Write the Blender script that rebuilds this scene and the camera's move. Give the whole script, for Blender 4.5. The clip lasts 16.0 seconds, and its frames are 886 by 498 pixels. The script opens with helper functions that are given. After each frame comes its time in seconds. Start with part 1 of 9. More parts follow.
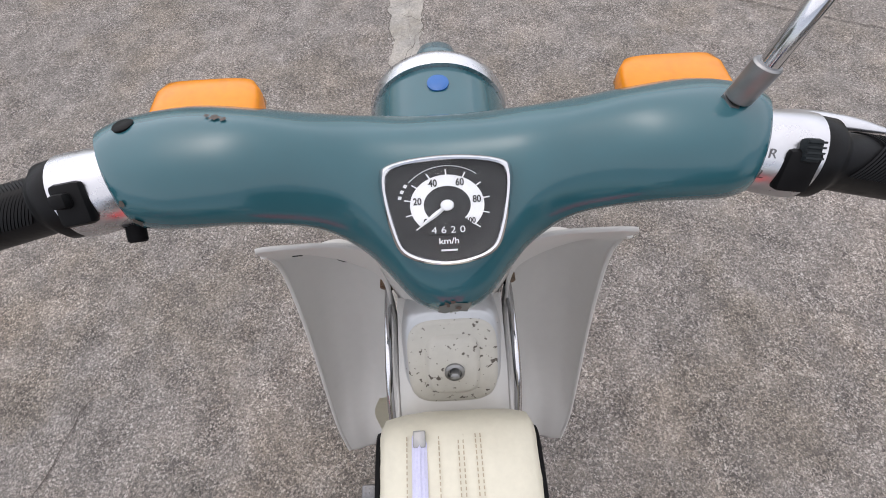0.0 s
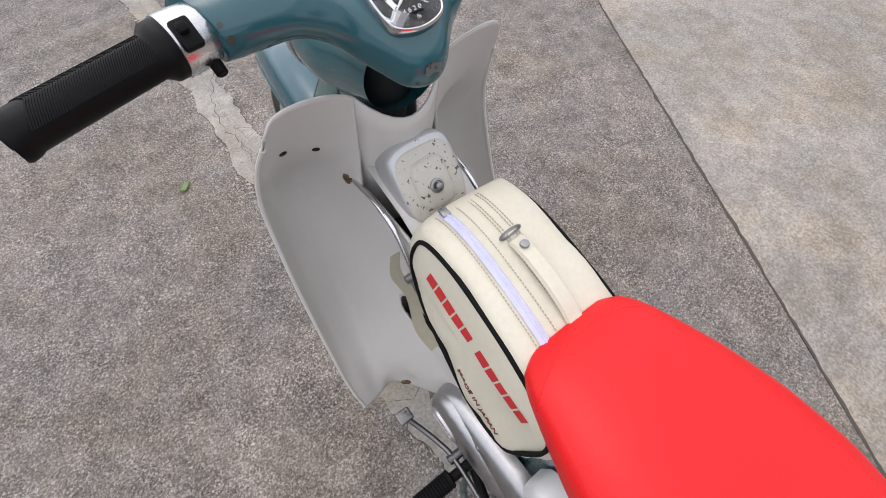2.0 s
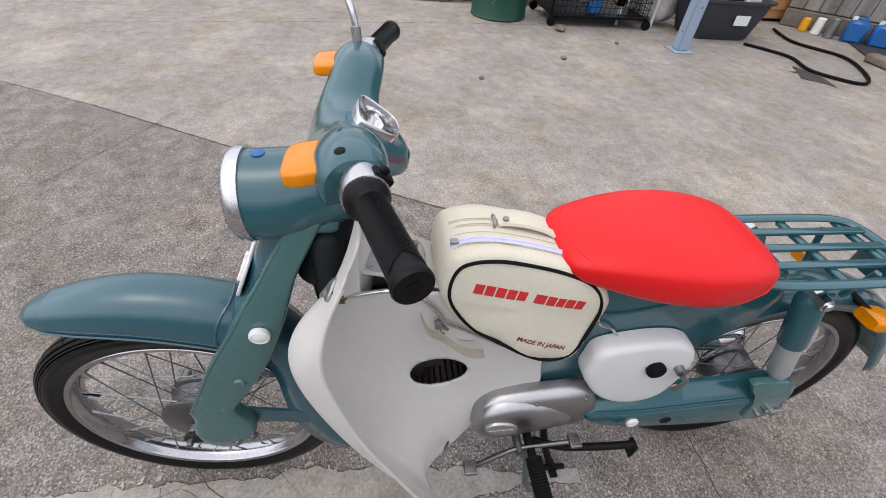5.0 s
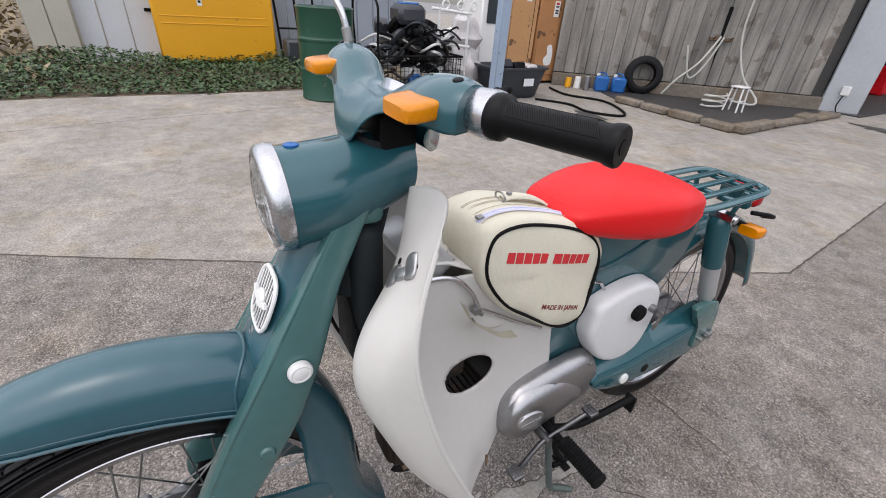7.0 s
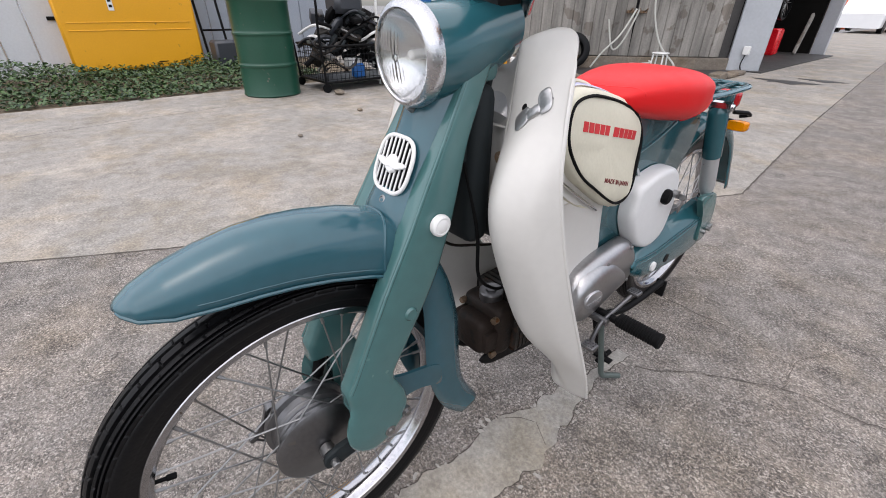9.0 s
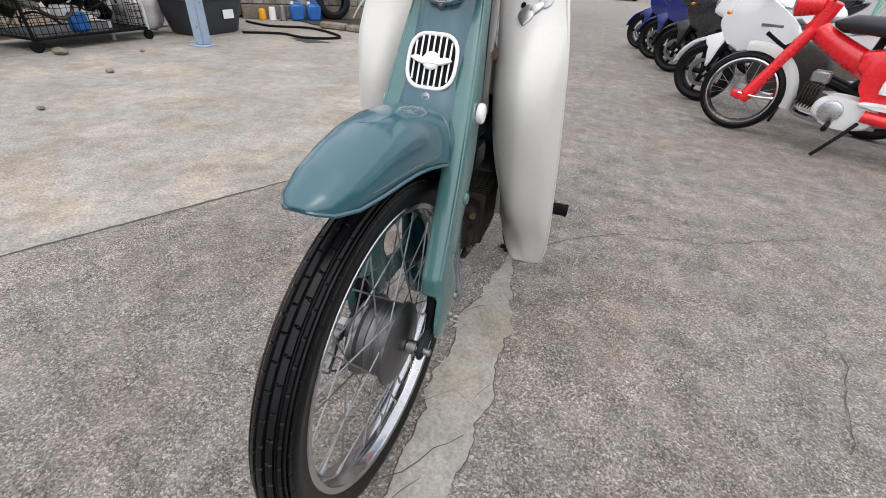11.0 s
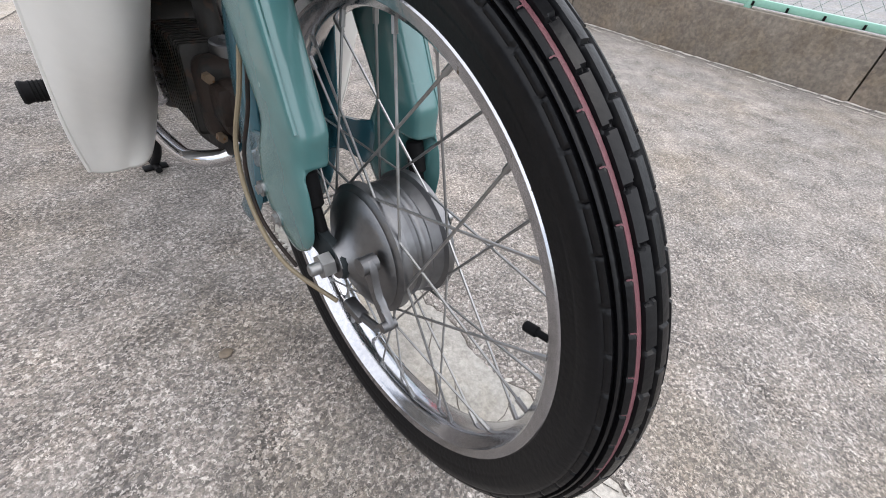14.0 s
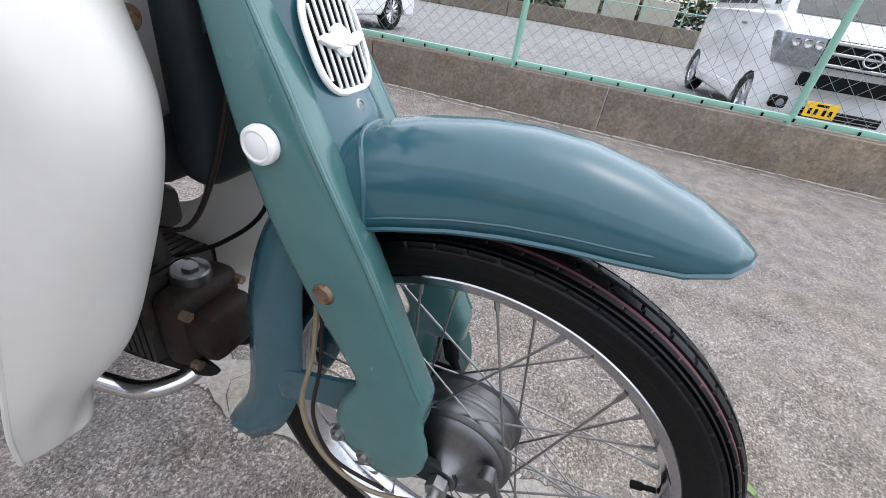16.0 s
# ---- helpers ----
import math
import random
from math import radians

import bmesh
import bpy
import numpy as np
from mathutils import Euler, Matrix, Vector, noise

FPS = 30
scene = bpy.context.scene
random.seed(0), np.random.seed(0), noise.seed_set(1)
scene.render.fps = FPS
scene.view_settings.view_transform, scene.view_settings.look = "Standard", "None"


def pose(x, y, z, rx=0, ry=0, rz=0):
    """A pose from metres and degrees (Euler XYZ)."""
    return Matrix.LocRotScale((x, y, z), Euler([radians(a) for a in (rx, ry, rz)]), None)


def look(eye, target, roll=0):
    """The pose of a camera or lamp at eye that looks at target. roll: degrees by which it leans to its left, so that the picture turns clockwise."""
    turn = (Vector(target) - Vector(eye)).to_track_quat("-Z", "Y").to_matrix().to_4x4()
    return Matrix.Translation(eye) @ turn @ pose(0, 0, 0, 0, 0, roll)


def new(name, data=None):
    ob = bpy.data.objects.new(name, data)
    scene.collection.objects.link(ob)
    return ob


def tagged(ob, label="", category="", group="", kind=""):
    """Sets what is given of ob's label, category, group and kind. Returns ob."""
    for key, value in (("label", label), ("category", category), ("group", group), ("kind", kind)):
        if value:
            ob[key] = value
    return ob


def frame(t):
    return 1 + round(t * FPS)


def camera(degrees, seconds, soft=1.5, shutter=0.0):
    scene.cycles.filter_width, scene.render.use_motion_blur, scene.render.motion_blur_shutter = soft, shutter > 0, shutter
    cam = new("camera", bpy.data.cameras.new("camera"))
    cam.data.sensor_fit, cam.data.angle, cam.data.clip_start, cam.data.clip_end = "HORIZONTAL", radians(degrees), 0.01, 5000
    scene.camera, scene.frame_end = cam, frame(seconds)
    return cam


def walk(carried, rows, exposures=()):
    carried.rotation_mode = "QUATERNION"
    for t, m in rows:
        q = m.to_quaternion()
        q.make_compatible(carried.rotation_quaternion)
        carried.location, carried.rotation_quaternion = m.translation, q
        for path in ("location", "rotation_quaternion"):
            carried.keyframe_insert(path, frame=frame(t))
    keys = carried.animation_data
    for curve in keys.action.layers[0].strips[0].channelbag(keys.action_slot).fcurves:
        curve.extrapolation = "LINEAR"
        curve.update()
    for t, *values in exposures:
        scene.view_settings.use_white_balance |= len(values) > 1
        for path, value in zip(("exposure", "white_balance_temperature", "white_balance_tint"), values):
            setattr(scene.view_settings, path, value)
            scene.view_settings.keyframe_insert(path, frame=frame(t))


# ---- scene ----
from mathutils.bvhtree import BVHTree

cam = camera(92.43, 16.0, 0.95)
PATH = [
    (0.00, look((-0.0039, -0.4845, 1.0961), (-0.0020, -0.0419, 0.1993), -3.04)),
    (0.50, look((-0.0025, -0.5181, 1.1008), (-0.0023, -0.0648, 0.2094), -3.65)),
    (1.00, look((-0.0359, -0.5912, 1.1093), (0.0128, -0.1209, 0.2282), -2.49)),
    (1.50, look((-0.1047, -0.6341, 1.1074), (0.0868, -0.1797, 0.2375), 0.73)),
    (2.00, look((-0.1955, -0.6745, 1.1027), (0.1280, -0.2762, 0.2444), 2.89)),
    (2.50, look((-0.2746, -0.6990, 1.1064), (0.1599, -0.3597, 0.2720), 4.64)),
    (3.00, look((-0.3800, -0.6984, 1.1243), (0.1721, -0.4219, 0.3377), 3.79)),
    (3.50, look((-0.4587, -0.6284, 1.1307), (0.1733, -0.4495, 0.3766), 6.21)),
    (4.00, look((-0.5239, -0.5176, 1.1451), (0.1589, -0.4296, 0.4198), 5.30)),
    (4.50, look((-0.4957, -0.4385, 1.1522), (0.2209, -0.4693, 0.4553), 7.22)),
    (4.70, look((-0.4736, -0.4114, 1.1424), (0.2481, -0.4898, 0.4546), 6.59)),
    (5.75, look((-0.4738, -0.2849, 1.1130), (0.2871, -0.5347, 0.5141), 5.79)),
    (6.80, look((-0.4874, -0.1585, 1.0271), (0.2643, -0.5815, 0.5211), 3.47)),
    (7.00, look((-0.4723, -0.1282, 1.0030), (0.2564, -0.5945, 0.5014), 4.24)),
    (7.50, look((-0.4550, -0.0440, 0.9488), (0.2313, -0.5745, 0.4512), 4.40)),
    (8.00, look((-0.4605, 0.0130, 0.9101), (0.2189, -0.5203, 0.4062), 3.04)),
    (8.50, look((-0.4610, 0.0784, 0.8883), (0.2088, -0.4717, 0.3895), 1.84)),
    (9.00, look((-0.4570, 0.1349, 0.8537), (0.2000, -0.4313, 0.3559), 0.74)),
    (9.20, look((-0.4658, 0.1628, 0.8524), (0.1692, -0.4290, 0.3560), 1.17)),
    (10.25, look((-0.3503, 0.3674, 0.8280), (0.0610, -0.3743, 0.2983), 2.04)),
    (11.30, look((-0.1525, 0.4534, 0.7517), (-0.0007, -0.3630, 0.1945), 3.71)),
    (11.50, look((-0.1044, 0.4140, 0.7246), (-0.0177, -0.4039, 0.1558), 3.02)),
    (12.00, look((-0.0376, 0.3796, 0.6407), (-0.1042, -0.4034, 0.0223), 7.06)),
    (12.50, look((0.0349, 0.3680, 0.6213), (-0.2348, -0.3734, 0.0068), 10.70)),
    (13.00, look((0.1067, 0.3597, 0.5933), (-0.3115, -0.3068, -0.0239), 8.45)),
    (13.50, look((0.1741, 0.3438, 0.5777), (-0.3088, -0.2792, -0.0377), 7.83)),
    (14.00, look((0.2137, 0.2718, 0.5546), (-0.3519, -0.2547, -0.0801), 8.34)),
    (14.50, look((0.2506, 0.2338, 0.5726), (-0.4120, -0.1698, -0.0584), 10.43)),
    (15.00, look((0.2856, 0.1634, 0.6268), (-0.4887, -0.1175, 0.0596), 14.42)),
    (15.50, look((0.3141, 0.0964, 0.6757), (-0.4923, -0.1352, 0.1315), 13.09)),
    (16.00, look((0.3196, 0.0295, 0.7235), (-0.4955, -0.1958, 0.1897), 9.32)),
]
walk(cam, PATH, [(0, 0.6, 6600, 13), (4.5, 0.58, 6600, 13), (7.0, 0.63, 6600, 13), (9.0, 0.77, 6600, 13), (11.5, 0.86, 6650, 10), (12.3, 1.06, 6650, 10), (13.5, 1.14, 6550, 10), (14.5, 1.37, 6400, 10), (15.2, 1.37, 6330, 10), (16.0, 1.04, 6280, 11)])

# ---- daylight: a bright overcast sky, one wide soft sun ----
world = bpy.data.worlds.new("sky")
scene.world = world
world.use_nodes = True
wn, wl = world.node_tree.nodes, world.node_tree.links
sky = wn.new("ShaderNodeTexSky")
sky.sky_type = "NISHITA"
sky.sun_disc = False
sky.sun_elevation = radians(70)
sky.sun_rotation = radians(-22)
sky.dust_density = 2.0
sky.air_density = 1.0
grey = wn.new("ShaderNodeHueSaturation")
grey.inputs["Saturation"].default_value = 0.42
wl.new(sky.outputs[0], grey.inputs["Color"])
wl.new(grey.outputs[0], wn["Background"].inputs["Color"])
wn["Background"].inputs["Strength"].default_value = 0.15
sun = new("sun", bpy.data.lights.new("sun", "SUN"))
sun.data.energy, sun.data.angle, sun.data.color = 1.4, radians(140), (1.0, 0.98, 0.96)
sun.matrix_world = look((0, 0, 5), (0.05, -0.12, 4.0))

# ---- materials ----


def mat(name, col, rough=0.5, metal=0.0, var=0.12, scale=6.0, fine=90.0, bump=0.05, coat=0.0, spots=None, spot_scale=40.0, spot_amount=0.3, coord="Object", spec=0.5):
    """A surface with slow and fine variation of colour and gloss, fine relief and, if given, worn spots."""
    m = bpy.data.materials.new(name)
    m.use_nodes = True
    n, l = m.node_tree.nodes, m.node_tree.links
    b = n["Principled BSDF"]
    tc = n.new("ShaderNodeTexCoord")
    slow, quick = n.new("ShaderNodeTexNoise"), n.new("ShaderNodeTexNoise")
    slow.inputs["Scale"].default_value, slow.inputs["Detail"].default_value = scale, 5
    quick.inputs["Scale"].default_value, quick.inputs["Detail"].default_value = fine, 3
    for q in (slow, quick):
        l.new(tc.outputs[coord], q.inputs["Vector"])
    add = n.new("ShaderNodeMath")
    add.operation = "ADD"
    l.new(slow.outputs["Fac"], add.inputs[0])
    l.new(quick.outputs["Fac"], add.inputs[1])
    ramp = n.new("ShaderNodeMapRange")
    ramp.inputs["From Min"].default_value, ramp.inputs["From Max"].default_value = 0.6, 1.4
    ramp.inputs["To Min"].default_value, ramp.inputs["To Max"].default_value = 1 - var, 1 + var
    l.new(add.outputs[0], ramp.inputs["Value"])
    mul = n.new("ShaderNodeVectorMath")
    mul.operation = "SCALE"
    mul.inputs[0].default_value = col
    l.new(ramp.outputs[0], mul.inputs["Scale"])
    out = mul.outputs[0]
    if spots:
        sp = n.new("ShaderNodeTexNoise")
        sp.inputs["Scale"].default_value, sp.inputs["Detail"].default_value = spot_scale, 6
        l.new(tc.outputs[coord], sp.inputs["Vector"])
        sr = n.new("ShaderNodeMapRange")
        sr.inputs["From Min"].default_value, sr.inputs["From Max"].default_value = 0.72 - 0.3 * spot_amount, 0.76 - 0.3 * spot_amount
        l.new(sp.outputs["Fac"], sr.inputs["Value"])
        mx = n.new("ShaderNodeMix")
        mx.data_type = "RGBA"
        l.new(sr.outputs[0], mx.inputs["Factor"])
        l.new(out, mx.inputs["A"])
        mx.inputs["B"].default_value = (*spots, 1)
        out = mx.outputs["Result"]
    l.new(out, b.inputs["Base Color"])
    rr = n.new("ShaderNodeMapRange")
    rr.inputs["From Min"].default_value, rr.inputs["From Max"].default_value = 0.6, 1.4
    rr.inputs["To Min"].default_value, rr.inputs["To Max"].default_value = max(0.02, rough * 0.8), min(1, rough * 1.2)
    l.new(add.outputs[0], rr.inputs["Value"])
    l.new(rr.outputs[0], b.inputs["Roughness"])
    b.inputs["Metallic"].default_value = metal
    b.inputs["Coat Weight"].default_value = coat
    b.inputs["Coat Roughness"].default_value = 0.08
    b.inputs["Specular IOR Level"].default_value = spec
    if bump:
        bp = n.new("ShaderNodeBump")
        bp.inputs["Strength"].default_value = bump
        bp.inputs["Distance"].default_value = 0.004
        l.new(add.outputs[0], bp.inputs["Height"])
        l.new(bp.outputs[0], b.inputs["Normal"])
    return m


def concrete(name, dark, light, pebble, pebble_mix, stain, scale=120.0, patchy=1.0):
    """Cast concrete: grains of several greys set in paste, slow stains, relief of the grains."""
    m = bpy.data.materials.new(name)
    m.use_nodes = True
    n, l = m.node_tree.nodes, m.node_tree.links
    b = n["Principled BSDF"]
    tc = n.new("ShaderNodeTexCoord")
    vor = n.new("ShaderNodeTexVoronoi")
    vor.inputs["Scale"].default_value = scale
    warp = n.new("ShaderNodeTexNoise")
    warp.inputs["Scale"].default_value, warp.inputs["Detail"].default_value = scale * 0.8, 2
    l.new(tc.outputs["Object"], warp.inputs["Vector"])
    wv = n.new("ShaderNodeVectorMath")
    wv.operation = "MULTIPLY_ADD"
    wv.inputs[1].default_value = (0.012, 0.012, 0.012)
    l.new(warp.outputs["Color"], wv.inputs[0])
    l.new(tc.outputs["Object"], wv.inputs[2])
    l.new(wv.outputs[0], vor.inputs["Vector"])
    sep = n.new("ShaderNodeSeparateColor")
    l.new(vor.outputs["Color"], sep.inputs[0])
    grain = n.new("ShaderNodeValToRGB")
    e = grain.color_ramp.elements
    e[0].position, e[0].color = 0.0, (*dark, 1)
    e[1].position, e[1].color = 1.0, (*light, 1)
    for p, c in ((0.3, [d * 0.55 + li * 0.2 for d, li in zip(dark, light)]), (0.62, pebble)):
        k = grain.color_ramp.elements.new(p)
        k.color = (*c, 1)
    l.new(sep.outputs[0], grain.inputs[0])
    slow = n.new("ShaderNodeTexNoise")
    slow.inputs["Scale"].default_value, slow.inputs["Detail"].default_value = 1.4, 9
    slow.inputs["Roughness"].default_value = 0.62
    l.new(tc.outputs["Object"], slow.inputs["Vector"])
    mid = n.new("ShaderNodeTexNoise")
    mid.inputs["Scale"].default_value, mid.inputs["Detail"].default_value = 9.0, 6
    l.new(tc.outputs["Object"], mid.inputs["Vector"])
    paste = n.new("ShaderNodeMix")
    paste.data_type = "RGBA"
    paste.inputs["A"].default_value, paste.inputs["B"].default_value = (*light, 1), (*stain, 1)
    sm = n.new("ShaderNodeMapRange")
    sm.inputs["From Min"].default_value, sm.inputs["From Max"].default_value = 0.35, 0.68
    l.new(slow.outputs["Fac"], sm.inputs["Value"])
    l.new(sm.outputs[0], paste.inputs["Factor"])
    cover = n.new("ShaderNodeMapRange")
    cover.inputs["From Min"].default_value, cover.inputs["From Max"].default_value = 0.3, 0.7
    cover.inputs["To Min"].default_value, cover.inputs["To Max"].default_value = pebble_mix * 0.62, min(1, pebble_mix * 1.35)
    l.new(mid.outputs["Fac"], cover.inputs["Value"])
    mx = n.new("ShaderNodeMix")
    mx.data_type = "RGBA"
    l.new(cover.outputs[0], mx.inputs["Factor"])
    l.new(paste.outputs["Result"], mx.inputs["A"])
    l.new(grain.outputs[0], mx.inputs["B"])
    # patches of warmer, browner and bluer paste, and a fine wormy relief
    out = mx.outputs["Result"]
    for k, (sz, tint, lo) in enumerate(((1.7, (1.2, 1.165, 1.125), 0.54), (2.6, (0.93, 0.895, 0.83), 0.53), (2.1, (0.92, 0.93, 0.93), 0.6))):
        pn = n.new("ShaderNodeTexNoise")
        pn.inputs["Scale"].default_value, pn.inputs["Detail"].default_value, pn.inputs["Roughness"].default_value = sz, 8, 0.68
        off = n.new("ShaderNodeVectorMath")
        off.operation = "ADD"
        off.inputs[1].default_value = (7.3 * k + 2.1, 3.7 * k, 1.9 * k)
        l.new(tc.outputs["Object"], off.inputs[0])
        l.new(off.outputs[0], pn.inputs["Vector"])
        pr = n.new("ShaderNodeMapRange")
        pr.inputs["From Min"].default_value, pr.inputs["From Max"].default_value = lo - 0.06, lo + 0.1
        l.new(pn.outputs["Fac"], pr.inputs["Value"])
        pm = n.new("ShaderNodeMix")
        pm.data_type, pm.blend_type = "RGBA", "MULTIPLY"
        pm.inputs["B"].default_value = (*[c ** patchy for c in tint], 1)
        l.new(pr.outputs[0], pm.inputs["Factor"])
        l.new(out, pm.inputs["A"])
        out = pm.outputs["Result"]
    worm = n.new("ShaderNodeTexNoise")
    worm.inputs["Scale"].default_value, worm.inputs["Detail"].default_value, worm.inputs["Roughness"].default_value = scale * 0.62, 4, 0.7
    l.new(tc.outputs["Object"], worm.inputs["Vector"])
    wr = n.new("ShaderNodeMapRange")
    wr.inputs["From Min"].default_value, wr.inputs["From Max"].default_value = 0.36, 0.64
    wr.inputs["To Min"].default_value, wr.inputs["To Max"].default_value = 1 - 0.43 * min(1, pebble_mix + 0.15), 1 + 0.43 * min(1, pebble_mix + 0.15)
    l.new(worm.outputs["Fac"], wr.inputs["Value"])
    ws = n.new("ShaderNodeVectorMath")
    ws.operation = "SCALE"
    l.new(out, ws.inputs[0])
    l.new(wr.outputs[0], ws.inputs["Scale"])
    sv = n.new("ShaderNodeMapRange")
    sv.inputs["From Min"].default_value, sv.inputs["From Max"].default_value = 0.3, 0.7
    sv.inputs["To Min"].default_value, sv.inputs["To Max"].default_value = 0.85, 1.15
    l.new(slow.outputs["Fac"], sv.inputs["Value"])
    # crisp mottling from a hand's breadth down to single grains
    fleck = n.new("ShaderNodeTexNoise")
    fleck.inputs["Scale"].default_value, fleck.inputs["Detail"].default_value, fleck.inputs["Roughness"].default_value = 11.0, 9, 0.74
    l.new(tc.outputs["Object"], fleck.inputs["Vector"])
    fr = n.new("ShaderNodeMapRange")
    fr.inputs["From Min"].default_value, fr.inputs["From Max"].default_value = 0.36, 0.64
    fr.inputs["To Min"].default_value, fr.inputs["To Max"].default_value = 0.85 - 0.12 * pebble_mix, 1.15 + 0.12 * pebble_mix
    l.new(fleck.outputs["Fac"], fr.inputs["Value"])
    fs = n.new("ShaderNodeVectorMath")
    fs.operation = "SCALE"
    l.new(ws.outputs[0], fs.inputs[0])
    l.new(fr.outputs[0], fs.inputs["Scale"])
    sc = n.new("ShaderNodeVectorMath")
    sc.operation = "SCALE"
    l.new(fs.outputs[0], sc.inputs[0])
    l.new(sv.outputs[0], sc.inputs["Scale"])
    l.new(sc.outputs[0], b.inputs["Base Color"])
    b.inputs["Roughness"].default_value = 0.85
    bp = n.new("ShaderNodeBump")
    bp.inputs["Strength"].default_value = 0.55 * pebble_mix + 0.1
    bp.inputs["Distance"].default_value = 0.003
    l.new(vor.outputs["Distance"], bp.inputs["Height"])
    bp.invert = True
    l.new(bp.outputs[0], b.inputs["Normal"])
    return m


def glass(name, col=(1, 1, 1), rough=0.02, ior=1.45):
    m = bpy.data.materials.new(name)
    m.use_nodes = True
    b = m.node_tree.nodes["Principled BSDF"]
    b.inputs["Base Color"].default_value = (*col, 1)
    b.inputs["Roughness"].default_value = rough
    b.inputs["Transmission Weight"].default_value = 1
    b.inputs["IOR"].default_value = ior
    return m


AGGREGATE = concrete("exposed_aggregate", (0.034, 0.03, 0.026), (0.37, 0.345, 0.324), (0.168, 0.144, 0.127), 0.92, (0.19, 0.168, 0.152), 290, 1.0)
SLAB = concrete("trowelled_concrete", (0.1, 0.09, 0.08), (0.34, 0.32, 0.295), (0.25, 0.23, 0.21), 0.36, (0.2, 0.185, 0.168), 170, 1.5)
PATCH = concrete("cement_patch", (0.14, 0.134, 0.124), (0.33, 0.317, 0.295), (0.26, 0.248, 0.229), 0.22, (0.22, 0.21, 0.19), 210, 1.5)
WALLCON = concrete("weathered_kerb_concrete", (0.08, 0.066, 0.054), (0.215, 0.185, 0.152), (0.155, 0.13, 0.106), 0.25, (0.115, 0.094, 0.075), 70, 1.7)
CRUMBS = mat("pale_mortar_crumbs", (0.46, 0.43, 0.39), 0.9, 0, 0.25, 25, 120, 0.2)
ASPHALT = concrete("asphalt", (0.07, 0.07, 0.072), (0.28, 0.28, 0.285), (0.19, 0.19, 0.195), 0.6, (0.2, 0.2, 0.205), 60)
GREEN = mat("blue_green_enamel", (0.016, 0.083, 0.102), 0.22, 0, 0.07, 5, 40, 0.004, coat=0.55, spec=0.4)
# same enamel, with the sky's blue reflection mixed into the base colour
GREENSKY = mat("blue_green_enamel_sky_tint", (0.022, 0.082, 0.107), 0.22, 0, 0.08, 5, 40, 0.004, coat=0.55, spec=0.4)
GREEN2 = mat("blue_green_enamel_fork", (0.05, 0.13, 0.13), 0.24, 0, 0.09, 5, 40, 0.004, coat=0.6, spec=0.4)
SHIELD = mat("off_white_plastic", (0.56, 0.547, 0.523), 0.42, 0, 0.035, 3, 70, 0.02)
COVERW = mat("white_plastic_cover", (0.64, 0.645, 0.65), 0.36, 0, 0.04, 5, 90, 0.02)
CREAM = mat("cream_vinyl", (0.6, 0.57, 0.465), 0.52, 0, 0.06, 9, 160, 0.12)
RED = mat("red_vinyl", (0.66, 0.011, 0.013), 0.4, 0, 0.06, 4, 350, 0.1, spec=0.28)
BLACKR = mat("black_rubber", (0.0075, 0.0075, 0.008), 0.6, 0, 0.25, 12, 120, 0.12, spec=0.06)
TYRE = mat("tyre_rubber", (0.0045, 0.0045, 0.0052), 0.34, 0, 0.35, 14, 200, 0.1, spec=0.18)
STRIPE = mat("dusty_red_stripe", (0.11, 0.038, 0.046), 0.7, 0, 0.25, 40, 200, 0.05)
CHROME = mat("chrome_plate", (0.62, 0.62, 0.64), 0.14, 1.0, 0.06, 14, 120, 0.01)
BADGE = mat("dull_plated_badge", (0.42, 0.42, 0.425), 0.35, 0.8, 0.15, 60, 300, 0.05)
SATIN = mat("satin_alloy", (0.5, 0.5, 0.51), 0.36, 0.85, 0.07, 8, 60, 0.01)
RIMC = mat("aged_chrome_rim", (0.42, 0.42, 0.44), 0.16, 1.0, 0.14, 20, 160, 0.02, spots=(0.16, 0.13, 0.1), spot_scale=160, spot_amount=0.12)
ENGCOVER = mat("scuffed_polished_alloy", (0.4, 0.4, 0.41), 0.34, 1.0, 0.12, 9, 130, 0.03)
STANDM = mat("dull_grey_green_paint", (0.07, 0.09, 0.085), 0.5, 0, 0.2, 20, 90, 0.05)
ALLOY = mat("dull_cast_alloy", (0.17, 0.17, 0.175), 0.42, 1.0, 0.14, 14, 160, 0.06, spots=(0.2, 0.19, 0.18), spot_scale=60, spot_amount=0.2)
ALLOYP = mat("polished_alloy", (0.58, 0.58, 0.6), 0.28, 1.0, 0.1, 10, 130, 0.03)
STEEL = mat("grey_zinc_steel", (0.3, 0.3, 0.3), 0.45, 1.0, 0.2, 20, 120, 0.05)
RUSTY = mat("rusty_zinc_bolt", (0.2, 0.145, 0.1), 0.6, 0.7, 0.3, 60, 220, 0.1, spots=(0.16, 0.075, 0.03), spot_scale=120, spot_amount=0.5)
SILVERP = mat("pitted_silver_paint", (0.5, 0.51, 0.52), 0.4, 0.5, 0.06, 8, 100, 0.04, spots=(0.09, 0.08, 0.07), spot_scale=170, spot_amount=0.12)
BOXTOP = mat("worn_silver_paint_lid", (0.5, 0.48, 0.43), 0.5, 0.15, 0.08, 12, 120, 0.05, spots=(0.1, 0.085, 0.07), spot_scale=190, spot_amount=0.35)
BLACKM = mat("black_painted_metal", (0.006, 0.006, 0.0065), 0.45, 0, 0.3, 10, 90, 0.08, spec=0.1)
ENGINE = mat("sooty_engine_alloy", (0.018, 0.016, 0.014), 0.6, 0.15, 0.4, 18, 120, 0.2, spots=(0.045, 0.024, 0.015), spot_scale=35, spot_amount=0.5)
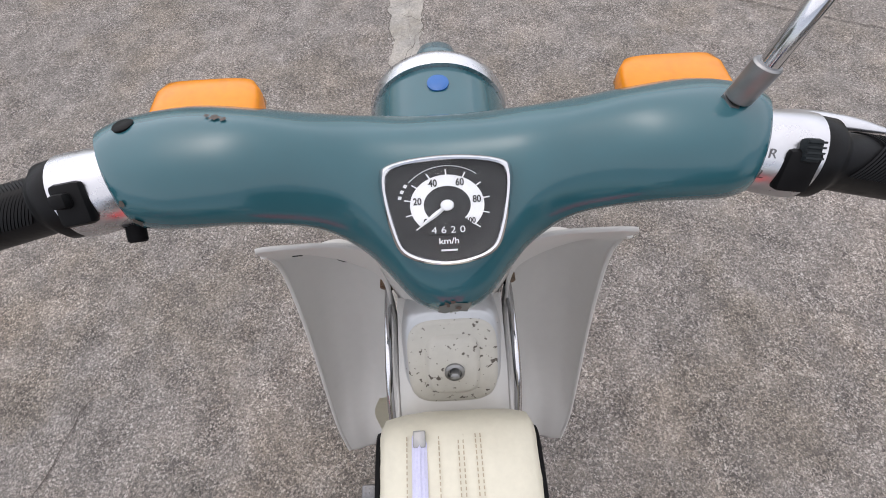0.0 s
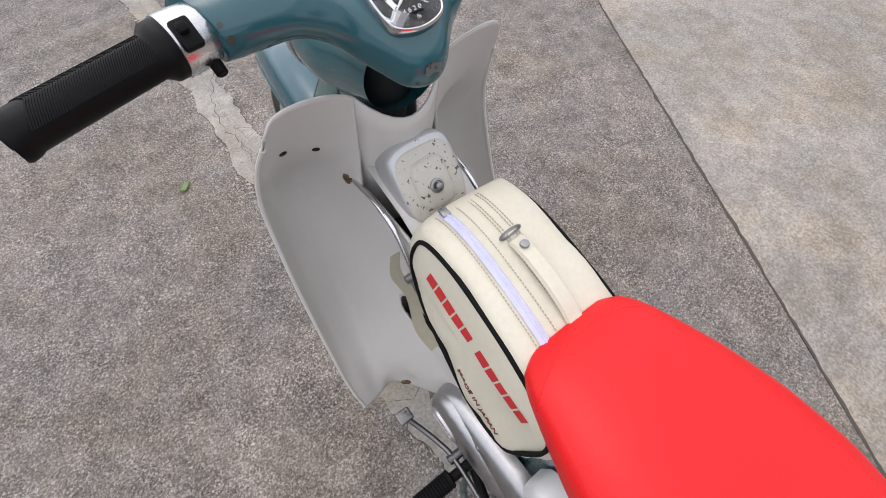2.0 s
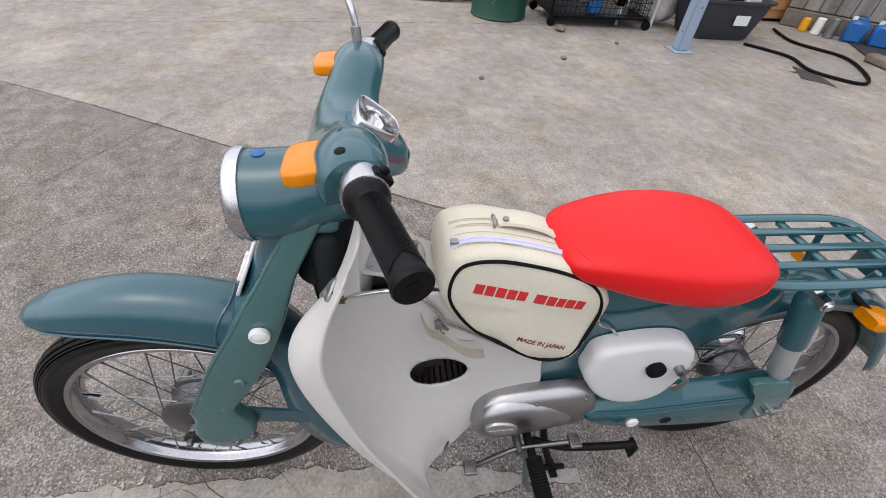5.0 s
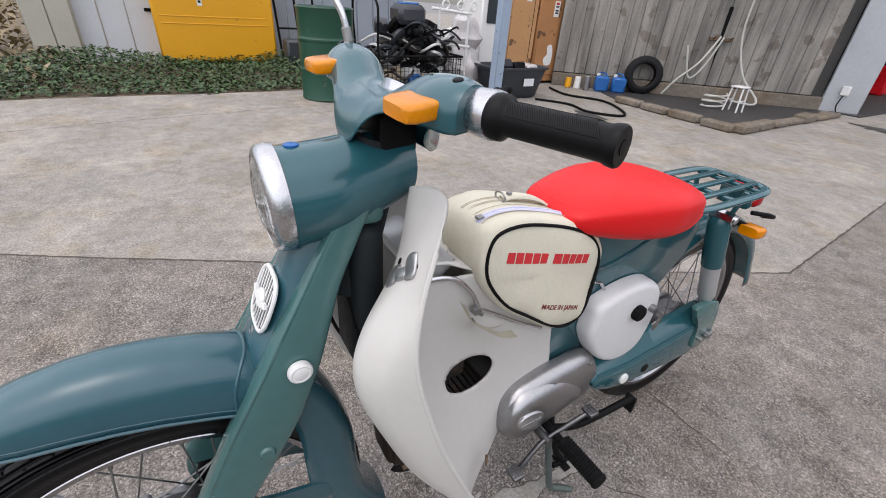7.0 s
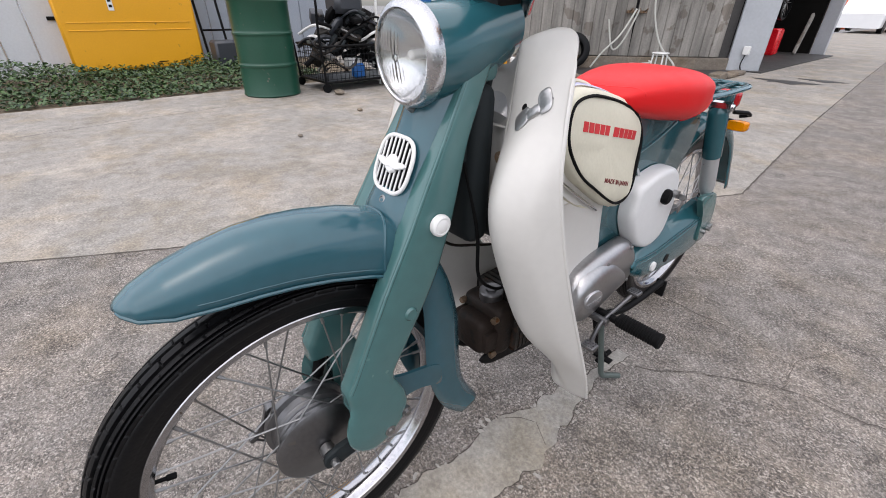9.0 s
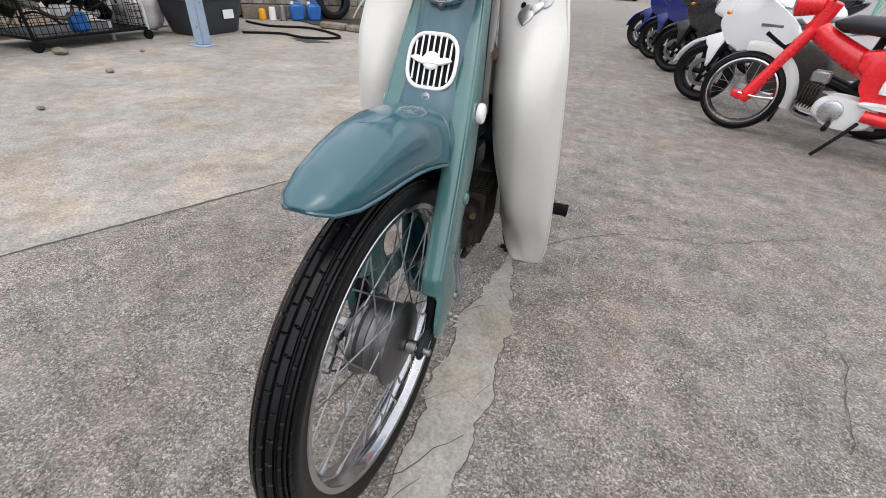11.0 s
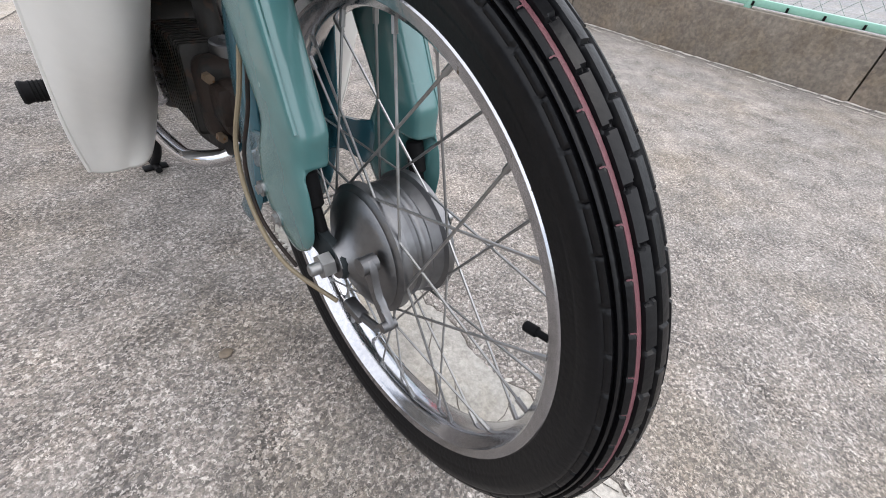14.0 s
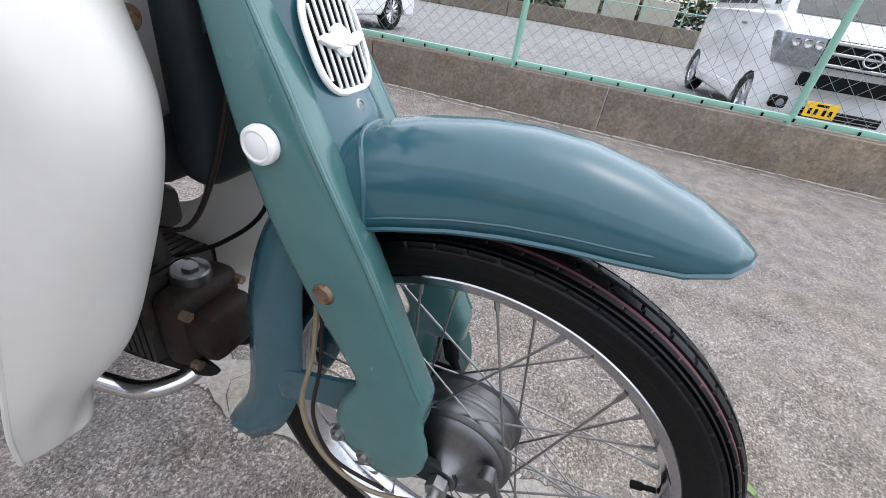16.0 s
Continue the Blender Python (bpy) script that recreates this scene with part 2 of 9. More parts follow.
BROWNE = mat("brown_burnt_casting", (0.019, 0.013, 0.0105), 0.6, 0, 0.4, 20, 140, 0.2, spots=(0.012, 0.011, 0.01), spot_scale=40, spot_amount=0.5, spec=0.2)
WHITEP = mat("white_plastic", (0.74, 0.74, 0.73), 0.38, 0, 0.03, 20, 120, 0.02)
DIAL = mat("black_dial", (0.012, 0.013, 0.015), 0.45, 0, 0.1, 30, 200, 0.0)
INK = mat("white_print", (0.7, 0.72, 0.74), 0.5, 0, 0.04, 30, 200, 0.0)
REDINK = mat("red_print", (0.5, 0.02, 0.025), 0.55, 0, 0.15, 60, 300, 0.03)
DARKINK = mat("dark_red_print", (0.16, 0.02, 0.022), 0.55, 0, 0.15, 60, 300, 0.03)
GREYINK = mat("dark_grey_plating", (0.16, 0.16, 0.165), 0.35, 0.8, 0.2, 60, 300, 0.05)
BLUEP = mat("blue_plastic", (0.01, 0.1, 0.33), 0.35, 0, 0.1, 20, 90, 0.03)
ZIP = mat("lavender_zip", (0.56, 0.56, 0.74), 0.6, 0, 0.08, 60, 500, 0.3)
THREAD = mat("tan_thread", (0.4, 0.34, 0.25), 0.8, 0, 0.1, 60, 300, 0.0)
CABLE = mat("yellowed_cable_sheath", (0.17, 0.135, 0.085), 0.55, 0, 0.2, 20, 120, 0.05)
DARKMETAL = mat("black_pressed_steel", (0.014, 0.018, 0.02), 0.6, 0, 0.2, 20, 90, 0.05, spec=0.2)
DIRT = mat("crack_dirt", (0.07, 0.06, 0.05), 0.95, 0, 0.3, 20, 120, 0.1)
EDGE = mat("efflorescence", (0.33, 0.31, 0.28), 0.9, 0, 0.2, 30, 140, 0.2)
PATCHRIM = mat("pale_cement_rim", (0.36, 0.34, 0.31), 0.9, 0, 0.2, 30, 140, 0.2)
LENSGLASS = glass("clear_glass", (0.97, 0.98, 0.97), 0.14)
THINGLASS = glass("thin_dial_glass", (0.98, 0.98, 0.98), 0.03, 1.15)
AMBER = mat("amber_lens", (0.9, 0.31, 0.0), 0.16, 0, 0.12, 30, 220, 0.02, spec=0.35)
AMBER.node_tree.nodes["Principled BSDF"].inputs["Transmission Weight"].default_value = 0.35

# ---- building tools ----


def finish(bm, name, material, parent=None, smooth=40.0):
    me = bpy.data.meshes.new(name)
    bmesh.ops.recalc_face_normals(bm, faces=bm.faces)
    bm.to_mesh(me)
    bm.free()
    me.materials.append(material)
    if smooth:
        me.polygons.foreach_set("use_smooth", [True] * len(me.polygons))
        me.set_sharp_from_angle(angle=radians(smooth))
    ob = new(name, me)
    if parent:
        ob.parent = parent
    return ob


def part(name, bm, material, parent, label="", smooth=40.0):
    ob = finish(bm, name, material, parent, smooth)
    if label:
        ob["label"] = label
    return ob


def thing(name, label, category, group="", at=(0, 0, 0)):
    ob = new(name)
    ob.empty_display_size = 0.1
    ob.location = at
    return tagged(ob, label, category, group)


def lone(name, bm, material, label, category="", group="", kind="", smooth=40.0):
    return tagged(finish(bm, name, material, None, smooth), label, category, group, kind)


def crom(pts, n=6, closed=False):
    """A smooth line through the given points, n steps to a stretch."""
    p = [Vector(q) for q in pts]
    k = len(p)
    out = []
    for i in range(k if closed else k - 1):
        if closed:
            a, b, c, d = p[i - 1], p[i], p[(i + 1) % k], p[(i + 2) % k]
        else:
            a, b, c, d = p[max(i - 1, 0)], p[i], p[i + 1], p[min(i + 2, k - 1)]
        for j in range(n):
            t = j / n
            out.append(0.5 * (2 * b + (c - a) * t + (2 * a - 5 * b + 4 * c - d) * t * t + (3 * b - a - 3 * c + d) * t ** 3))
    if not closed:
        out.append(p[-1])
    return out


def skin(bm, rings, closed=True, caps=False, wrap=False):
    """Quads between rings of points that have equal counts."""
    vs = [[bm.verts.new(q) for q in r] for r in rings]
    rows = len(vs)
    for i in range(rows if wrap else rows - 1):
        a, b = vs[i], vs[(i + 1) % rows]
        m = len(a)
        for j in range(m if closed else m - 1):
            bm.faces.new((a[j], a[(j + 1) % m], b[(j + 1) % m], b[j]))
    if caps:
        bm.faces.new(vs[0][::-1])
        bm.faces.new(vs[-1])
    return vs


def tube(bm, pts, r, seg=10, closed=False):
    p = [Vector(q) for q in pts]
    k = len(p)
    rs = r if isinstance(r, (list, tuple)) else [r] * k
    rings, side = [], None
    for i in range(k):
        a, b = (p[i - 1], p[(i + 1) % k]) if closed else (p[max(i - 1, 0)], p[min(i + 1, k - 1)])
        t = (b - a).normalized()
        if side is None:
            side = t.orthogonal().normalized()
        side = (side - t * side.dot(t)).normalized()
        up = t.cross(side)
        rings.append([p[i] + (side * math.cos(2 * math.pi * j / seg) + up * math.sin(2 * math.pi * j / seg)) * rs[i] for j in range(seg)])
    skin(bm, rings, True, not closed, closed)


def lathe(bm, prof, seg, at, axis="x", close=False):
    """prof: (along, radius) pairs turned about an axis through at."""
    at = Vector(at)
    rings = []
    for j in range(seg):
        c, s = math.cos(2 * math.pi * j / seg), math.sin(2 * math.pi * j / seg)
        if axis == "x":
            rings.append([at + Vector((u, r * c, r * s)) for u, r in prof])
        elif axis == "y":
            rings.append([at + Vector((r * c, u, r * s)) for u, r in prof])
        else:
            rings.append([at + Vector((r * c, r * s, u)) for u, r in prof])
    skin(bm, rings, close, False, True)
    bmesh.ops.remove_doubles(bm, verts=bm.verts, dist=1e-6)


def rod(bm, a, b, r, r2=None, seg=12, bevel=0.0):
    a, b = Vector(a), Vector(b)
    d = (b - a)
    n = d.normalized()
    r2 = r if r2 is None else r2
    pts, rs = [a, b], [r, r2]
    if bevel:
        pts, rs = [a, a + n * bevel, b - n * bevel, b], [r - bevel, r, r2, r2 - bevel]
    tube(bm, pts, rs, seg)


def box(bm, c, s, bevel=0.0, m=None, seg=2):
    made = bmesh.ops.create_cube(bm, size=1.0, matrix=Matrix.Translation(c) @ (m or Matrix()) @ Matrix.Diagonal((*s, 1)))
    if bevel:
        es = list({e for v in made["verts"] for e in v.link_edges})
        bmesh.ops.bevel(bm, geom=es, offset=bevel, segments=seg, affect="EDGES", profile=0.5)


def slab_yz(bm, poly, x0, x1, bevel=0.0, seg=2, bulge=0.0):
    """A plate with a (y, z) outline between two x's, its edges rounded."""
    a = [bm.verts.new((x0, y, z)) for y, z in poly]
    b = [bm.verts.new((x1, y, z)) for y, z in poly]
    k = len(poly)
    fa, fb = bm.faces.new(a), bm.faces.new(b[::-1])
    for i in range(k):
        bm.faces.new((a[i], b[i], b[(i + 1) % k], a[(i + 1) % k]))
    if bevel:
        es = list({e for f in (fa, fb) for e in f.edges})
        bmesh.ops.bevel(bm, geom=es, offset=bevel, segments=seg, affect="EDGES", profile=0.5)


def smooth_yz(poly, n=5):
    return [(q.x, q.y) for q in crom([(y, z, 0) for y, z in poly], n, True)]


def prism(bm, poly, z0, z1):
    a = [bm.verts.new((x, y, z0)) for x, y in poly]
    b = [bm.verts.new((x, y, z1)) for x, y in poly]
    k = len(poly)
    bm.faces.new(a[::-1])
    bm.faces.new(b)
    for i in range(k):
        bm.faces.new((a[i], a[(i + 1) % k], b[(i + 1) % k], b[i]))


def ribbon(bm, pts, width, z, jitter=0.0, rng=None):
    """A narrow uneven strip on the ground."""
    p = [Vector((x, y, 0)) for x, y in pts]
    fine = []
    for a, b in zip(p, p[1:]):
        k = max(1, int((b - a).length / 0.03))
        for i in range(k):
            q = a.lerp(b, i / k)
            fine.append(q + Vector((rng.uniform(-jitter, jitter), rng.uniform(-jitter, jitter), 0)))
    fine.append(p[-1])
    rows = []
    for i, q in enumerate(fine):
        t = (fine[min(i + 1, len(fine) - 1)] - fine[max(i - 1, 0)]).normalized()
        s = Vector((-t.y, t.x, 0)) * width * rng.uniform(0.35, 1.0) * 0.5
        rows.append([(q + s) + Vector((0, 0, z)), (q - s) + Vector((0, 0, z))])
    skin(bm, rows, False)


def text_mesh(word, size, depth=0.0, shear=0.0, bold=0.0):
    """The built-in font's letters as a mesh in the xy plane, centred."""
    cu = bpy.data.curves.new("letters", "FONT")
    cu.body, cu.size, cu.align_x, cu.align_y, cu.extrude, cu.shear, cu.offset = word, size, "CENTER", "CENTER", depth, shear, bold
    ob = new("letters", cu)
    bpy.context.view_layer.update()
    me = bpy.data.meshes.new_from_object(ob.evaluated_get(bpy.context.evaluated_depsgraph_get()))
    bpy.data.objects.remove(ob)
    bpy.data.curves.remove(cu)
    return me


def text_part(name, word, size, m, material, parent, depth=0.0002, shear=0.0, bold=0.0, label=""):
    me = text_mesh(word, size, depth, shear, bold)
    me.transform(m)
    me.materials.clear()
    me.materials.append(material)
    ob = new(name, me)
    ob.parent = parent
    if label:
        ob["label"] = label
    return ob


def rows(cols, steps=5):
    """A smooth sheet of points from columns of control points."""
    lines = [crom(c, steps) for c in cols]
    return [crom([ln[i] for ln in lines], steps) for i in range(len(lines[0]))]


def mirror_x(bm):
    """Adds the same shape on the other side of x = 0."""
    made = bmesh.ops.duplicate(bm, geom=bm.verts[:] + bm.edges[:] + bm.faces[:])
    for v in (g for g in made["geom"] if isinstance(g, bmesh.types.BMVert)):
        v.co.x = -v.co.x
    bmesh.ops.remove_doubles(bm, verts=bm.verts, dist=1e-5)


def thicken(ob, t, offset=0.0):
    s = ob.modifiers.new("thickness", "SOLIDIFY")
    s.thickness, s.offset = t, offset
    return ob

# ---- ground ----
rng = random.Random(4)
bm = bmesh.new()
bmesh.ops.create_grid(bm, x_segments=2, y_segments=2, size=400)
for v in bm.verts:
    v.co.z = -0.25
lone("ground", bm, ASPHALT, "grey worn asphalt reaching to the horizon", "ground", kind="structure")

# concrete slabs with open joints between them
JOINT = [(3.72, 6.6), (3.66, 4.75), (2.7, 2.63), (2.02, 1.22), (1.54, 0.34), (0.96, -0.77), (0.58, -1.48), (0.11, -2.45), (0.3, -4.6), (0.6, -9.2), (1.1, -18.0), (3.5, -80.0)]
FAR = [(3.0, 7.2), (3.55, 1.9), (3.86, 0.2), (4.05, -1.15), (4.25, -3.2)]


def carve(ob, cutter):
    """Cuts one mesh out of another for good."""
    cut = ob.modifiers.new("cut", "BOOLEAN")
    cut.operation, cut.solver, cut.object = "DIFFERENCE", "EXACT", cutter
    bpy.context.view_layer.update()
    deps = bpy.context.evaluated_depsgraph_get()
    data = bpy.data.meshes.new_from_object(ob.evaluated_get(deps))
    ob.modifiers.clear()
    ob.data = data
    bpy.data.objects.remove(cutter)


def shifted(line, d):
    return [(x + d, y) for x, y in line]


bm = bmesh.new()
prism(bm, shifted(JOINT, -0.004) + [(-2.72, -80.0), (-2.72, 6.6)], -0.3, 0.0)
lone("yard_slab", bm, AGGREGATE, "grey brown concrete slab with exposed pebble aggregate", "ground", kind="structure", smooth=0)
bm = bmesh.new()
prism(bm, shifted(JOINT[::-1], 0.004) + [(4.0, 7.2)] + shifted(FAR, -0.004)[1:] + [(14.0, -80.0), (4.25, -18.0)], -0.3, 0.0)
lone("light_slab", bm, SLAB, "pale trowelled concrete slab of the yard", "ground", kind="structure", smooth=0)
bm = bmesh.new()
prism(bm, [(4.0, 7.2)] + shifted(FAR, 0.004)[1:] + [(4.26, -3.6), (4.9, -3.6), (4.88, 1.2), (4.7, 3.5), (4.4, 7.2)], -0.3, -0.003)
lone("edge_slab", bm, SLAB, "pale concrete strip beside the grass", "ground", kind="structure", smooth=0)
bm = bmesh.new()
prism(bm, [(4.26, -3.61), (4.26, -18.0), (14.1, -80.0), (40.0, -80.0), (40.0, -3.61)], -0.3, -0.001)
lone("shed_slab", bm, SLAB, "concrete floor in front of the sheds", "ground", kind="structure", smooth=0)
bm = bmesh.new()
prism(bm, [(4.91, -3.6), (4.89, 1.2), (4.71, 3.5), (4.41, 7.2), (30.0, 14.0), (30.0, -3.6)], -0.3, -0.012)
SOIL = mat("bare_soil", (0.13, 0.1, 0.065), 0.95, 0, 0.35, 1.5, 60, 0.6)
lone("soil", bm, SOIL, "brown soil under the weeds", "ground", kind="structure", smooth=0)

# the filled trench under the machine
left, right = [], []
for i in range(460):
    y = 4.2 - i * 0.011
    cx = -0.098 + 0.012 * noise.noise((0, y * 0.7, 3)) if y < 1.3 else -0.1 - 0.03 * (y - 1.3)
    w = (0.058 + 0.016 * noise.noise((3, y * 2.2, 0))) * min(1.0, max(0.25, (y + 0.8) / 0.35))
    fine = [0.02 * noise.noise((7 - 3 * k, y * 9, 4 * k)) + 0.012 * noise.noise((2, y * 27, 5 * k)) + 0.006 * noise.noise((4, y * 70, 3 * k)) for k in (0, 1)]
    left.append((cx - w + fine[0], y))
    right.append((cx + w + fine[1], y))
bm = bmesh.new()
prism(bm, left + right[::-1], -0.004, 0.0025)
lone("cement_patch", bm, PATCH, "smooth grey cement strip filling an old trench", "ground", kind="structure", smooth=0)
# thin crumbs and a dark seam along the strip's broken edges
bm = bmesh.new()
dark = bmesh.new()
for side, line in ((-1, left), (1, right)):
    for i in range(120, len(line) - 1):
        x, y = line[i]
        if noise.noise((side * 5, y * 6, 2)) > -0.1:
            ribbon(dark, [(x + side * 0.0012, y), (line[i + 1][0] + side * 0.0012, line[i + 1][1])], 0.0028, 0.0029, 0.0006, rng)
        if rng.random() < 0.4 + 0.5 * noise.noise((side * 9, y * 4, 1)):
            fx, fy = x + side * abs(rng.gauss(0, 0.012)), y + rng.uniform(-0.01, 0.01)
            r0, turn = rng.uniform(0.0015, 0.0055), rng.uniform(0, 3.1)
            ring = []
            for k in range(6):
                g = r0 * rng.uniform(0.45, 1.2)
                u, v = g * math.cos(k * 1.05), 1.9 * g * math.sin(k * 1.05)
                ring.append(bm.verts.new((fx + u * math.cos(turn) - v * math.sin(turn), fy + u * math.sin(turn) + v * math.cos(turn), 0.0032 + 0.0006 * rng.random())))
            bm.faces.new(ring)
lone("patch_seam", dark, DIRT, "dark seam along the cement strip", "ground", kind="structure", smooth=0)
lone("patch_edge", bm, PATCHRIM, "pale crumbs along the cement strip's edge", "ground", kind="structure", smooth=0)
bm = bmesh.new()
for line, w in (
    ([(-0.16, -0.82), (-0.3, -0.95), (-0.45, -1.05), (-0.75, -1.1), (-1.2, -1.35)], 0.004),
    ([(-0.45, -1.05), (-0.44, -1.2), (-0.52, -1.35)], 0.0025),
    ([(1.95, 0.77), (1.69, 0.861), (1.548, 0.922), (1.435, 0.984), (1.197, 1.08), (0.95, 1.22), (0.8, 1.5)], 0.004),
    ([(-0.15, 0.3), (-0.12, 0.22), (-0.07, 0.2), (-0.05, 0.12), (-0.09, 0.05)], 0.002),
    ([(-0.12, 0.22), (-0.17, 0.16)], 0.002),
    ([(-0.03, -0.1), (-0.09, -0.16), (-0.13, -0.14), (-0.16, -0.2)], 0.002),
    ([(-0.05, 0.62), (-0.1, 0.57), (-0.16, 0.58)], 0.002),
    ([(-0.04, -0.42), (-0.1, -0.47), (-0.15, -0.44)], 0.002),
    ([(0.0, 0.1), (-0.08, 0.02), (-0.14, -0.06)], 0.003),
    ([(-0.03, 0.45), (-0.1, 0.41), (-0.16, 0.36)], 0.003),
    ([(0.52, -1.62), (0.3, -1.36), (0.05, -1.2), (-0.3, -1.2)], 0.005),
    ([(-0.9, -0.3), (-1.0, -0.62), (-0.95, -0.9)], 0.003),
    ([(-0.03, 1.02), (-0.09, 0.88), (-0.12, 0.7), (-0.1, 0.6)], 0.003),
):
    ribbon(bm, line, w, 0.0032, 0.009, rng)
craze = random.Random(21)
y = 0.16
while y < 2.6:
    i = min(len(left) - 1, max(0, int((4.2 - y) / 0.011)))
    xa, xb = left[i][0] + 0.004, right[i][0] - 0.004
    lean = craze.uniform(-0.06, 0.06)
    part_way = craze.uniform(0.45, 1.0)
    line = [(xa + (xb - xa) * part_way * k / 5, y + lean * k / 5 + craze.uniform(-0.008, 0.008)) for k in range(6)]
    ribbon(bm, line if craze.random() < 0.5 else [(xa + xb - x, v) for x, v in line], craze.uniform(0.001, 0.0022), 0.0032, 0.004, rng)
    if craze.random() < 0.6:
        x = xa + (xb - xa) * craze.uniform(0.3, 0.7)
        ribbon(bm, [(x + craze.uniform(-0.01, 0.01), y + 0.035 * k) for k in range(craze.randint(3, 6))], craze.uniform(0.0009, 0.0018), 0.0032, 0.004, rng)
    y += craze.uniform(0.04, 0.11)
ribbon(bm, FAR[1:], 0.022, -0.0008, 0.004, rng)
ribbon(bm, JOINT[3:9], 0.014, 0.0012, 0.003, rng)
lone("hairline_cracks", bm, DIRT, "dark hairline cracks in the concrete", "crack", kind="structure", smooth=0)

# ---- low wall with chain-link fence ----
WX = -2.72
for k in range(9):
    bm = bmesh.new()
    y0 = -9.0 + 1.69 * k + 0.65
    box(bm, (WX - 0.075, y0 + 0.845, -0.01), (0.15, 1.684, 0.58), 0.008)
    lone("kerb_wall", bm, WALLCON, "weathered brown grey concrete kerb wall section", "wall", "kerb wall sections", "structure")
bm = bmesh.new()
for i in range(60):
    y = -3.2 + i * 0.11
    ribbon(bm, [(WX + 0.012 + 0.015 * rng.random(), y), (WX + 0.02 + 0.02 * rng.random(), y + 0.1)], 0.045, 0.0035, 0.008, rng)
    if rng.random() < 0.6:
        ribbon(bm, [(WX + 0.1 + 0.03 * rng.random(), y), (WX + 0.11 + 0.03 * rng.random(), y + 0.1)], 0.02, 0.0035, 0.008, rng)
lone("wall_foot_crumbs", bm, CRUMBS, "pale mortar crumbs along the wall's foot", "ground", kind="structure", smooth=0)
FENCE = mat("pale_green_fence_paint", (0.24, 0.45, 0.36), 0.4, 0, 0.1, 6, 60, 0.03)
WIRE = mat("pale_wire", (0.2, 0.26, 0.23), 0.5, 0.3, 0.1, 6, 60, 0.0)
fence = thing("chain_link_fence", "pale green steel fence with diamond wire mesh on a low wall", "fence", at=(WX - 0.07, 0, 0.28))
for k in range(8):
    bm = bmesh.new()
    rod(bm, (0, -5.62 + 1.69 * k - 0, -0.03), (0, -5.62 + 1.69 * k, 1.2), 0.021, seg=12)
    part("post", bm, FENCE, fence)
for name, z in (("bottom_rail", 0.03), ("top_rail", 1.18)):
    bm = bmesh.new()
    box(bm, (0, 0.3, z), (0.035, 11.9, 0.035), 0.004)
    part(name, bm, FENCE, fence)
bm = bmesh.new()
for k in range(70):
    box(bm, (0.022, -5.4 + k * 0.168, 0.025), (0.004, 0.012, 0.022))
part("clips", bm, BLACKM, fence, "dark wire clips along the rail")["kind"] = "stuff"
bm = bmesh.new()
P, TOP = 0.092, 1.15
for s in (1, -1):
    for i in range(-int(TOP / P) - 1, int(11.6 / P / 1.0) + 2):
        y0 = -5.6 + i * P * 1.0
        a, b = Vector((0.004 * s, y0 if s > 0 else y0 + TOP, 0.05)), Vector((0.004 * s, y0 + TOP if s > 0 else y0, 1.17))
        lo, hi = -5.6, 6.2
        d = b - a
        t0 = max(0, min((lo - a.y) / d.y, (hi - a.y) / d.y))
        t1 = min(1, max((lo - a.y) / d.y, (hi - a.y) / d.y))
        if t1 - t0 > 0.02:
            tube(bm, [a + d * t0, a + d * t1], 0.0014, 4)
ob = part("wire_mesh", bm, WIRE, fence, "diamond wire mesh", smooth=0)
ob["kind"] = "stuff"

# ---- the motor scooter-like step-through motorcycle ----
bike = thing("motorcycle", "blue green step-through motorcycle with white leg shields and red seat", "motorcycle")
AZ = 0.278


def groove(a, u, front):
    """Depth of the tread at the angle a (turns) and the place u across it (-1 to 1)."""
    d = 0.0
    for g, w in ((0.135, 0.045), (0.395, 0.052), (0.585, 0.022), (0.7, 0.018), (0.82, 0.014)):
        e = abs(abs(u) - g) / w
        d = max(d, min(1.0, 1.8 * (1 - e))) if e < 1 else d
    k = a * 58
    v = abs(u)
    if v < 0.1 and k % 1 < 0.055:
        d = max(d, 0.55)
    if 0.17 < v < 0.36 and (k + (0.35 if u > 0 else 0.6) + 0.4 * v) % 1 < 0.075:
        d = max(d, 0.55)
    if (0.44 < v < 0.57 or 0.71 < v < 0.81) and (k + (0.5 if v > 0.7 else 0)) % 1 < 0.06:
        d = max(d, 0.4)
    return d


def tyre_mesh(bm, at, seg=528, across=120):
    """A ribbed tyre, 0.057 wide, whose grooves are cut into it."""
    cy, cz = at
    rings = []
    for j in range(seg):
        a = j / seg
        c, s = math.cos(2 * math.pi * a), math.sin(2 * math.pi * a)
        ring = []
        for i in range(across + 1):
            u = -1 + 2 * i / across
            u = u * (0.62 + 0.38 * u * u)
            th = u * radians(138)
            x = 0.0285 * math.sin(th) if abs(th) < math.pi / 2 else 0.0285 * math.copysign(1, u) * (1 - 0.32 * (abs(th) - math.pi / 2))
            r = 0.2495 + 0.0295 * math.cos(th) if abs(th) < math.pi / 2 else 0.2495 + 0.034 * math.cos(th)
            if abs(th) > 1.72:
                x += math.copysign(0.0005, u) * math.sin((abs(th) - 1.72) * 38)
            w = u * 138 / 86
            if abs(w) < 1:
                r -= 0.0042 * groove(a, w, True) * abs(math.cos(th))
                x -= 0.0042 * groove(a, w, True) * math.sin(th)
            ring.append((x, cy + r * c, cz + r * s))
        rings.append(ring)
    skin(bm, rings, False, False, True)


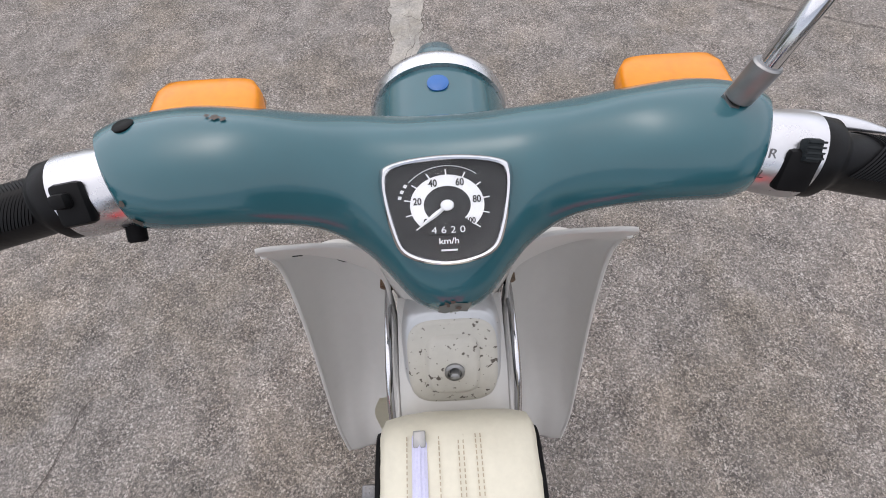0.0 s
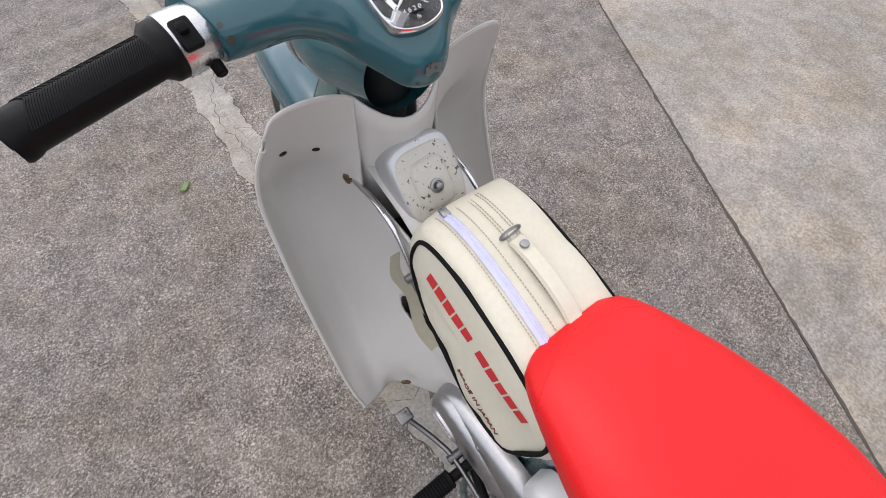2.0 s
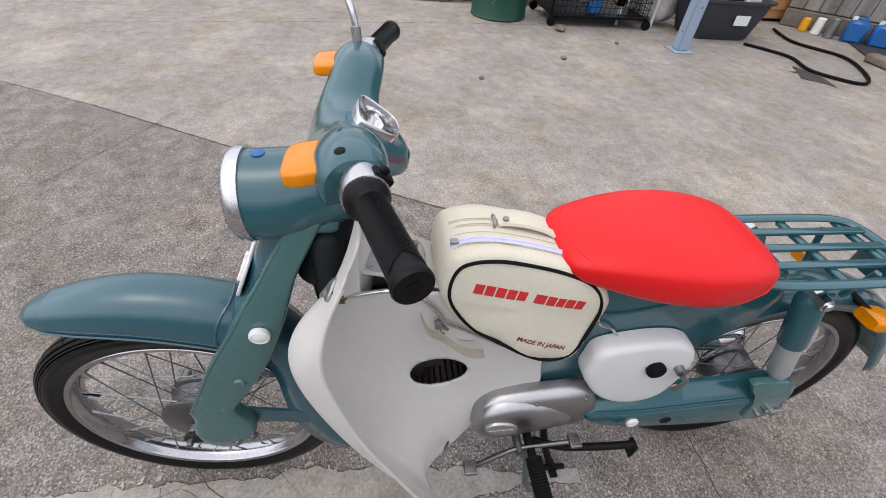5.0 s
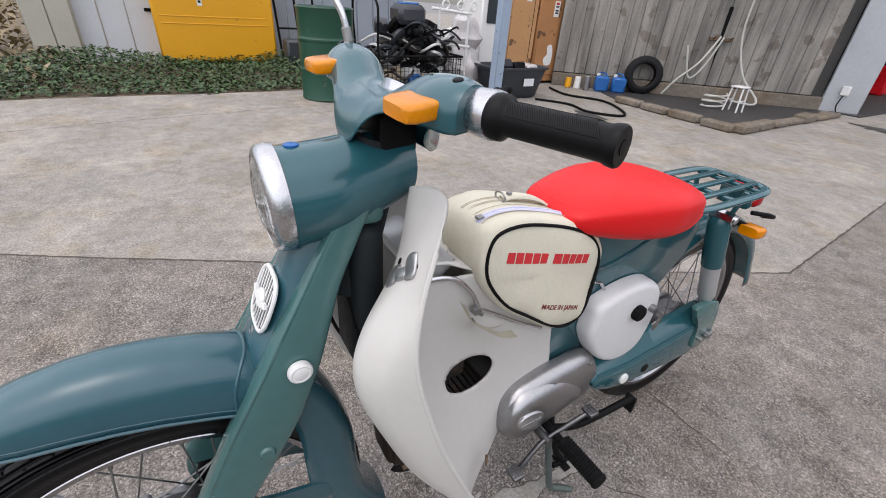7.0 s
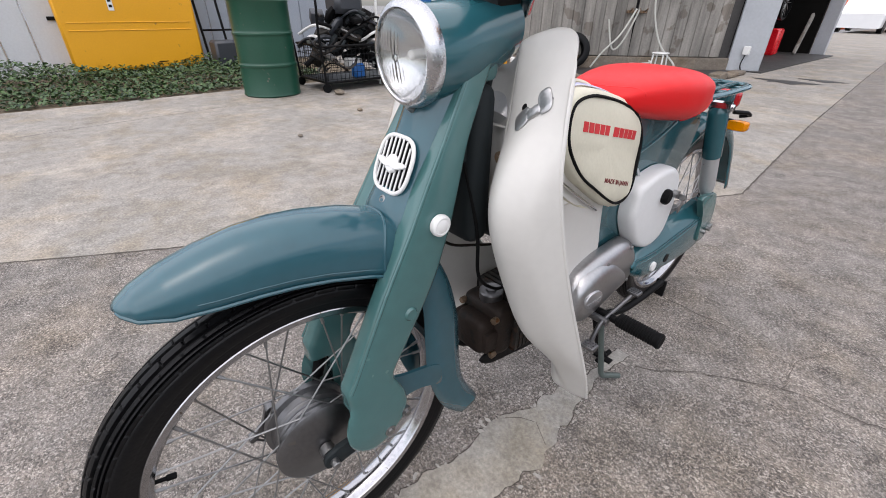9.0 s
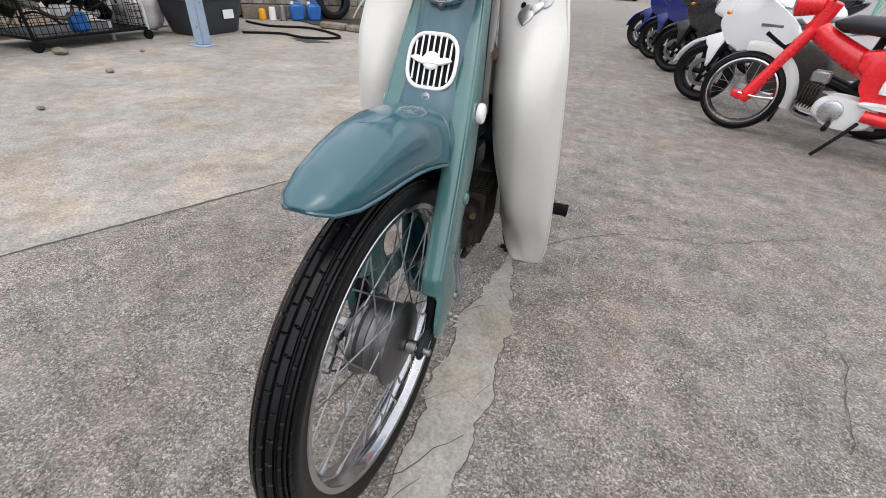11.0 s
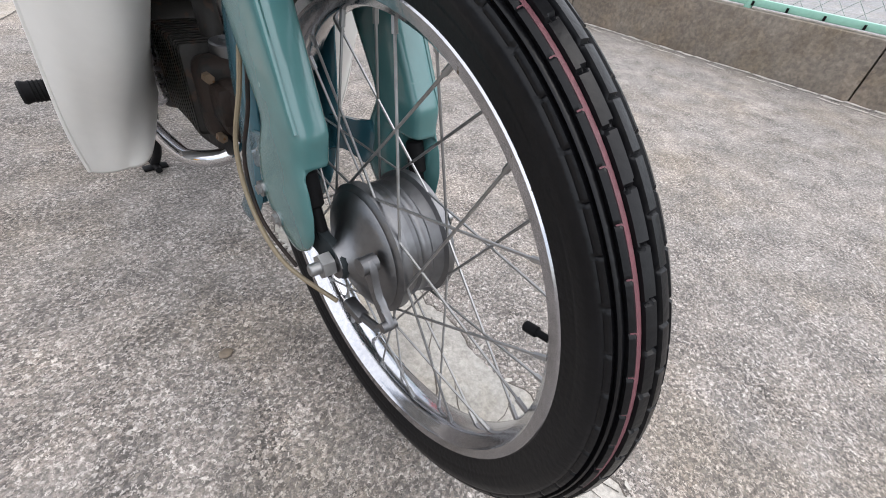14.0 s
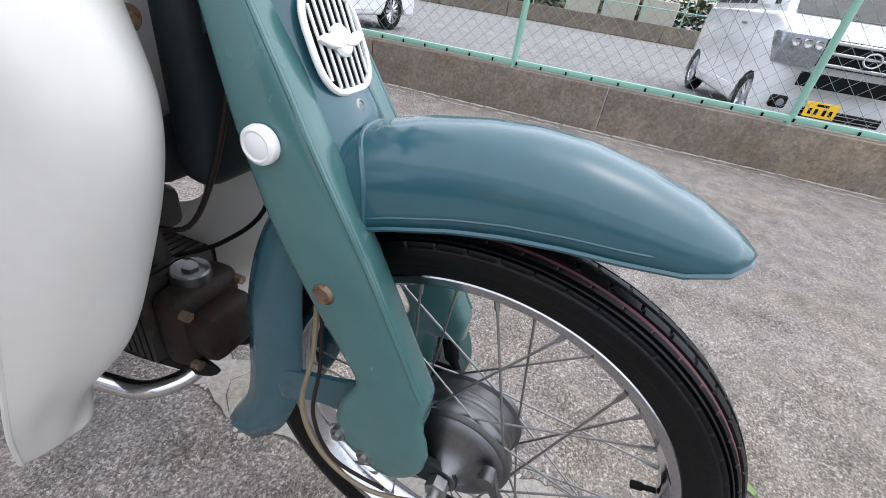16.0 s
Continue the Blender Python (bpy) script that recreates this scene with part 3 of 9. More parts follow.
def spokes(wheel, at, hub_r, hub_x, n=36):
    cy, cz = at
    proto = None
    for k in range(n):
        side = 1 if k % 2 else -1
        a = 2 * math.pi * k / n
        lean = radians(62) * (1 if (k // 2) % 2 else -1)
        h = Vector((hub_x * side, cy + hub_r * math.cos(a + lean), cz + hub_r * math.sin(a + lean)))
        e = Vector((0.004 * side, cy + 0.2135 * math.cos(a), cz + 0.2135 * math.sin(a)))
        bm = bmesh.new()
        q = e.lerp(h, 0.09)
        tube(bm, [h, q], 0.00135, 6)
        tube(bm, [q, e], 0.0026, 6)
        part("spoke", bm, STEEL, wheel)


def wheel_unit(name, at, hub_r, hub_x, label, fine=(1056, 100)):
    cy, cz = at
    w = new(name)
    w.parent = bike
    w["label"] = label
    bm = bmesh.new()
    tyre_mesh(bm, at, *fine)
    part("tyre", bm, TYRE, w, "black ribbed rubber tyre", 50)
    bm = bmesh.new()
    prof = [(-0.0235, 0.2265), (-0.0215, 0.2285), (-0.019, 0.226), (-0.017, 0.2195), (-0.012, 0.2145), (0, 0.2115), (0.012, 0.2145), (0.017, 0.2195), (0.019, 0.226), (0.0215, 0.2285), (0.0235, 0.2265),
            (0.0222, 0.2185), (0.018, 0.2165), (0.013, 0.211), (0.004, 0.2085), (-0.004, 0.2085), (-0.013, 0.211), (-0.018, 0.2165), (-0.0222, 0.2185)]
    lathe(bm, prof, 128, (0, cy, cz), "x", True)
    part("rim", bm, RIMC, w, "chromed steel rim")
    spokes(w, at, hub_r, hub_x)
    return w


front = wheel_unit("front_wheel", (0, AZ), 0.062, 0.027, "spoked front wheel with chrome rim")
bm = bmesh.new()
lathe(bm, [(0.0166 + 0.0026 * math.cos(i * 0.7854), 0.2712 - 0.0016 * math.cos(i * 0.7854) + 0.0006 * math.sin(i * 0.7854)) for i in range(8)], 160, (0, 0, AZ), "x", True)
part("tyre_stripe", bm, STRIPE, front, "dusty red paint line in a tread groove")
bm = bmesh.new()
prof = [(-0.043, 0.0), (-0.043, 0.02), (-0.041, 0.026), (-0.036, 0.05), (-0.034, 0.062), (-0.031, 0.067), (-0.024, 0.067), (-0.022, 0.062), (-0.012, 0.058), (-0.009, 0.0605), (-0.006, 0.058), (0.0, 0.058), (0.003, 0.0605), (0.006, 0.058), (0.016, 0.06), (0.019, 0.067), (0.029, 0.067), (0.031, 0.064), (0.033, 0.06), (0.033, 0.0)]
lathe(bm, prof, 72, (0, 0, AZ), "x")
part("hub", bm, ALLOY, front, "dull cast alloy drum hub")
bm = bmesh.new()
prof = [(0.033, 0.0), (0.033, 0.061), (0.036, 0.058), (0.04, 0.05), (0.044, 0.034), (0.05, 0.026), (0.056, 0.019), (0.064, 0.017), (0.064, 0.0)]
lathe(bm, prof, 64, (0, 0, AZ), "x")
part("brake_plate", bm, ALLOY, front, "grey alloy brake backing plate")
bm = bmesh.new()
rod(bm, (-0.083, 0, AZ), (0.088, 0, AZ), 0.0062, seg=12, bevel=0.001)
axle = part("axle", bm, STEEL, front, "grey steel axle")
for x0, x1, r, k in ((0.066, 0.078, 0.0125, 6), (-0.045, -0.06, 0.0115, 12)):
    bm = bmesh.new()
    rod(bm, (x0, 0, AZ), (x1, 0, AZ), r, seg=k)
    part("nut", bm, STEEL, axle)
bm = bmesh.new()
slab_yz(bm, smooth_yz([(0.0351, 0.3033), (0.0483, 0.3119), (0.0549, 0.3033), (0.0589, 0.2901), (0.0681, 0.2749), (0.0813, 0.267), (0.0866, 0.2591), (0.08, 0.2538), (0.0707, 0.2604), (0.0562, 0.2749), (0.047, 0.2921), (0.0377, 0.2947)], 3), 0.05, 0.057, 0.002)
rod(bm, (0.046, 0.045, 0.304), (0.062, 0.045, 0.304), 0.0085, seg=12)
part("brake_arm", bm, ALLOY, front, "grey brake lever arm")
bm = bmesh.new()
rod(bm, (0.048, 0.081, 0.26), (0.062, 0.081, 0.26), 0.005, seg=10)
rod(bm, (0.053, 0.055, 0.231), (0.053, 0.081, 0.259), 0.002, seg=8)
rod(bm, (0.052, 0.005, 0.215), (0.052, 0.06, 0.232), 0.0045, seg=8)
box(bm, (0.052, 0.02, 0.222), (0.014, 0.03, 0.012), 0.003)
part("cable_adjuster", bm, ALLOY, front)
a = math.atan2(0.325 - AZ, 0.187)
bm = bmesh.new()
d = Vector((0, math.cos(a), math.sin(a)))
c0 = Vector((0.004, 0, AZ))
rod(bm, c0 + d * 0.208, c0 + d * 0.19, 0.0028, seg=10)
rod(bm, c0 + d * 0.196, c0 + d * 0.184, 0.0042, seg=12, bevel=0.001)
part("valve", bm, BLACKR, front, "black valve cap on its stem")

# the wheel stands turned slightly to the machine's right
front.matrix_world = Matrix.Translation((0, -0.1, 0)) @ Matrix.Rotation(radians(-2.2), 4, "Z") @ Matrix.Translation((0, 0.1, 0))
rear = wheel_unit("rear_wheel", (-1.185, AZ), 0.055, 0.026, "spoked rear wheel with chrome rim", (264, 60))
bm = bmesh.new()
lathe(bm, [(-0.045, 0), (-0.045, 0.04), (-0.03, 0.06), (-0.02, 0.06), (-0.018, 0.052), (0.018, 0.052), (0.02, 0.06), (0.03, 0.06), (0.045, 0.04), (0.045, 0)], 48, (0, -1.185, AZ), "x")
part("hub", bm, ALLOY, rear, "dull cast alloy hub")
bm = bmesh.new()
rod(bm, (-0.115, -1.185, AZ), (0.115, -1.185, AZ), 0.006)
part("axle", bm, STEEL, rear)
bm = bmesh.new()
lathe(bm, [(-0.052, 0.02), (-0.052, 0.075), (-0.048, 0.08), (-0.044, 0.075), (-0.044, 0.02)], 48, (0, -1.185, AZ), "x", True)
part("sprocket", bm, STEEL, rear)


def table(keys, values):
    """Straight interpolation in a short table."""
    return lambda k: float(np.interp(k, keys, values))


def super_ring(cx, cy, z, hx, hy, k=14, e=0.5):
    out = []
    for i in range(k):
        a = 2 * math.pi * (i + 0.5) / k
        c, s = math.cos(a), math.sin(a)
        out.append((cx + hx * math.copysign(abs(c) ** e, c), cy + hy * math.copysign(abs(s) ** e, s), z))
    return out


# fork: two pressed legs and the front panel between them
FZ = [0.257, 0.262, 0.27, 0.28, 0.295, 0.32, 0.345, 0.365, 0.38, 0.392, 0.405, 0.45, 0.5, 0.53, 0.6, 0.65, 0.7, 0.8, 0.83]
fork_front = table(FZ, [-0.058, -0.048, -0.036, -0.027, -0.02, -0.017, -0.021, -0.03, -0.029, -0.028, -0.036, -0.058, -0.083, -0.099, -0.143, -0.172, -0.203, -0.262, -0.277])
fork_back = table(FZ, [-0.07, -0.08, -0.092, -0.106, -0.121, -0.126, -0.122, -0.112, -0.104, -0.105, -0.112, -0.142, -0.173, -0.19, -0.22, -0.236, -0.252, -0.303, -0.317])
fork_out = table(FZ, [0.077, 0.079, 0.0805, 0.0815, 0.0825, 0.0825, 0.0815, 0.081, 0.0805, 0.08, 0.0797, 0.0787, 0.0777, 0.0765, 0.071, 0.0665, 0.061, 0.05, 0.047])
fork = new("fork")
fork.parent = bike
fork["label"] = "blue green pressed steel leading link fork"
for s in (-1, 1):
    bm = bmesh.new()
    rings = []
    for z in np.concatenate([np.linspace(0.257, 0.42, 34), np.linspace(0.43, 0.83, 30)]):
        yf, yb, xo = fork_front(z), fork_back(z), fork_out(z)
        th = 0.036 if z > 0.3 else 0.036 - 0.1 * (0.3 - z)
        rings.append(super_ring(s * (xo - th / 2), (yf + yb) / 2, z, th / 2, (yf - yb) / 2, 28, 0.42))
    skin(bm, rings, True, True)
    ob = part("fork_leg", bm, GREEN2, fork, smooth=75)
    soft = ob.modifiers.new("soft", "SMOOTH")
    soft.factor, soft.iterations = 0.5, 3
    bm = bmesh.new()
    box(bm, (s * 0.0545, 0.012, 0.302), (0.041, 0.15, 0.122), 0.008, None, 3)
    carve(ob, finish(bm, "cutter", BLACKM))
    bm = bmesh.new()
    tube(bm, [(s * (fork_out(z) - 0.0035), fork_front(z) - 0.0035, z) for z in np.linspace(0.395, 0.8, 26)], 0.0026, 8)
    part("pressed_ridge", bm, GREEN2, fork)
    bm = bmesh.new()
    lathe(bm, [(0, 0), (0.0, 0.0145), (0.004, 0.0155), (0.008, 0.0148), (0.01, 0.0118), (0.0092, 0.01), (0.01, 0.0084), (0.0108, 0.0)], 32, (0, 0, 0), "x")
    bm.transform(Matrix.Translation((s * 0.071, -0.189, 0.602)) @ Matrix.Diagonal((s, 1, 1, 1)))
    part("white_cap", bm, WHITEP, fork, "round white plastic cap")
    bm = bmesh.new()
    lathe(bm, [(0, 0), (0, 0.0105), (0.002, 0.0102), (0.0042, 0.0078), (0.0036, 0.006), (0.0045, 0)], 24, (0, 0, 0), "x")
    bm.transform(Matrix.Translation((s * 0.0772, -0.135, 0.484)) @ Matrix.Diagonal((s, 1, 1, 1)))
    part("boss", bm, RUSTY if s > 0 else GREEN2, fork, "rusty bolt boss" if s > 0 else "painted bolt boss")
    # the link's rubber stop in the open mouth of the leg
    bm = bmesh.new()
    rod(bm, (s * 0.0625, -0.05, 0.352), (s * 0.0625, -0.04, 0.318), 0.0095, seg=18, bevel=0.002)
    rod(bm, (s * 0.0625, -0.041, 0.32), (s * 0.0625, -0.026, 0.288), 0.0058, seg=14, bevel=0.001)
    part("damper", bm, BLACKR, fork, "black rubber damper")
    bm = bmesh.new()
    slab_yz(bm, smooth_yz([(-0.1, 0.282), (-0.09, 0.295), (-0.04, 0.298), (0.005, 0.294), (0.016, 0.28), (0.008, 0.264), (-0.04, 0.27), (-0.09, 0.27)], 3), s * 0.059, s * 0.068, 0.003)
    part("link_arm", bm, DARKMETAL, fork, "dark steel suspension link")
    for y, z, r in ((-0.118, 0.302, 0.0085), (-0.086, 0.284, 0.009)):
        bm = bmesh.new()
        rod(bm, (s * 0.077, y, z), (s * 0.0865, y, z), r * 0.62, seg=6)
        rod(bm, (s * 0.076, y, z), (s * 0.083, y, z), r, seg=16)
        part("pivot_bolt", bm, STEEL, fork, "grey hexagon bolt")
bm = bmesh.new()
PZ = [0.538, 0.56, 0.59, 0.61, 0.65, 0.7, 0.76, 0.8]
pc = table(PZ, [-0.128, -0.128, -0.134, -0.14, -0.167, -0.189, -0.216, -0.235])
ph = table(PZ, [0.054, 0.056, 0.058, 0.058, 0.056, 0.05, 0.045, 0.042])
ps = table(PZ, [-0.135, -0.146, -0.16, -0.17, -0.196, -0.222, -0.25, -0.27])
rings = []
for i in range(30):
    z = 0.538 + 0.262 * i / 29
    hw, yc, ys = ph(z), pc(z), ps(z)
    rings.append([(hw * u, ys + (yc - ys) * (1 - abs(u) ** 3.2), z) for u in np.linspace(-1, 1, 25)])
skin(bm, rings, False)
thicken(part("front_panel", bm, GREENSKY, fork, "smooth front panel of the fork", 60), 0.003)
bm = bmesh.new()
lathe(bm, [(0, 0), (0, 0.0062), (0.002, 0.006), (0.0028, 0.004), (0.002, 0.0036), (0.002, 0)], 20, (0, 0, 0), "y")
bm.transform(Matrix.Translation((0, -0.1505, 0.6245)) @ pose(0, 0, 0, 28))
part("panel_screw", bm, STEEL, fork, "small round screw")

# emblem: a barrel-shaped grille with bars and a plain raised badge
emblem = new("emblem")
emblem.parent = bike
emblem["label"] = "white and black grille emblem with upright bars"
EM = Matrix(((-1, 0, 0, 0), (0, -0.4, 0.917, -0.1705), (0, 0.917, 0.4, 0.67), (0, 0, 0, 1)))


def barrel(hx, hy, k=56):
    out = []
    for i in range(k):
        a = 2 * math.pi * i / k
        c, s = math.cos(a), math.sin(a)
        w = hx * (1 - 0.14 * (abs(s) ** 2))
        out.append(Vector((w * math.copysign(abs(c) ** 0.45, c), hy * math.copysign(abs(s) ** 0.62, s), 0)))
    return out


bm = bmesh.new()
tube(bm, barrel(0.036, 0.037), 0.0029, 8, True)
bm.transform(EM)
part("emblem_frame", bm, WHITEP, emblem)
bm = bmesh.new()
bm.faces.new([bm.verts.new(v) for v in barrel(0.0355, 0.0365)])
bm.transform(EM @ Matrix.Translation((0, 0, -0.001)))
part("emblem_back", bm, BLACKR, emblem, "black ground behind the bars")
for i in range(7):
    x = -0.0264 + 0.0088 * i
    h = 0.0355 * (1 - (abs(x) / 0.036) ** 3.2) ** 0.62
    bm = bmesh.new()
    box(bm, (x, 0, 0.0012), (0.0026, 2 * h, 0.002), 0.0005)
    bm.transform(EM)
    part("bar", bm, WHITEP, emblem)
bm = bmesh.new()
disc = [Vector((0.0135 * math.cos(a), 0.0125 * math.sin(a), 0)) for a in np.linspace(0, 2 * math.pi, 28, False)]
skin(bm, [[v * 0.94 + Vector((0, 0, 0.0005)) for v in disc], [v + Vector((0, 0, 0.004)) for v in disc], [v * 0.82 + Vector((0, 0, 0.0062)) for v in disc]], True, True)
wing = crom([Vector(q) for q in ((-0.031, 0.002, 0), (-0.022, 0.0055, 0), (-0.012, 0.003, 0), (0, 0.006, 0), (0.012, 0.003, 0), (0.022, 0.0055, 0), (0.031, 0.002, 0), (0.022, -0.003, 0), (0.012, -0.0055, 0), (0, -0.004, 0), (-0.012, -0.0055, 0), (-0.022, -0.003, 0))], 4, True)
skin(bm, [[v + Vector((0, 0, 0.003)) for v in wing], [v + Vector((0, 0, 0.0065)) for v in wing], [v * 0.9 + Vector((0, 0, 0.0075)) for v in wing]], True, True)
bm.transform(EM)
part("badge", bm, WHITEP, emblem, "plain raised white badge")

# front mudguard and the flap behind the wheel
mudguard = new("front_mudguard")
mudguard.parent = bike
mudguard["label"] = "glossy blue green front mudguard"
GY = [-0.185, -0.125, -0.09, -0.04, 0.0, 0.04, 0.08, 0.12, 0.148, 0.16, 0.165]
g_top = table(GY, [0.588, 0.618, 0.628, 0.637, 0.64, 0.638, 0.63, 0.618, 0.605, 0.5975, 0.5935])
g_edge = table(GY, [0.506, 0.539, 0.552, 0.566, 0.5735, 0.577, 0.578, 0.5795, 0.5845, 0.5895, 0.593])
g_half = table(GY, [0.05, 0.053, 0.053, 0.0515, 0.05, 0.0475, 0.044, 0.038, 0.0285, 0.016, 0.004])
bm = bmesh.new()
rings = []
for y in np.concatenate([np.linspace(-0.18, 0.1, 28), np.linspace(0.105, 0.165, 22)]):
    ring = []
    for u in np.linspace(-1, 1, 33):
        a = u * math.pi / 2
        x = g_half(y) * math.copysign(abs(math.sin(a)) ** 0.82, u)
        z = g_edge(y) + (g_top(y) - g_edge(y)) * abs(math.cos(a)) ** 0.72
        ring.append((x, y, z))
    rings.append(ring)
skin(bm, rings, False)
guard_turn = Matrix.Translation((0, -0.1, 0)) @ Matrix.Rotation(radians(-1.0), 4, "Z") @ Matrix.Translation((0, 0.1, 0))
bm.transform(guard_turn)
thicken(part("guard", bm, GREENSKY, mudguard, "", 60), 0.0022)
for dz, r in ((0.0, 0.0024), (0.0095, 0.0017)):
    bm = bmesh.new()
    ys = list(np.linspace(-0.115, 0.12, 30)) + list(np.linspace(0.125, 0.162, 16))
    k = 1 - dz * 3.2
    line = []
    for y in ys:
        f = dz / max(g_top(y) - g_edge(y), 0.006)
        line.append((-(g_half(y) * (1 - f * 0.1) + 0.0006), y - dz * 0.5 * (y > 0.1), g_edge(y) + dz * min(1, (g_top(y) - g_edge(y)) * 30)))
    line += [(-x, y, z) for x, y, z in line[::-1]]
    tube(bm, line, r, 6)
    bm.transform(guard_turn)
    part("rolled_edge", bm, GREENSKY, mudguard)
# the flange where the guard meets the fork's panel
bm = bmesh.new()
line = []
for a in np.linspace(-math.pi / 2, math.pi / 2, 29):
    y = -0.137 + 0.024 * abs(math.sin(a)) ** 2
    line.append((g_half(y) * math.copysign(abs(math.sin(a)) ** 0.82, a) * 1.01, y, g_edge(y) + (g_top(y) - g_edge(y)) * abs(math.cos(a)) ** 0.72 + 0.0005))
tube(bm, line, 0.0026, 8)
part("joint_flange", bm, GREENSKY, mudguard, "raised flange at the fork panel")
bm = bmesh.new()
OUT = crom([(0, -0.168, 0.585), (0, -0.205, 0.545), (0, -0.24, 0.48), (0, -0.262, 0.4), (0, -0.268, 0.32), (0, -0.277, 0.25), (0, -0.3, 0.195), (0, -0.318, 0.166)], 5)
INN = crom([(0, -0.15, 0.54), (0, -0.168, 0.505), (0, -0.18, 0.445), (0, -0.182, 0.38), (0, -0.186, 0.31), (0, -0.202, 0.25), (0, -0.226, 0.2), (0, -0.268, 0.155)], 5)
rings = []
for i, (o, q) in enumerate(zip(OUT, INN)):
    w = 0.046 + 0.006 * (i / len(OUT))
    ring = []
    for x, f in ((-1, 0), (-1.02, 0.4), (-1.0, 0.72), (-0.85, 0.92), (-0.5, 1.0), (0, 1.03), (0.5, 1.0), (0.85, 0.92), (1.0, 0.72), (1.02, 0.4), (1, 0)):
        p = q.lerp(o, f)
        ring.append((x * w, p.y, p.z))
    rings.append(ring)
last = rings[-1]
mid = Vector((0, -0.295, 0.145))
rings.append([(x * 0.8, *(Vector((0, y, z)).lerp(mid, 0.55)).yz) for x, y, z in last])
skin(bm, rings, False)
thicken(part("rear_flap", bm, GREENSKY, mudguard, "flap of the mudguard behind the wheel", 60), 0.0025)
for s in (-1, 1):
    bm = bmesh.new()
    slab_yz(bm, smooth_yz([(-0.1, 0.355), (-0.13, 0.345), (-0.17, 0.335), (-0.21, 0.32), (-0.214, 0.275), (-0.18, 0.29), (-0.15, 0.296), (-0.11, 0.3)], 3), s * 0.046, s * 0.052, 0.001)
    part("flap_stay", bm, GREENSKY, mudguard)

# headlamp
lamp = new("headlamp")
lamp.parent = bike
lamp["label"] = "round headlamp in a blue green shell with bright rim"
bm = bmesh.new()
secs = [(-0.203, 0.8, 0.0585, 0.0575), (-0.23, 0.8, 0.0595, 0.0585), (-0.262, 0.803, 0.0585, 0.058), (-0.295, 0.81, 0.053, 0.055), (-0.33, 0.82, 0.049, 0.049), (-0.357, 0.828, 0.046, 0.044)]
rings = []
for y, zc, hx, hz in secs:
    rings.append([(hx * math.cos(a), y + 0.018 * (math.sin(a) < -0.3 and y < -0.3) * 0, zc + hz * math.sin(a)) for a in np.linspace(0, 2 * math.pi, 48, False)])
lines = [crom([r[j] for r in rings], 4) for j in range(48)]
skin(bm, [[ln[i] for ln in lines] for i in range(len(lines[0]))], True, False)
part("shell", bm, GREEN, lamp, "", 60)
HLM = Matrix.Translation((0, -0.196, 0.8)) @ pose(0, 0, 0, -3)
bm = bmesh.new()
lathe(bm, [(-0.012, 0.0605), (-0.004, 0.062), (0.003, 0.0605), (0.008, 0.0565), (0.0095, 0.0525), (0.007, 0.0505), (0.003, 0.051), (-0.004, 0.052), (-0.012, 0.056)], 72, (0, 0, 0), "y", True)
bm.transform(HLM)
part("lamp_rim", bm, ALLOYP, lamp, "bright metal rim")
bm = bmesh.new()
rings = []
for j in range(15):
    r = 0.052 * j / 14
    rings.append([(r * math.cos(a), 0.006 + 0.0085 * (1 - (r / 0.052) ** 2) + 0.0007 * math.sin(r * math.cos(a) * 900) * (abs(r * math.sin(a)) < 0.03), r * math.sin(a)) for a in np.linspace(0, 2 * math.pi, 64, False)])
skin(bm, rings[1:], True)
bm.faces.new([bm.verts.new(q) for q in rings[1]])
bm.transform(HLM)
ob = part("lens", bm, LENSGLASS, lamp, "fluted clear glass lens", 60)
thicken(ob, 0.003)
ob.visible_shadow = False
bm = bmesh.new()
lathe(bm, [(0.002, 0.0505), (-0.006, 0.046), (-0.018, 0.034), (-0.025, 0.02), (-0.028, 0.0)], 48, (0, 0, 0), "y")
bm.transform(HLM)
part("reflector", bm, CHROME, lamp, "mirror reflector bowl")
bm = bmesh.new()
rod(bm, (0, -0.028, 0), (0, -0.006, 0), 0.006, seg=12, bevel=0.002)
bm.transform(HLM)
part("bulb", bm, WHITEP, lamp)
bm = bmesh.new()
lathe(bm, [(0.0, 0.0), (0.0, 0.0085), (0.002, 0.0085), (0.003, 0.006), (0.0025, 0)], 24, (0, -0.2245, 0.8575), "z")
part("high_beam_jewel", bm, BLUEP, lamp, "small round blue indicator jewel")
bm = bmesh.new()
rod(bm, (0, -0.197, 0.742), (0, -0.205, 0.735), 0.005, seg=12)
part("rim_screw", bm, STEEL, lamp)
bm = bmesh.new()
rod(bm, (0, -0.275, 0.66), (0, -0.325, 0.86), 0.034, seg=24)
part("steering_head", bm, DARKMETAL, bike, "dark green steering head tube")
bm = bmesh.new()
box(bm, (0, -0.292, 0.8), (0.092, 0.05, 0.07), 0.012)
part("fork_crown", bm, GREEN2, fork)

# handlebar cover
bars = new("handlebar")
bars.parent = bike
bars["label"] = "pressed blue green handlebar with speedometer"
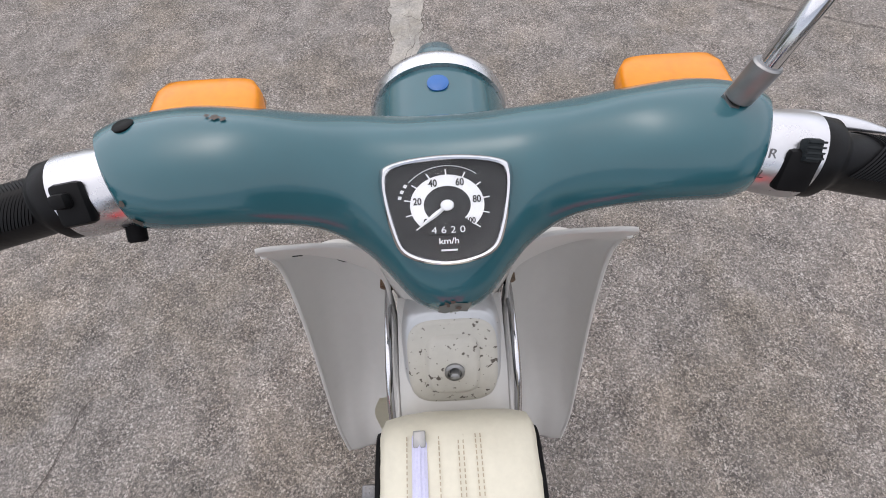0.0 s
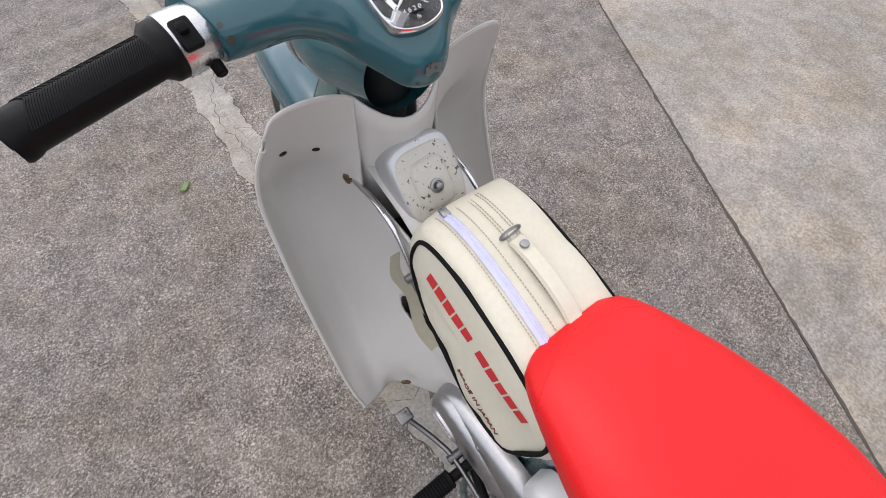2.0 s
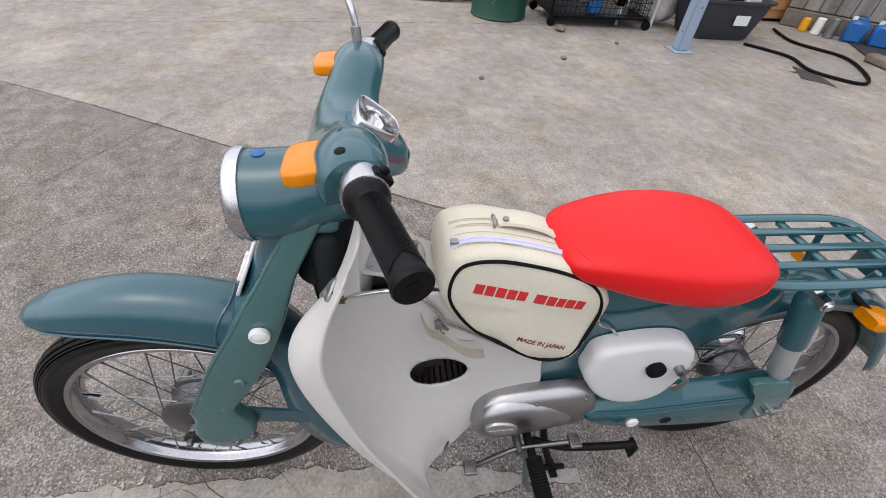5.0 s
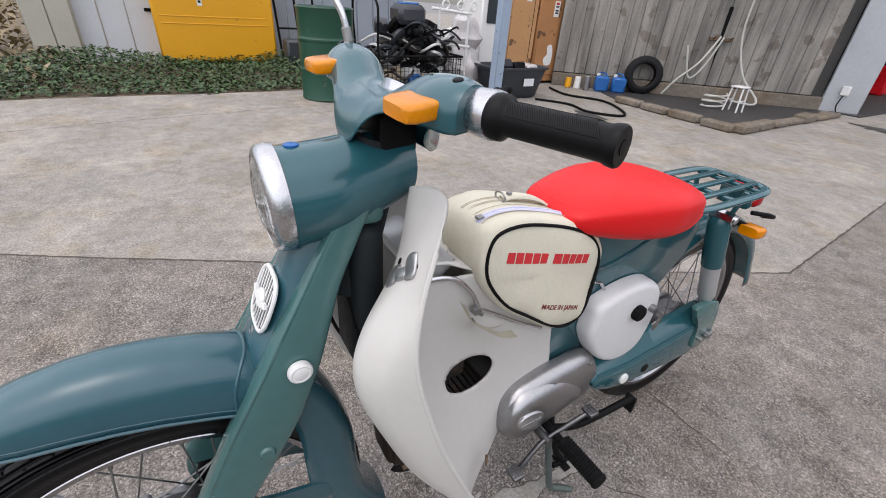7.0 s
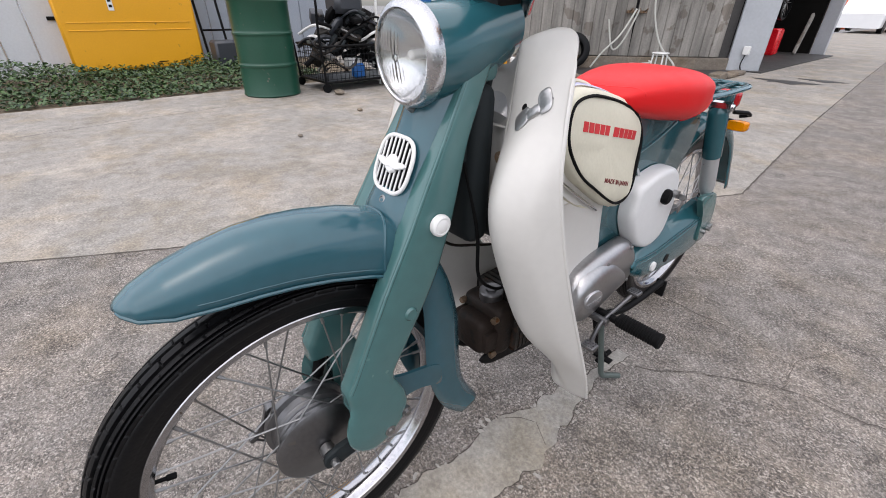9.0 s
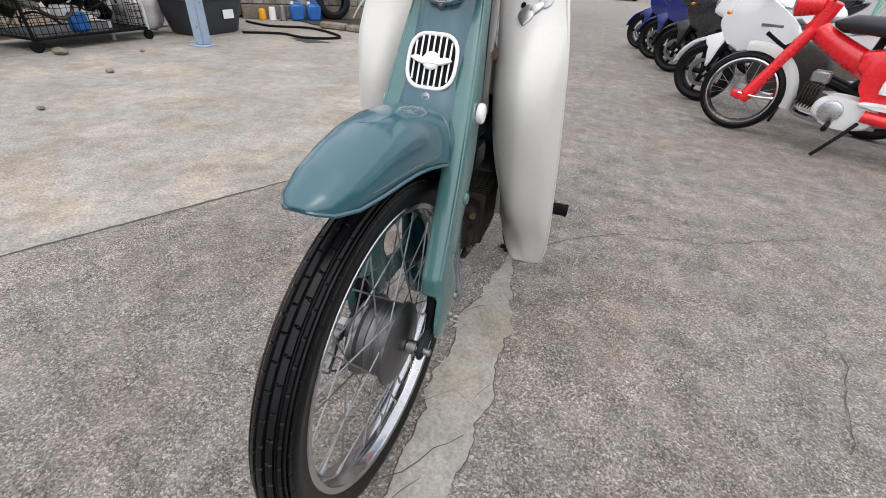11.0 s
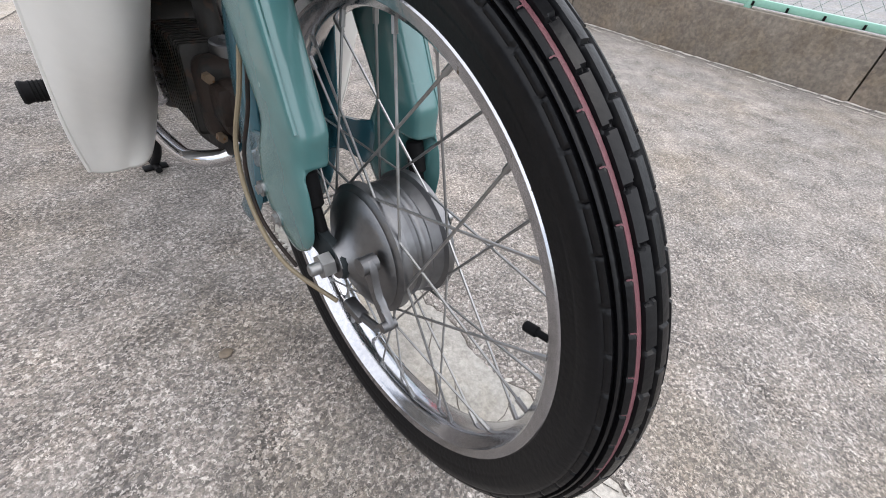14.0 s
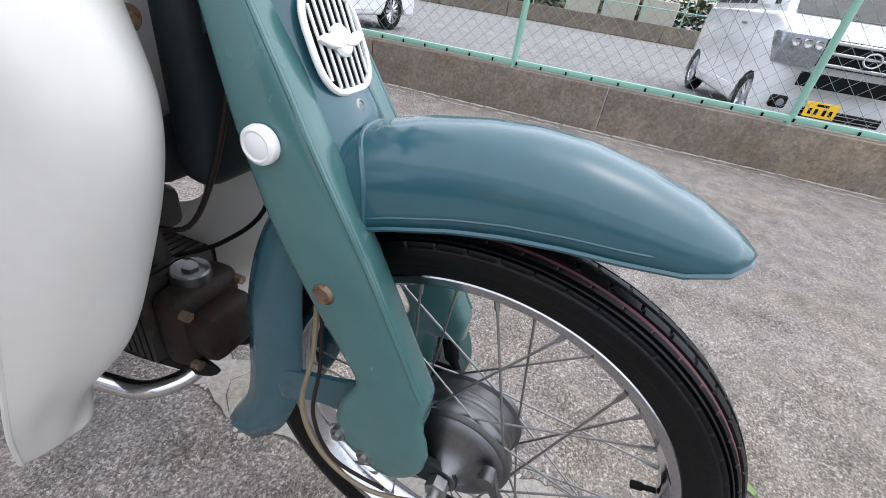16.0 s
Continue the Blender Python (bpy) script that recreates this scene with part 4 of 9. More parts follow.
# (x, profile from the front lip over the top to the rear lip)
HS = [
    (0.0, [(-0.283, 0.858), (-0.288, 0.884), (-0.304, 0.906), (-0.333, 0.914), (-0.37, 0.8965), (-0.396, 0.876), (-0.405, 0.859), (-0.402, 0.842), (-0.394, 0.838)]),
    (0.02, [(-0.284, 0.863), (-0.289, 0.887), (-0.305, 0.907), (-0.333, 0.915), (-0.369, 0.897), (-0.392, 0.878), (-0.399, 0.861), (-0.396, 0.845), (-0.388, 0.841)]),
    (0.036, [(-0.287, 0.878), (-0.292, 0.894), (-0.307, 0.91), (-0.333, 0.917), (-0.362, 0.903), (-0.378, 0.886), (-0.3835, 0.87), (-0.38, 0.855), (-0.372, 0.852)]),
    (0.05, [(-0.292, 0.892), (-0.298, 0.903), (-0.311, 0.915), (-0.334, 0.921), (-0.357, 0.911), (-0.368, 0.895), (-0.372, 0.881), (-0.369, 0.867), (-0.362, 0.865)]),
    (0.07, [(-0.298, 0.903), (-0.304, 0.913), (-0.317, 0.924), (-0.336, 0.931), (-0.356, 0.924), (-0.367, 0.909), (-0.3685, 0.898), (-0.363, 0.887), (-0.356, 0.8855)]),
    (0.098, [(-0.304, 0.908), (-0.308, 0.921), (-0.319, 0.934), (-0.338, 0.943), (-0.359, 0.939), (-0.371, 0.927), (-0.374, 0.916), (-0.368, 0.905), (-0.36, 0.903)]),
    (0.128, [(-0.308, 0.908), (-0.309, 0.924), (-0.319, 0.938), (-0.338, 0.947), (-0.36, 0.944), (-0.374, 0.932), (-0.3765, 0.92), (-0.37, 0.908), (-0.362, 0.906)]),
    (0.147, [(-0.317, 0.906), (-0.316, 0.924), (-0.324, 0.938), (-0.339, 0.946), (-0.36, 0.943), (-0.3735, 0.932), (-0.376, 0.92), (-0.37, 0.908), (-0.362, 0.906)]),
    (0.157, [(-0.325, 0.906), (-0.324, 0.925), (-0.33, 0.937), (-0.342, 0.944), (-0.36, 0.941), (-0.372, 0.931), (-0.3745, 0.92), (-0.369, 0.908), (-0.362, 0.906)]),
]


def skew(x, y):
    """The cover's ends are cut square to the grips, not to the machine."""
    return x + math.copysign(1, x) * 0.4 * (y + 0.358) * max(0.0, (abs(x) - 0.128) / 0.029)


# the right end is a little shorter than the left one
stations = [(-x, p) for x, p in HS[:0:-1]] + [(x if x < 0.128 else 0.128 + 0.72 * (x - 0.128), p) for x, p in HS]
loops = [crom([(skew(x, y), y, z) for y, z in p], 4) for x, p in stations]
lines = [crom([lp[j] for lp in loops], 5) for j in range(len(loops[0]))]
bm = bmesh.new()
ends = skin(bm, [[ln[i] for ln in lines] for i in range(len(lines[0]))], False)
bm.faces.new(ends[0])
bm.faces.new(ends[-1])
bmesh.ops.recalc_face_normals(bm, faces=bm.faces)
cover_tree = BVHTree.FromBMesh(bm)
thicken(part("handlebar_cover", bm, GREEN, bars, "", 70), 0.002)
bm = bmesh.new()
for side in (-1, 1):
    rod(bm, (side * 0.15, -0.35, 0.914), (side * 0.07, -0.342, 0.9), 0.011, seg=14)
box(bm, (0, -0.338, 0.868), (0.07, 0.05, 0.05), 0.008)
part("bar_tube", bm, BLACKM, bars, "black tube and clamp inside the cover")
CHIP = mat("bare_metal_chip", (0.075, 0.06, 0.05), 0.6, 0.2, 0.3, 60, 200, 0.1)
PRIMER = mat("grey_primer", (0.1, 0.115, 0.108), 0.45, 0, 0.15, 60, 200, 0.05)
chips = random.Random(8)


def chip(x, y, z, r, material, name, flat=1.0):
    """A small worn spot that lies on the cover."""
    p, n, _, _ = cover_tree.find_nearest((x, y, z))
    n = n if n.dot(Vector((x, y, z)) - Vector((x, -0.345, 0.88))) > 0 else -n
    u = n.orthogonal().normalized() if abs(n.x) > 0.9 else Vector((1, 0, 0)).cross(n).cross(n).normalized()
    w = n.cross(u)
    bm = bmesh.new()
    k = 11
    bm.faces.new([bm.verts.new(p + n * 0.0014 + (u * math.cos(6.283 * i / k) + w * flat * math.sin(6.283 * i / k)) * r * chips.uniform(0.5, 1.15)) for i in range(k)])
    if material is CHIP:
        bm.transform(Matrix.Translation(n * 0.0004))
    part(name, bm, material, bars, smooth=0)


for x, y, z, r in ((-0.108, -0.334, 0.946, 0.0028), (-0.104, -0.335, 0.946, 0.002), (-0.112, -0.333, 0.946, 0.0014), (-0.147, -0.378, 0.925, 0.003), (-0.15, -0.374, 0.935, 0.002)):
    chip(x, y, z, r, CHIP, "paint_chip")
chip(0.0, -0.41, 0.861, 0.0125, PRIMER, "worn_primer_patch", 0.6)
for x, z, r in ((-0.003, 0.864, 0.0026), (0.004, 0.86, 0.0024), (0.001, 0.8665, 0.0016), (-0.017, 0.846, 0.0016)):
    chip(x, -0.408, z, r, CHIP, "paint_chip")
p, n, _, _ = cover_tree.find_nearest((-0.15, -0.337, 0.946))
bm = bmesh.new()
lathe(bm, [(-0.001, 0), (-0.001, 0.0048), (0.0006, 0.005), (0.0012, 0.0042), (0.001, 0)], 24, (0, 0, 0), "z")
bm.transform(Matrix.Translation(p + Vector((0, 0, 0.0008))) @ (n if n.z > 0 else -n).to_track_quat("Z", "Y").to_matrix().to_4x4())
part("mirror_hole", bm, BLACKM, bars, "empty threaded mirror hole")
GRIP = mat("ribbed_grip_rubber", (0.0045, 0.0045, 0.005), 0.42, 0, 0.2, 14, 140, 0.06, spec=0.16)
for s in (-1, 1):
    bm = bmesh.new()
    dx = 0.0 if s < 0 else -0.0075
    tube(bm, [(s * (x + dx), y, 0.9225) for x, y in ((0.144, -0.3485), (0.1555, -0.3515), (0.1572, -0.3519), (0.1775, -0.357), (0.1825, -0.3582), (0.1835, -0.3584))], [0.0176, 0.018, 0.0198, 0.0212, 0.0209, 0.0175], 40)
    part("switch_housing", bm, ALLOYP, bars, "polished alloy switch housing")
    bm = bmesh.new()
    p0, p1 = Vector((s * (0.181 + dx), -0.3575, 0.9226)), Vector((s * 0.286, -0.391, 0.923))
    ax = (p1 - p0).normalized()
    pts, rs = [], []
    for t, r in ((0, 0.019), (0.03, 0.0198), (0.09, 0.0194), (0.12, 0.0165), (0.15, 0.0142), (0.9, 0.0142), (0.93, 0.0155), (0.98, 0.016), (1.0, 0.0148)):
        pts.append(p0.lerp(p1, t))
        rs.append(r)
    tube(bm, pts, rs, 36)
    grip = part("grip", bm, GRIP, bars, "black ribbed rubber grip")
    # raised chevron ribs round the grip
    bm = bmesh.new()
    side = Vector((0, 0, 1)).cross(ax).normalized()
    up = ax.cross(side)
    for k in range(52):
        base = 0.17 + 0.71 * k / 51
        line = []
        for j in range(13):
            a = -1.2 + 2.4 * j / 12
            t = base + 0.09 * (1 - abs(a) / 1.2) * s
            q = p0.lerp(p1, t)
            line.append(q + (up * math.cos(a) - side * math.sin(a)) * 0.0144)
        tube(bm, line, 0.0007, 4)
    part("chevron_ribs", bm, GRIP, grip)["kind"] = "stuff"
    bm = bmesh.new()
    rod(bm, p1 - ax * 0.001, p1 + ax * 0.0006, 0.006, seg=20)
    part("grip_end_hole", bm, BLACKM, grip)
# left switch: black slot with horn button
bm = bmesh.new()
box(bm, (0, 0, 0), (0.014, 0.02, 0.008), 0.0025)
box(bm, (-0.001, 0.002, 0.006), (0.007, 0.007, 0.007), 0.002)
bm.transform(Matrix.Translation((-0.1705, -0.3715, 0.935)) @ pose(0, 0, 0, 40, 0, 10))
part("dip_switch", bm, BLACKM, bars, "black rocker switch")
bm = bmesh.new()
rod(bm, (-0.162, -0.364, 0.911), (-0.161, -0.3755, 0.9035), 0.0046, seg=14, bevel=0.001)
part("horn_button", bm, BLACKR, bars, "black horn button")
bm = bmesh.new()
box(bm, (0, 0, 0), (0.015, 0.02, 0.008), 0.0025)
bm.transform(Matrix.Translation((0.1625, -0.3725, 0.931)) @ pose(0, 0, 0, 56, 0, -10))
part("turn_switch_base", bm, BLACKM, bars, "black turn signal switch")
bm = bmesh.new()
box(bm, (0, 0, 0), (0.008, 0.011, 0.01), 0.002)
for k in range(4):
    box(bm, (0, -0.0035 + 0.0024 * k, 0.0055), (0.0075, 0.0009, 0.0012))
bm.transform(Matrix.Translation((0.1645, -0.3675, 0.9385)) @ pose(0, 0, 0, 38, 0, -10))
part("turn_switch_knob", bm, DARKMETAL, bars, "ribbed grey switch knob")
for word, x, turn in (("R", 0.1525, 48), ("L", 0.151, 76)):
    q = radians(turn)
    text_part("mark", word, 0.0062, Matrix.Translation((x - 0.002, -0.351 - 0.0213 * math.sin(q), 0.9225 + 0.0213 * math.cos(q))) @ pose(0, 0, 0, turn, 0, -12), GREYINK, bars)
for s in (-1, 1):
    unit = new("turn_signal")
    unit.parent = bike
    unit["label"] = "amber front turn signal"
    bm = bmesh.new()
    rings = []
    for f, g in ((0.0, 0.86), (0.15, 1.0), (0.75, 0.97), (0.93, 0.86), (1.0, 0.66)):
        y = -0.325 + 0.04 * f
        rings.append([(x * s, yy, z) for x, yy, z in super_ring(0.126 + 0.004 * f, 0, 0, 0.03 * g, 0.0092 * g, 24, 0.4)])
        rings[-1] = [(x, y, 0.924 - 0.004 * f + yy) for x, yy, z in rings[-1]]
    skin(bm, rings, True, True)
    part("amber_lens", bm, AMBER, unit, "orange plastic lens")
    bm = bmesh.new()
    rings = []
    for y, g in ((-0.33, 0.95), (-0.328, 1.04), (-0.324, 1.04), (-0.323, 1.0)):
        rings.append([(x * s, y, 0.924 + yy) for x, yy, z in super_ring(0.126, 0, 0, 0.03 * g, 0.0092 * g, 24, 0.4)])
    skin(bm, rings, True, True)
    part("signal_gasket", bm, BLACKR, unit, "black gasket")
bm = bmesh.new()
rod(bm, (0.135, -0.342, 0.941), (0.136, -0.343, 0.9485), 0.0072, seg=6)
rod(bm, (0.136, -0.343, 0.948), (0.1395, -0.341, 0.966), 0.0062, 0.0066, seg=20, bevel=0.0008)
part("mirror_clamp", bm, STEEL, bars, "dull steel mirror clamp")
bm = bmesh.new()
tube(bm, crom([(0.139, -0.342, 0.962), (0.144, -0.337, 0.985), (0.155, -0.326, 1.008), (0.173, -0.31, 1.035), (0.192, -0.295, 1.065), (0.212, -0.285, 1.1)], 5), 0.0046, 12)
part("mirror_stem", bm, CHROME, bars, "chromed mirror stem")
bm = bmesh.new()
tube(bm, crom([(0.152, -0.338, 0.924), (0.17, -0.3345, 0.923), (0.19, -0.336, 0.923), (0.21, -0.342, 0.923), (0.226, -0.348, 0.923)], 4), [0.0045] * 4 + [0.005] * 8 + [0.0046, 0.004, 0.003, 0.0022, 0.001], 12)
for v in bm.verts:
    v.co.z = 0.926 + (v.co.z - 0.926) * 0.7
part("brake_lever", bm, ALLOYP, bars, "polished alloy brake lever")

# speedometer
speedo = new("speedometer")
speedo.parent = bike
speedo["label"] = "speedometer with black dial and chrome bezel"
vdir = Vector((0, 0.84, 0.543))
SM = Matrix(((0.94, 0, 0, 0), (0, vdir.y * 0.76, -vdir.z, -0.3665), (0, vdir.z * 0.76, vdir.y, 0.904), (0, 0, 0, 1)))


def dial_outline(g, k=16):
    pts = [Vector((x * g, y * g, 0)) for x, y in ((-0.029, 0.0325), (0.0, 0.0365), (0.029, 0.0325), (0.0362, 0.0215), (0.0318, -0.014), (0.0235, -0.0315), (0.0, -0.0385), (-0.0235, -0.0315), (-0.0318, -0.014), (-0.0362, 0.0215))]
    return crom(pts, 5, True)


bm = bmesh.new()
o1 = dial_outline(1.0)
skin(bm, [[v * g + Vector((0, 0, h)) for v in o1] for g, h in ((1.02, -0.014), (1.03, 0.001), (1.0, 0.0042), (0.965, 0.0052), (0.93, 0.0048), (0.9, 0.003), (0.885, 0.0004))], True)
bm.transform(SM)
part("bezel", bm, CHROME, speedo, "chrome bezel")
bm = bmesh.new()
bm.faces.new([bm.verts.new(v * 0.9 + Vector((0, 0, 0.0008))) for v in o1])
bm.transform(SM)
part("dial", bm, DIAL, speedo, "black dial")
bm = bmesh.new()
arc = np.linspace(radians(224), radians(-44), 48)
skin(bm, [[Vector((r * math.cos(a), 0.003 + r * math.sin(a), 0.0013)) for a in arc] for r in (0.0128, 0.0202)], False)
bm.transform(SM)
part("dial_ring", bm, INK, speedo, "white scale ring")
bm = bmesh.new()
for i in range(11):
    a = radians(222 - 26.4 * i)
    box(bm, (0.0218 * math.cos(a), 0.003 + 0.0218 * math.sin(a), 0.0013), (0.0036, 0.0008, 0.0003), 0, pose(0, 0, 0, 0, 0, math.degrees(a)))
for a in np.linspace(radians(140), radians(52), 22):
    box(bm, (0.0258 * math.cos(a), 0.003 + 0.0258 * math.sin(a), 0.0013), (0.0004, 0.0017, 0.0003), 0, pose(0, 0, 0, 0, 0, math.degrees(a)))
for k in range(3):
    a = radians(166 - 9 * k)
    box(bm, (0.0262 * math.cos(a), 0.003 + 0.0262 * math.sin(a), 0.0013), (0.0018, 0.0022, 0.0003), 0, pose(0, 0, 0, 0, 0, math.degrees(a)))
bm.transform(SM)
part("dial_ticks", bm, INK, speedo)["kind"] = "stuff"
for i, word in enumerate(("0", "20", "40", "60", "80", "100")):
    a = radians(222 - 52.8 * i)
    text_part("dial_number", word, 0.0057 if i < 5 else 0.0046, SM @ Matrix.Translation((0.0165 * math.cos(a), 0.003 + 0.0165 * math.sin(a), 0.0015)) @ Matrix.Diagonal((0.82, 1.15, 1, 1)), DIAL, speedo, 0.0001, bold=0.00012)
text_part("unit_mark", "km/h", 0.0056, SM @ Matrix.Translation((0, -0.0212, 0.0014)), INK, speedo, 0.0001, bold=0.0001)
bm = bmesh.new()
box(bm, (0, -0.0138, 0.0013), (0.0215, 0.0062, 0.0006))
bm.transform(SM)
part("odometer_window", bm, DIAL, speedo)
for i, word in enumerate("4620"):
    bm = bmesh.new()
    box(bm, (-0.0078 + 0.0052 * i, -0.0138, 0.0017), (0.0045, 0.0052, 0.0005))
    bm.transform(SM)
    part("odometer_drum", bm, DIAL, speedo)
    text_part("odometer_digit", word, 0.0064, SM @ Matrix.Translation((-0.0078 + 0.0052 * i, -0.0138, 0.0021)), INK, speedo, 0.0001)
bm = bmesh.new()
box(bm, (0, -0.0273, 0.0014), (0.009, 0.0012, 0.0003))
bm.transform(SM)
part("maker_mark", bm, INK, speedo, "illegible white maker's mark")
bm = bmesh.new()
na = radians(222)
n0 = Vector((0, 0.003, 0.0032))
n1 = n0 + Vector((0.0215 * math.cos(na), 0.0215 * math.sin(na), 0))
tube(bm, [n0, n0.lerp(n1, 0.45), n1], [0.0012, 0.0017, 0.0004], 6)
lathe(bm, [(0, 0.0), (0, 0.0038), (0.0018, 0.0034), (0.0024, 0)], 20, n0, "z")
bm.transform(SM)
part("needle", bm, INK, speedo, "white needle at zero")
bm = bmesh.new()
bm.faces.new([bm.verts.new(v * 0.93 + Vector((0, 0, 0.0042))) for v in o1])
bm.transform(SM)
ob = part("dial_glass", bm, THINGLASS, speedo, "clear dial glass")
thicken(ob, 0.0004)
ob.visible_shadow = False

# ---- leg shields ----
shield = new("leg_shield")
shield.parent = bike
shield["label"] = "off-white plastic leg shield"
t2 = [(-0.052, -0.5, 0.8), (-0.052, -0.53, 0.7), (-0.052, -0.56, 0.625), (-0.052, -0.645, 0.55), (-0.052, -0.654, 0.49), (-0.052, -0.662, 0.437), (-0.052, -0.669, 0.405), (-0.052, -0.673, 0.378)]
t1 = [(-0.053, -0.43, 0.82), (-0.053, -0.44, 0.73), (-0.053, -0.47, 0.655), (-0.053, -0.5, 0.585), (-0.054, -0.53, 0.507), (-0.054, -0.58, 0.432), (-0.0545, -0.612, 0.372), (-0.055, -0.616, 0.326)]
c0 = [(-0.055, -0.375, 0.815), (-0.055, -0.37, 0.74), (-0.056, -0.4, 0.665), (-0.056, -0.405, 0.597), (-0.0565, -0.44, 0.512), (-0.057, -0.508, 0.428), (-0.058, -0.57, 0.348), (-0.062, -0.569, 0.281)]
c1 = [(-0.0535, -0.346, 0.812), (-0.055, -0.338, 0.742), (-0.06, -0.337, 0.669), (-0.0615, -0.34, 0.6), (-0.063, -0.378, 0.514), (-0.064, -0.447, 0.425), (-0.068, -0.525, 0.335), (-0.08, -0.53, 0.25)]
c2 = [(-0.077, -0.342, 0.823), (-0.077, -0.321, 0.74), (-0.077, -0.292, 0.668), (-0.078, -0.283, 0.599), (-0.083, -0.313, 0.505), (-0.089, -0.377, 0.408), (-0.098, -0.452, 0.312), (-0.126, -0.452, 0.196)]
c3 = [(-0.113, -0.346, 0.832), (-0.120, -0.308, 0.745), (-0.118, -0.255, 0.667), (-0.121, -0.243, 0.598), (-0.124, -0.275, 0.496), (-0.128, -0.325, 0.385), (-0.143, -0.406, 0.28), (-0.162, -0.451, 0.185)]
c4 = [(-0.139, -0.343, 0.823), (-0.156, -0.306, 0.738), (-0.160, -0.266, 0.656), (-0.163, -0.262, 0.587), (-0.172, -0.295, 0.488), (-0.178, -0.346, 0.377), (-0.186, -0.416, 0.270), (-0.188, -0.457, 0.183)]
c5 = [(-0.153, -0.325, 0.78), (-0.167, -0.304, 0.732), (-0.179, -0.292, 0.670), (-0.187, -0.303, 0.597), (-0.196, -0.333, 0.492), (-0.203, -0.378, 0.380), (-0.208, -0.424, 0.270), (-0.204, -0.458, 0.190)]
half = rows([t2, t1, c0, c1, c2, c3, c4, c5], 6)
half = [crom(r, 2) for r in half]
lined = [[r[j] for r in half] for j in range(len(half[0]))]
half = list(zip(*[crom(ln, 2) for ln in lined]))
TUNNEL, LOW = 3 * 6 * 2, 2 * 6 * 2
HOLE = (-0.4645, 0.4525, 0.0535, 0.037)


def in_hole(p):
    """Below 1 inside the oval hand hole."""
    dy, dz = p.y - HOLE[0], p.z - HOLE[1]
    dz -= 0.12 * dy
    return math.hypot(dy / HOLE[2], dz / HOLE[3])


bm = bmesh.new()
vs = [[bm.verts.new(q) for q in r] for r in half]
for i in range(len(vs) - 1):
    for j in range(len(vs[0]) - 1):
        if j < TUNNEL and i < LOW:
            continue
        bm.faces.new((vs[i][j], vs[i][j + 1], vs[i + 1][j + 1], vs[i + 1][j]))
gone = [f for f in bm.faces if in_hole(f.calc_center_median()) < 1 and f.calc_center_median().x > -0.085]
bmesh.ops.delete(bm, geom=gone, context="FACES")
for v in bm.verts:
    k = in_hole(v.co)
    if v.is_boundary and 0.6 < k < 1.5 and v.co.x > -0.09:
        v.co.y, v.co.z = HOLE[0] + (v.co.y - HOLE[0]) / k, HOLE[1] + (v.co.z - HOLE[1]) / k
sheet = BVHTree.FromBMesh(bm)
mirror_x(bm)
thicken(part("shield_panel", bm, SHIELD, shield, "", 80), 0.0035)
def bulge(x):
    return (1 - (x / 0.0535) ** 2)


bm = bmesh.new()
skin(bm, [[(x, y - deep * bulge(x), z - dip * bulge(x)) for x in np.linspace(-0.0535, 0.0535, 11)] for y, z, deep, dip in ((-0.346, 0.812, 0.024, 0.032), (-0.341, 0.776, 0.026, 0.016), (-0.336, 0.735, 0.028, 0), (-0.325, 0.67, 0.03, 0), (-0.327, 0.6, 0.02, 0), (-0.34, 0.56, 0.01, 0))], False)
thicken(part("shield_centre", bm, SHIELD, shield, "", 80), 0.003)
for s in (-1, 1):
    bm = bmesh.new()
    tube(bm, [(s * -x, y, z) for x, y, z in crom(c5, 6)], 0.0032, 8)
    part("shield_rim", bm, SHIELD, shield)
for s in (-1, 1):
    bm = bmesh.new()
    lathe(bm, [(0, 0), (0, 0.009), (0.002, 0.0105), (0.004, 0.008), (0.003, 0.004), (0.003, 0)], 20, (0, 0, 0), "x")
    bm.transform(Matrix.Translation((s * 0.116, -0.484, 0.27)) @ pose(0, 0, 0, 0, 0, -s * 55) @ Matrix.Diagonal((s, 1, 1, 1)))
    part("shield_bolt", bm, RUSTY, shield, "dark domed bolt")
bm = bmesh.new()
skin(bm, [[(x, y, z) for x in (-0.051, -0.03, 0, 0.03, 0.051)] for y, z in ((-0.34, 0.7), (-0.41, 0.685), (-0.5, 0.64), (-0.6, 0.575), (-0.645, 0.545))], False)
thicken(part("tunnel_top", bm, SHIELD, shield), 0.003)
for x, y, z in ((-0.134, -0.312, 0.756), (-0.096, -0.31, 0.742)):
    p, n, _, _ = sheet.find_nearest((x, y, z))
    bm = bmesh.new()
    lathe(bm, [(-0.0026, 0), (-0.0026, 0.0045), (0.0026, 0.0045), (0.0026, 0)], 16, (0, 0, 0), "z")
    bm.transform(Matrix.Translation(p) @ n.to_track_quat("Z", "Y").to_matrix().to_4x4())
    part("bolt_hole", bm, BLACKM, shield, "empty bolt hole")
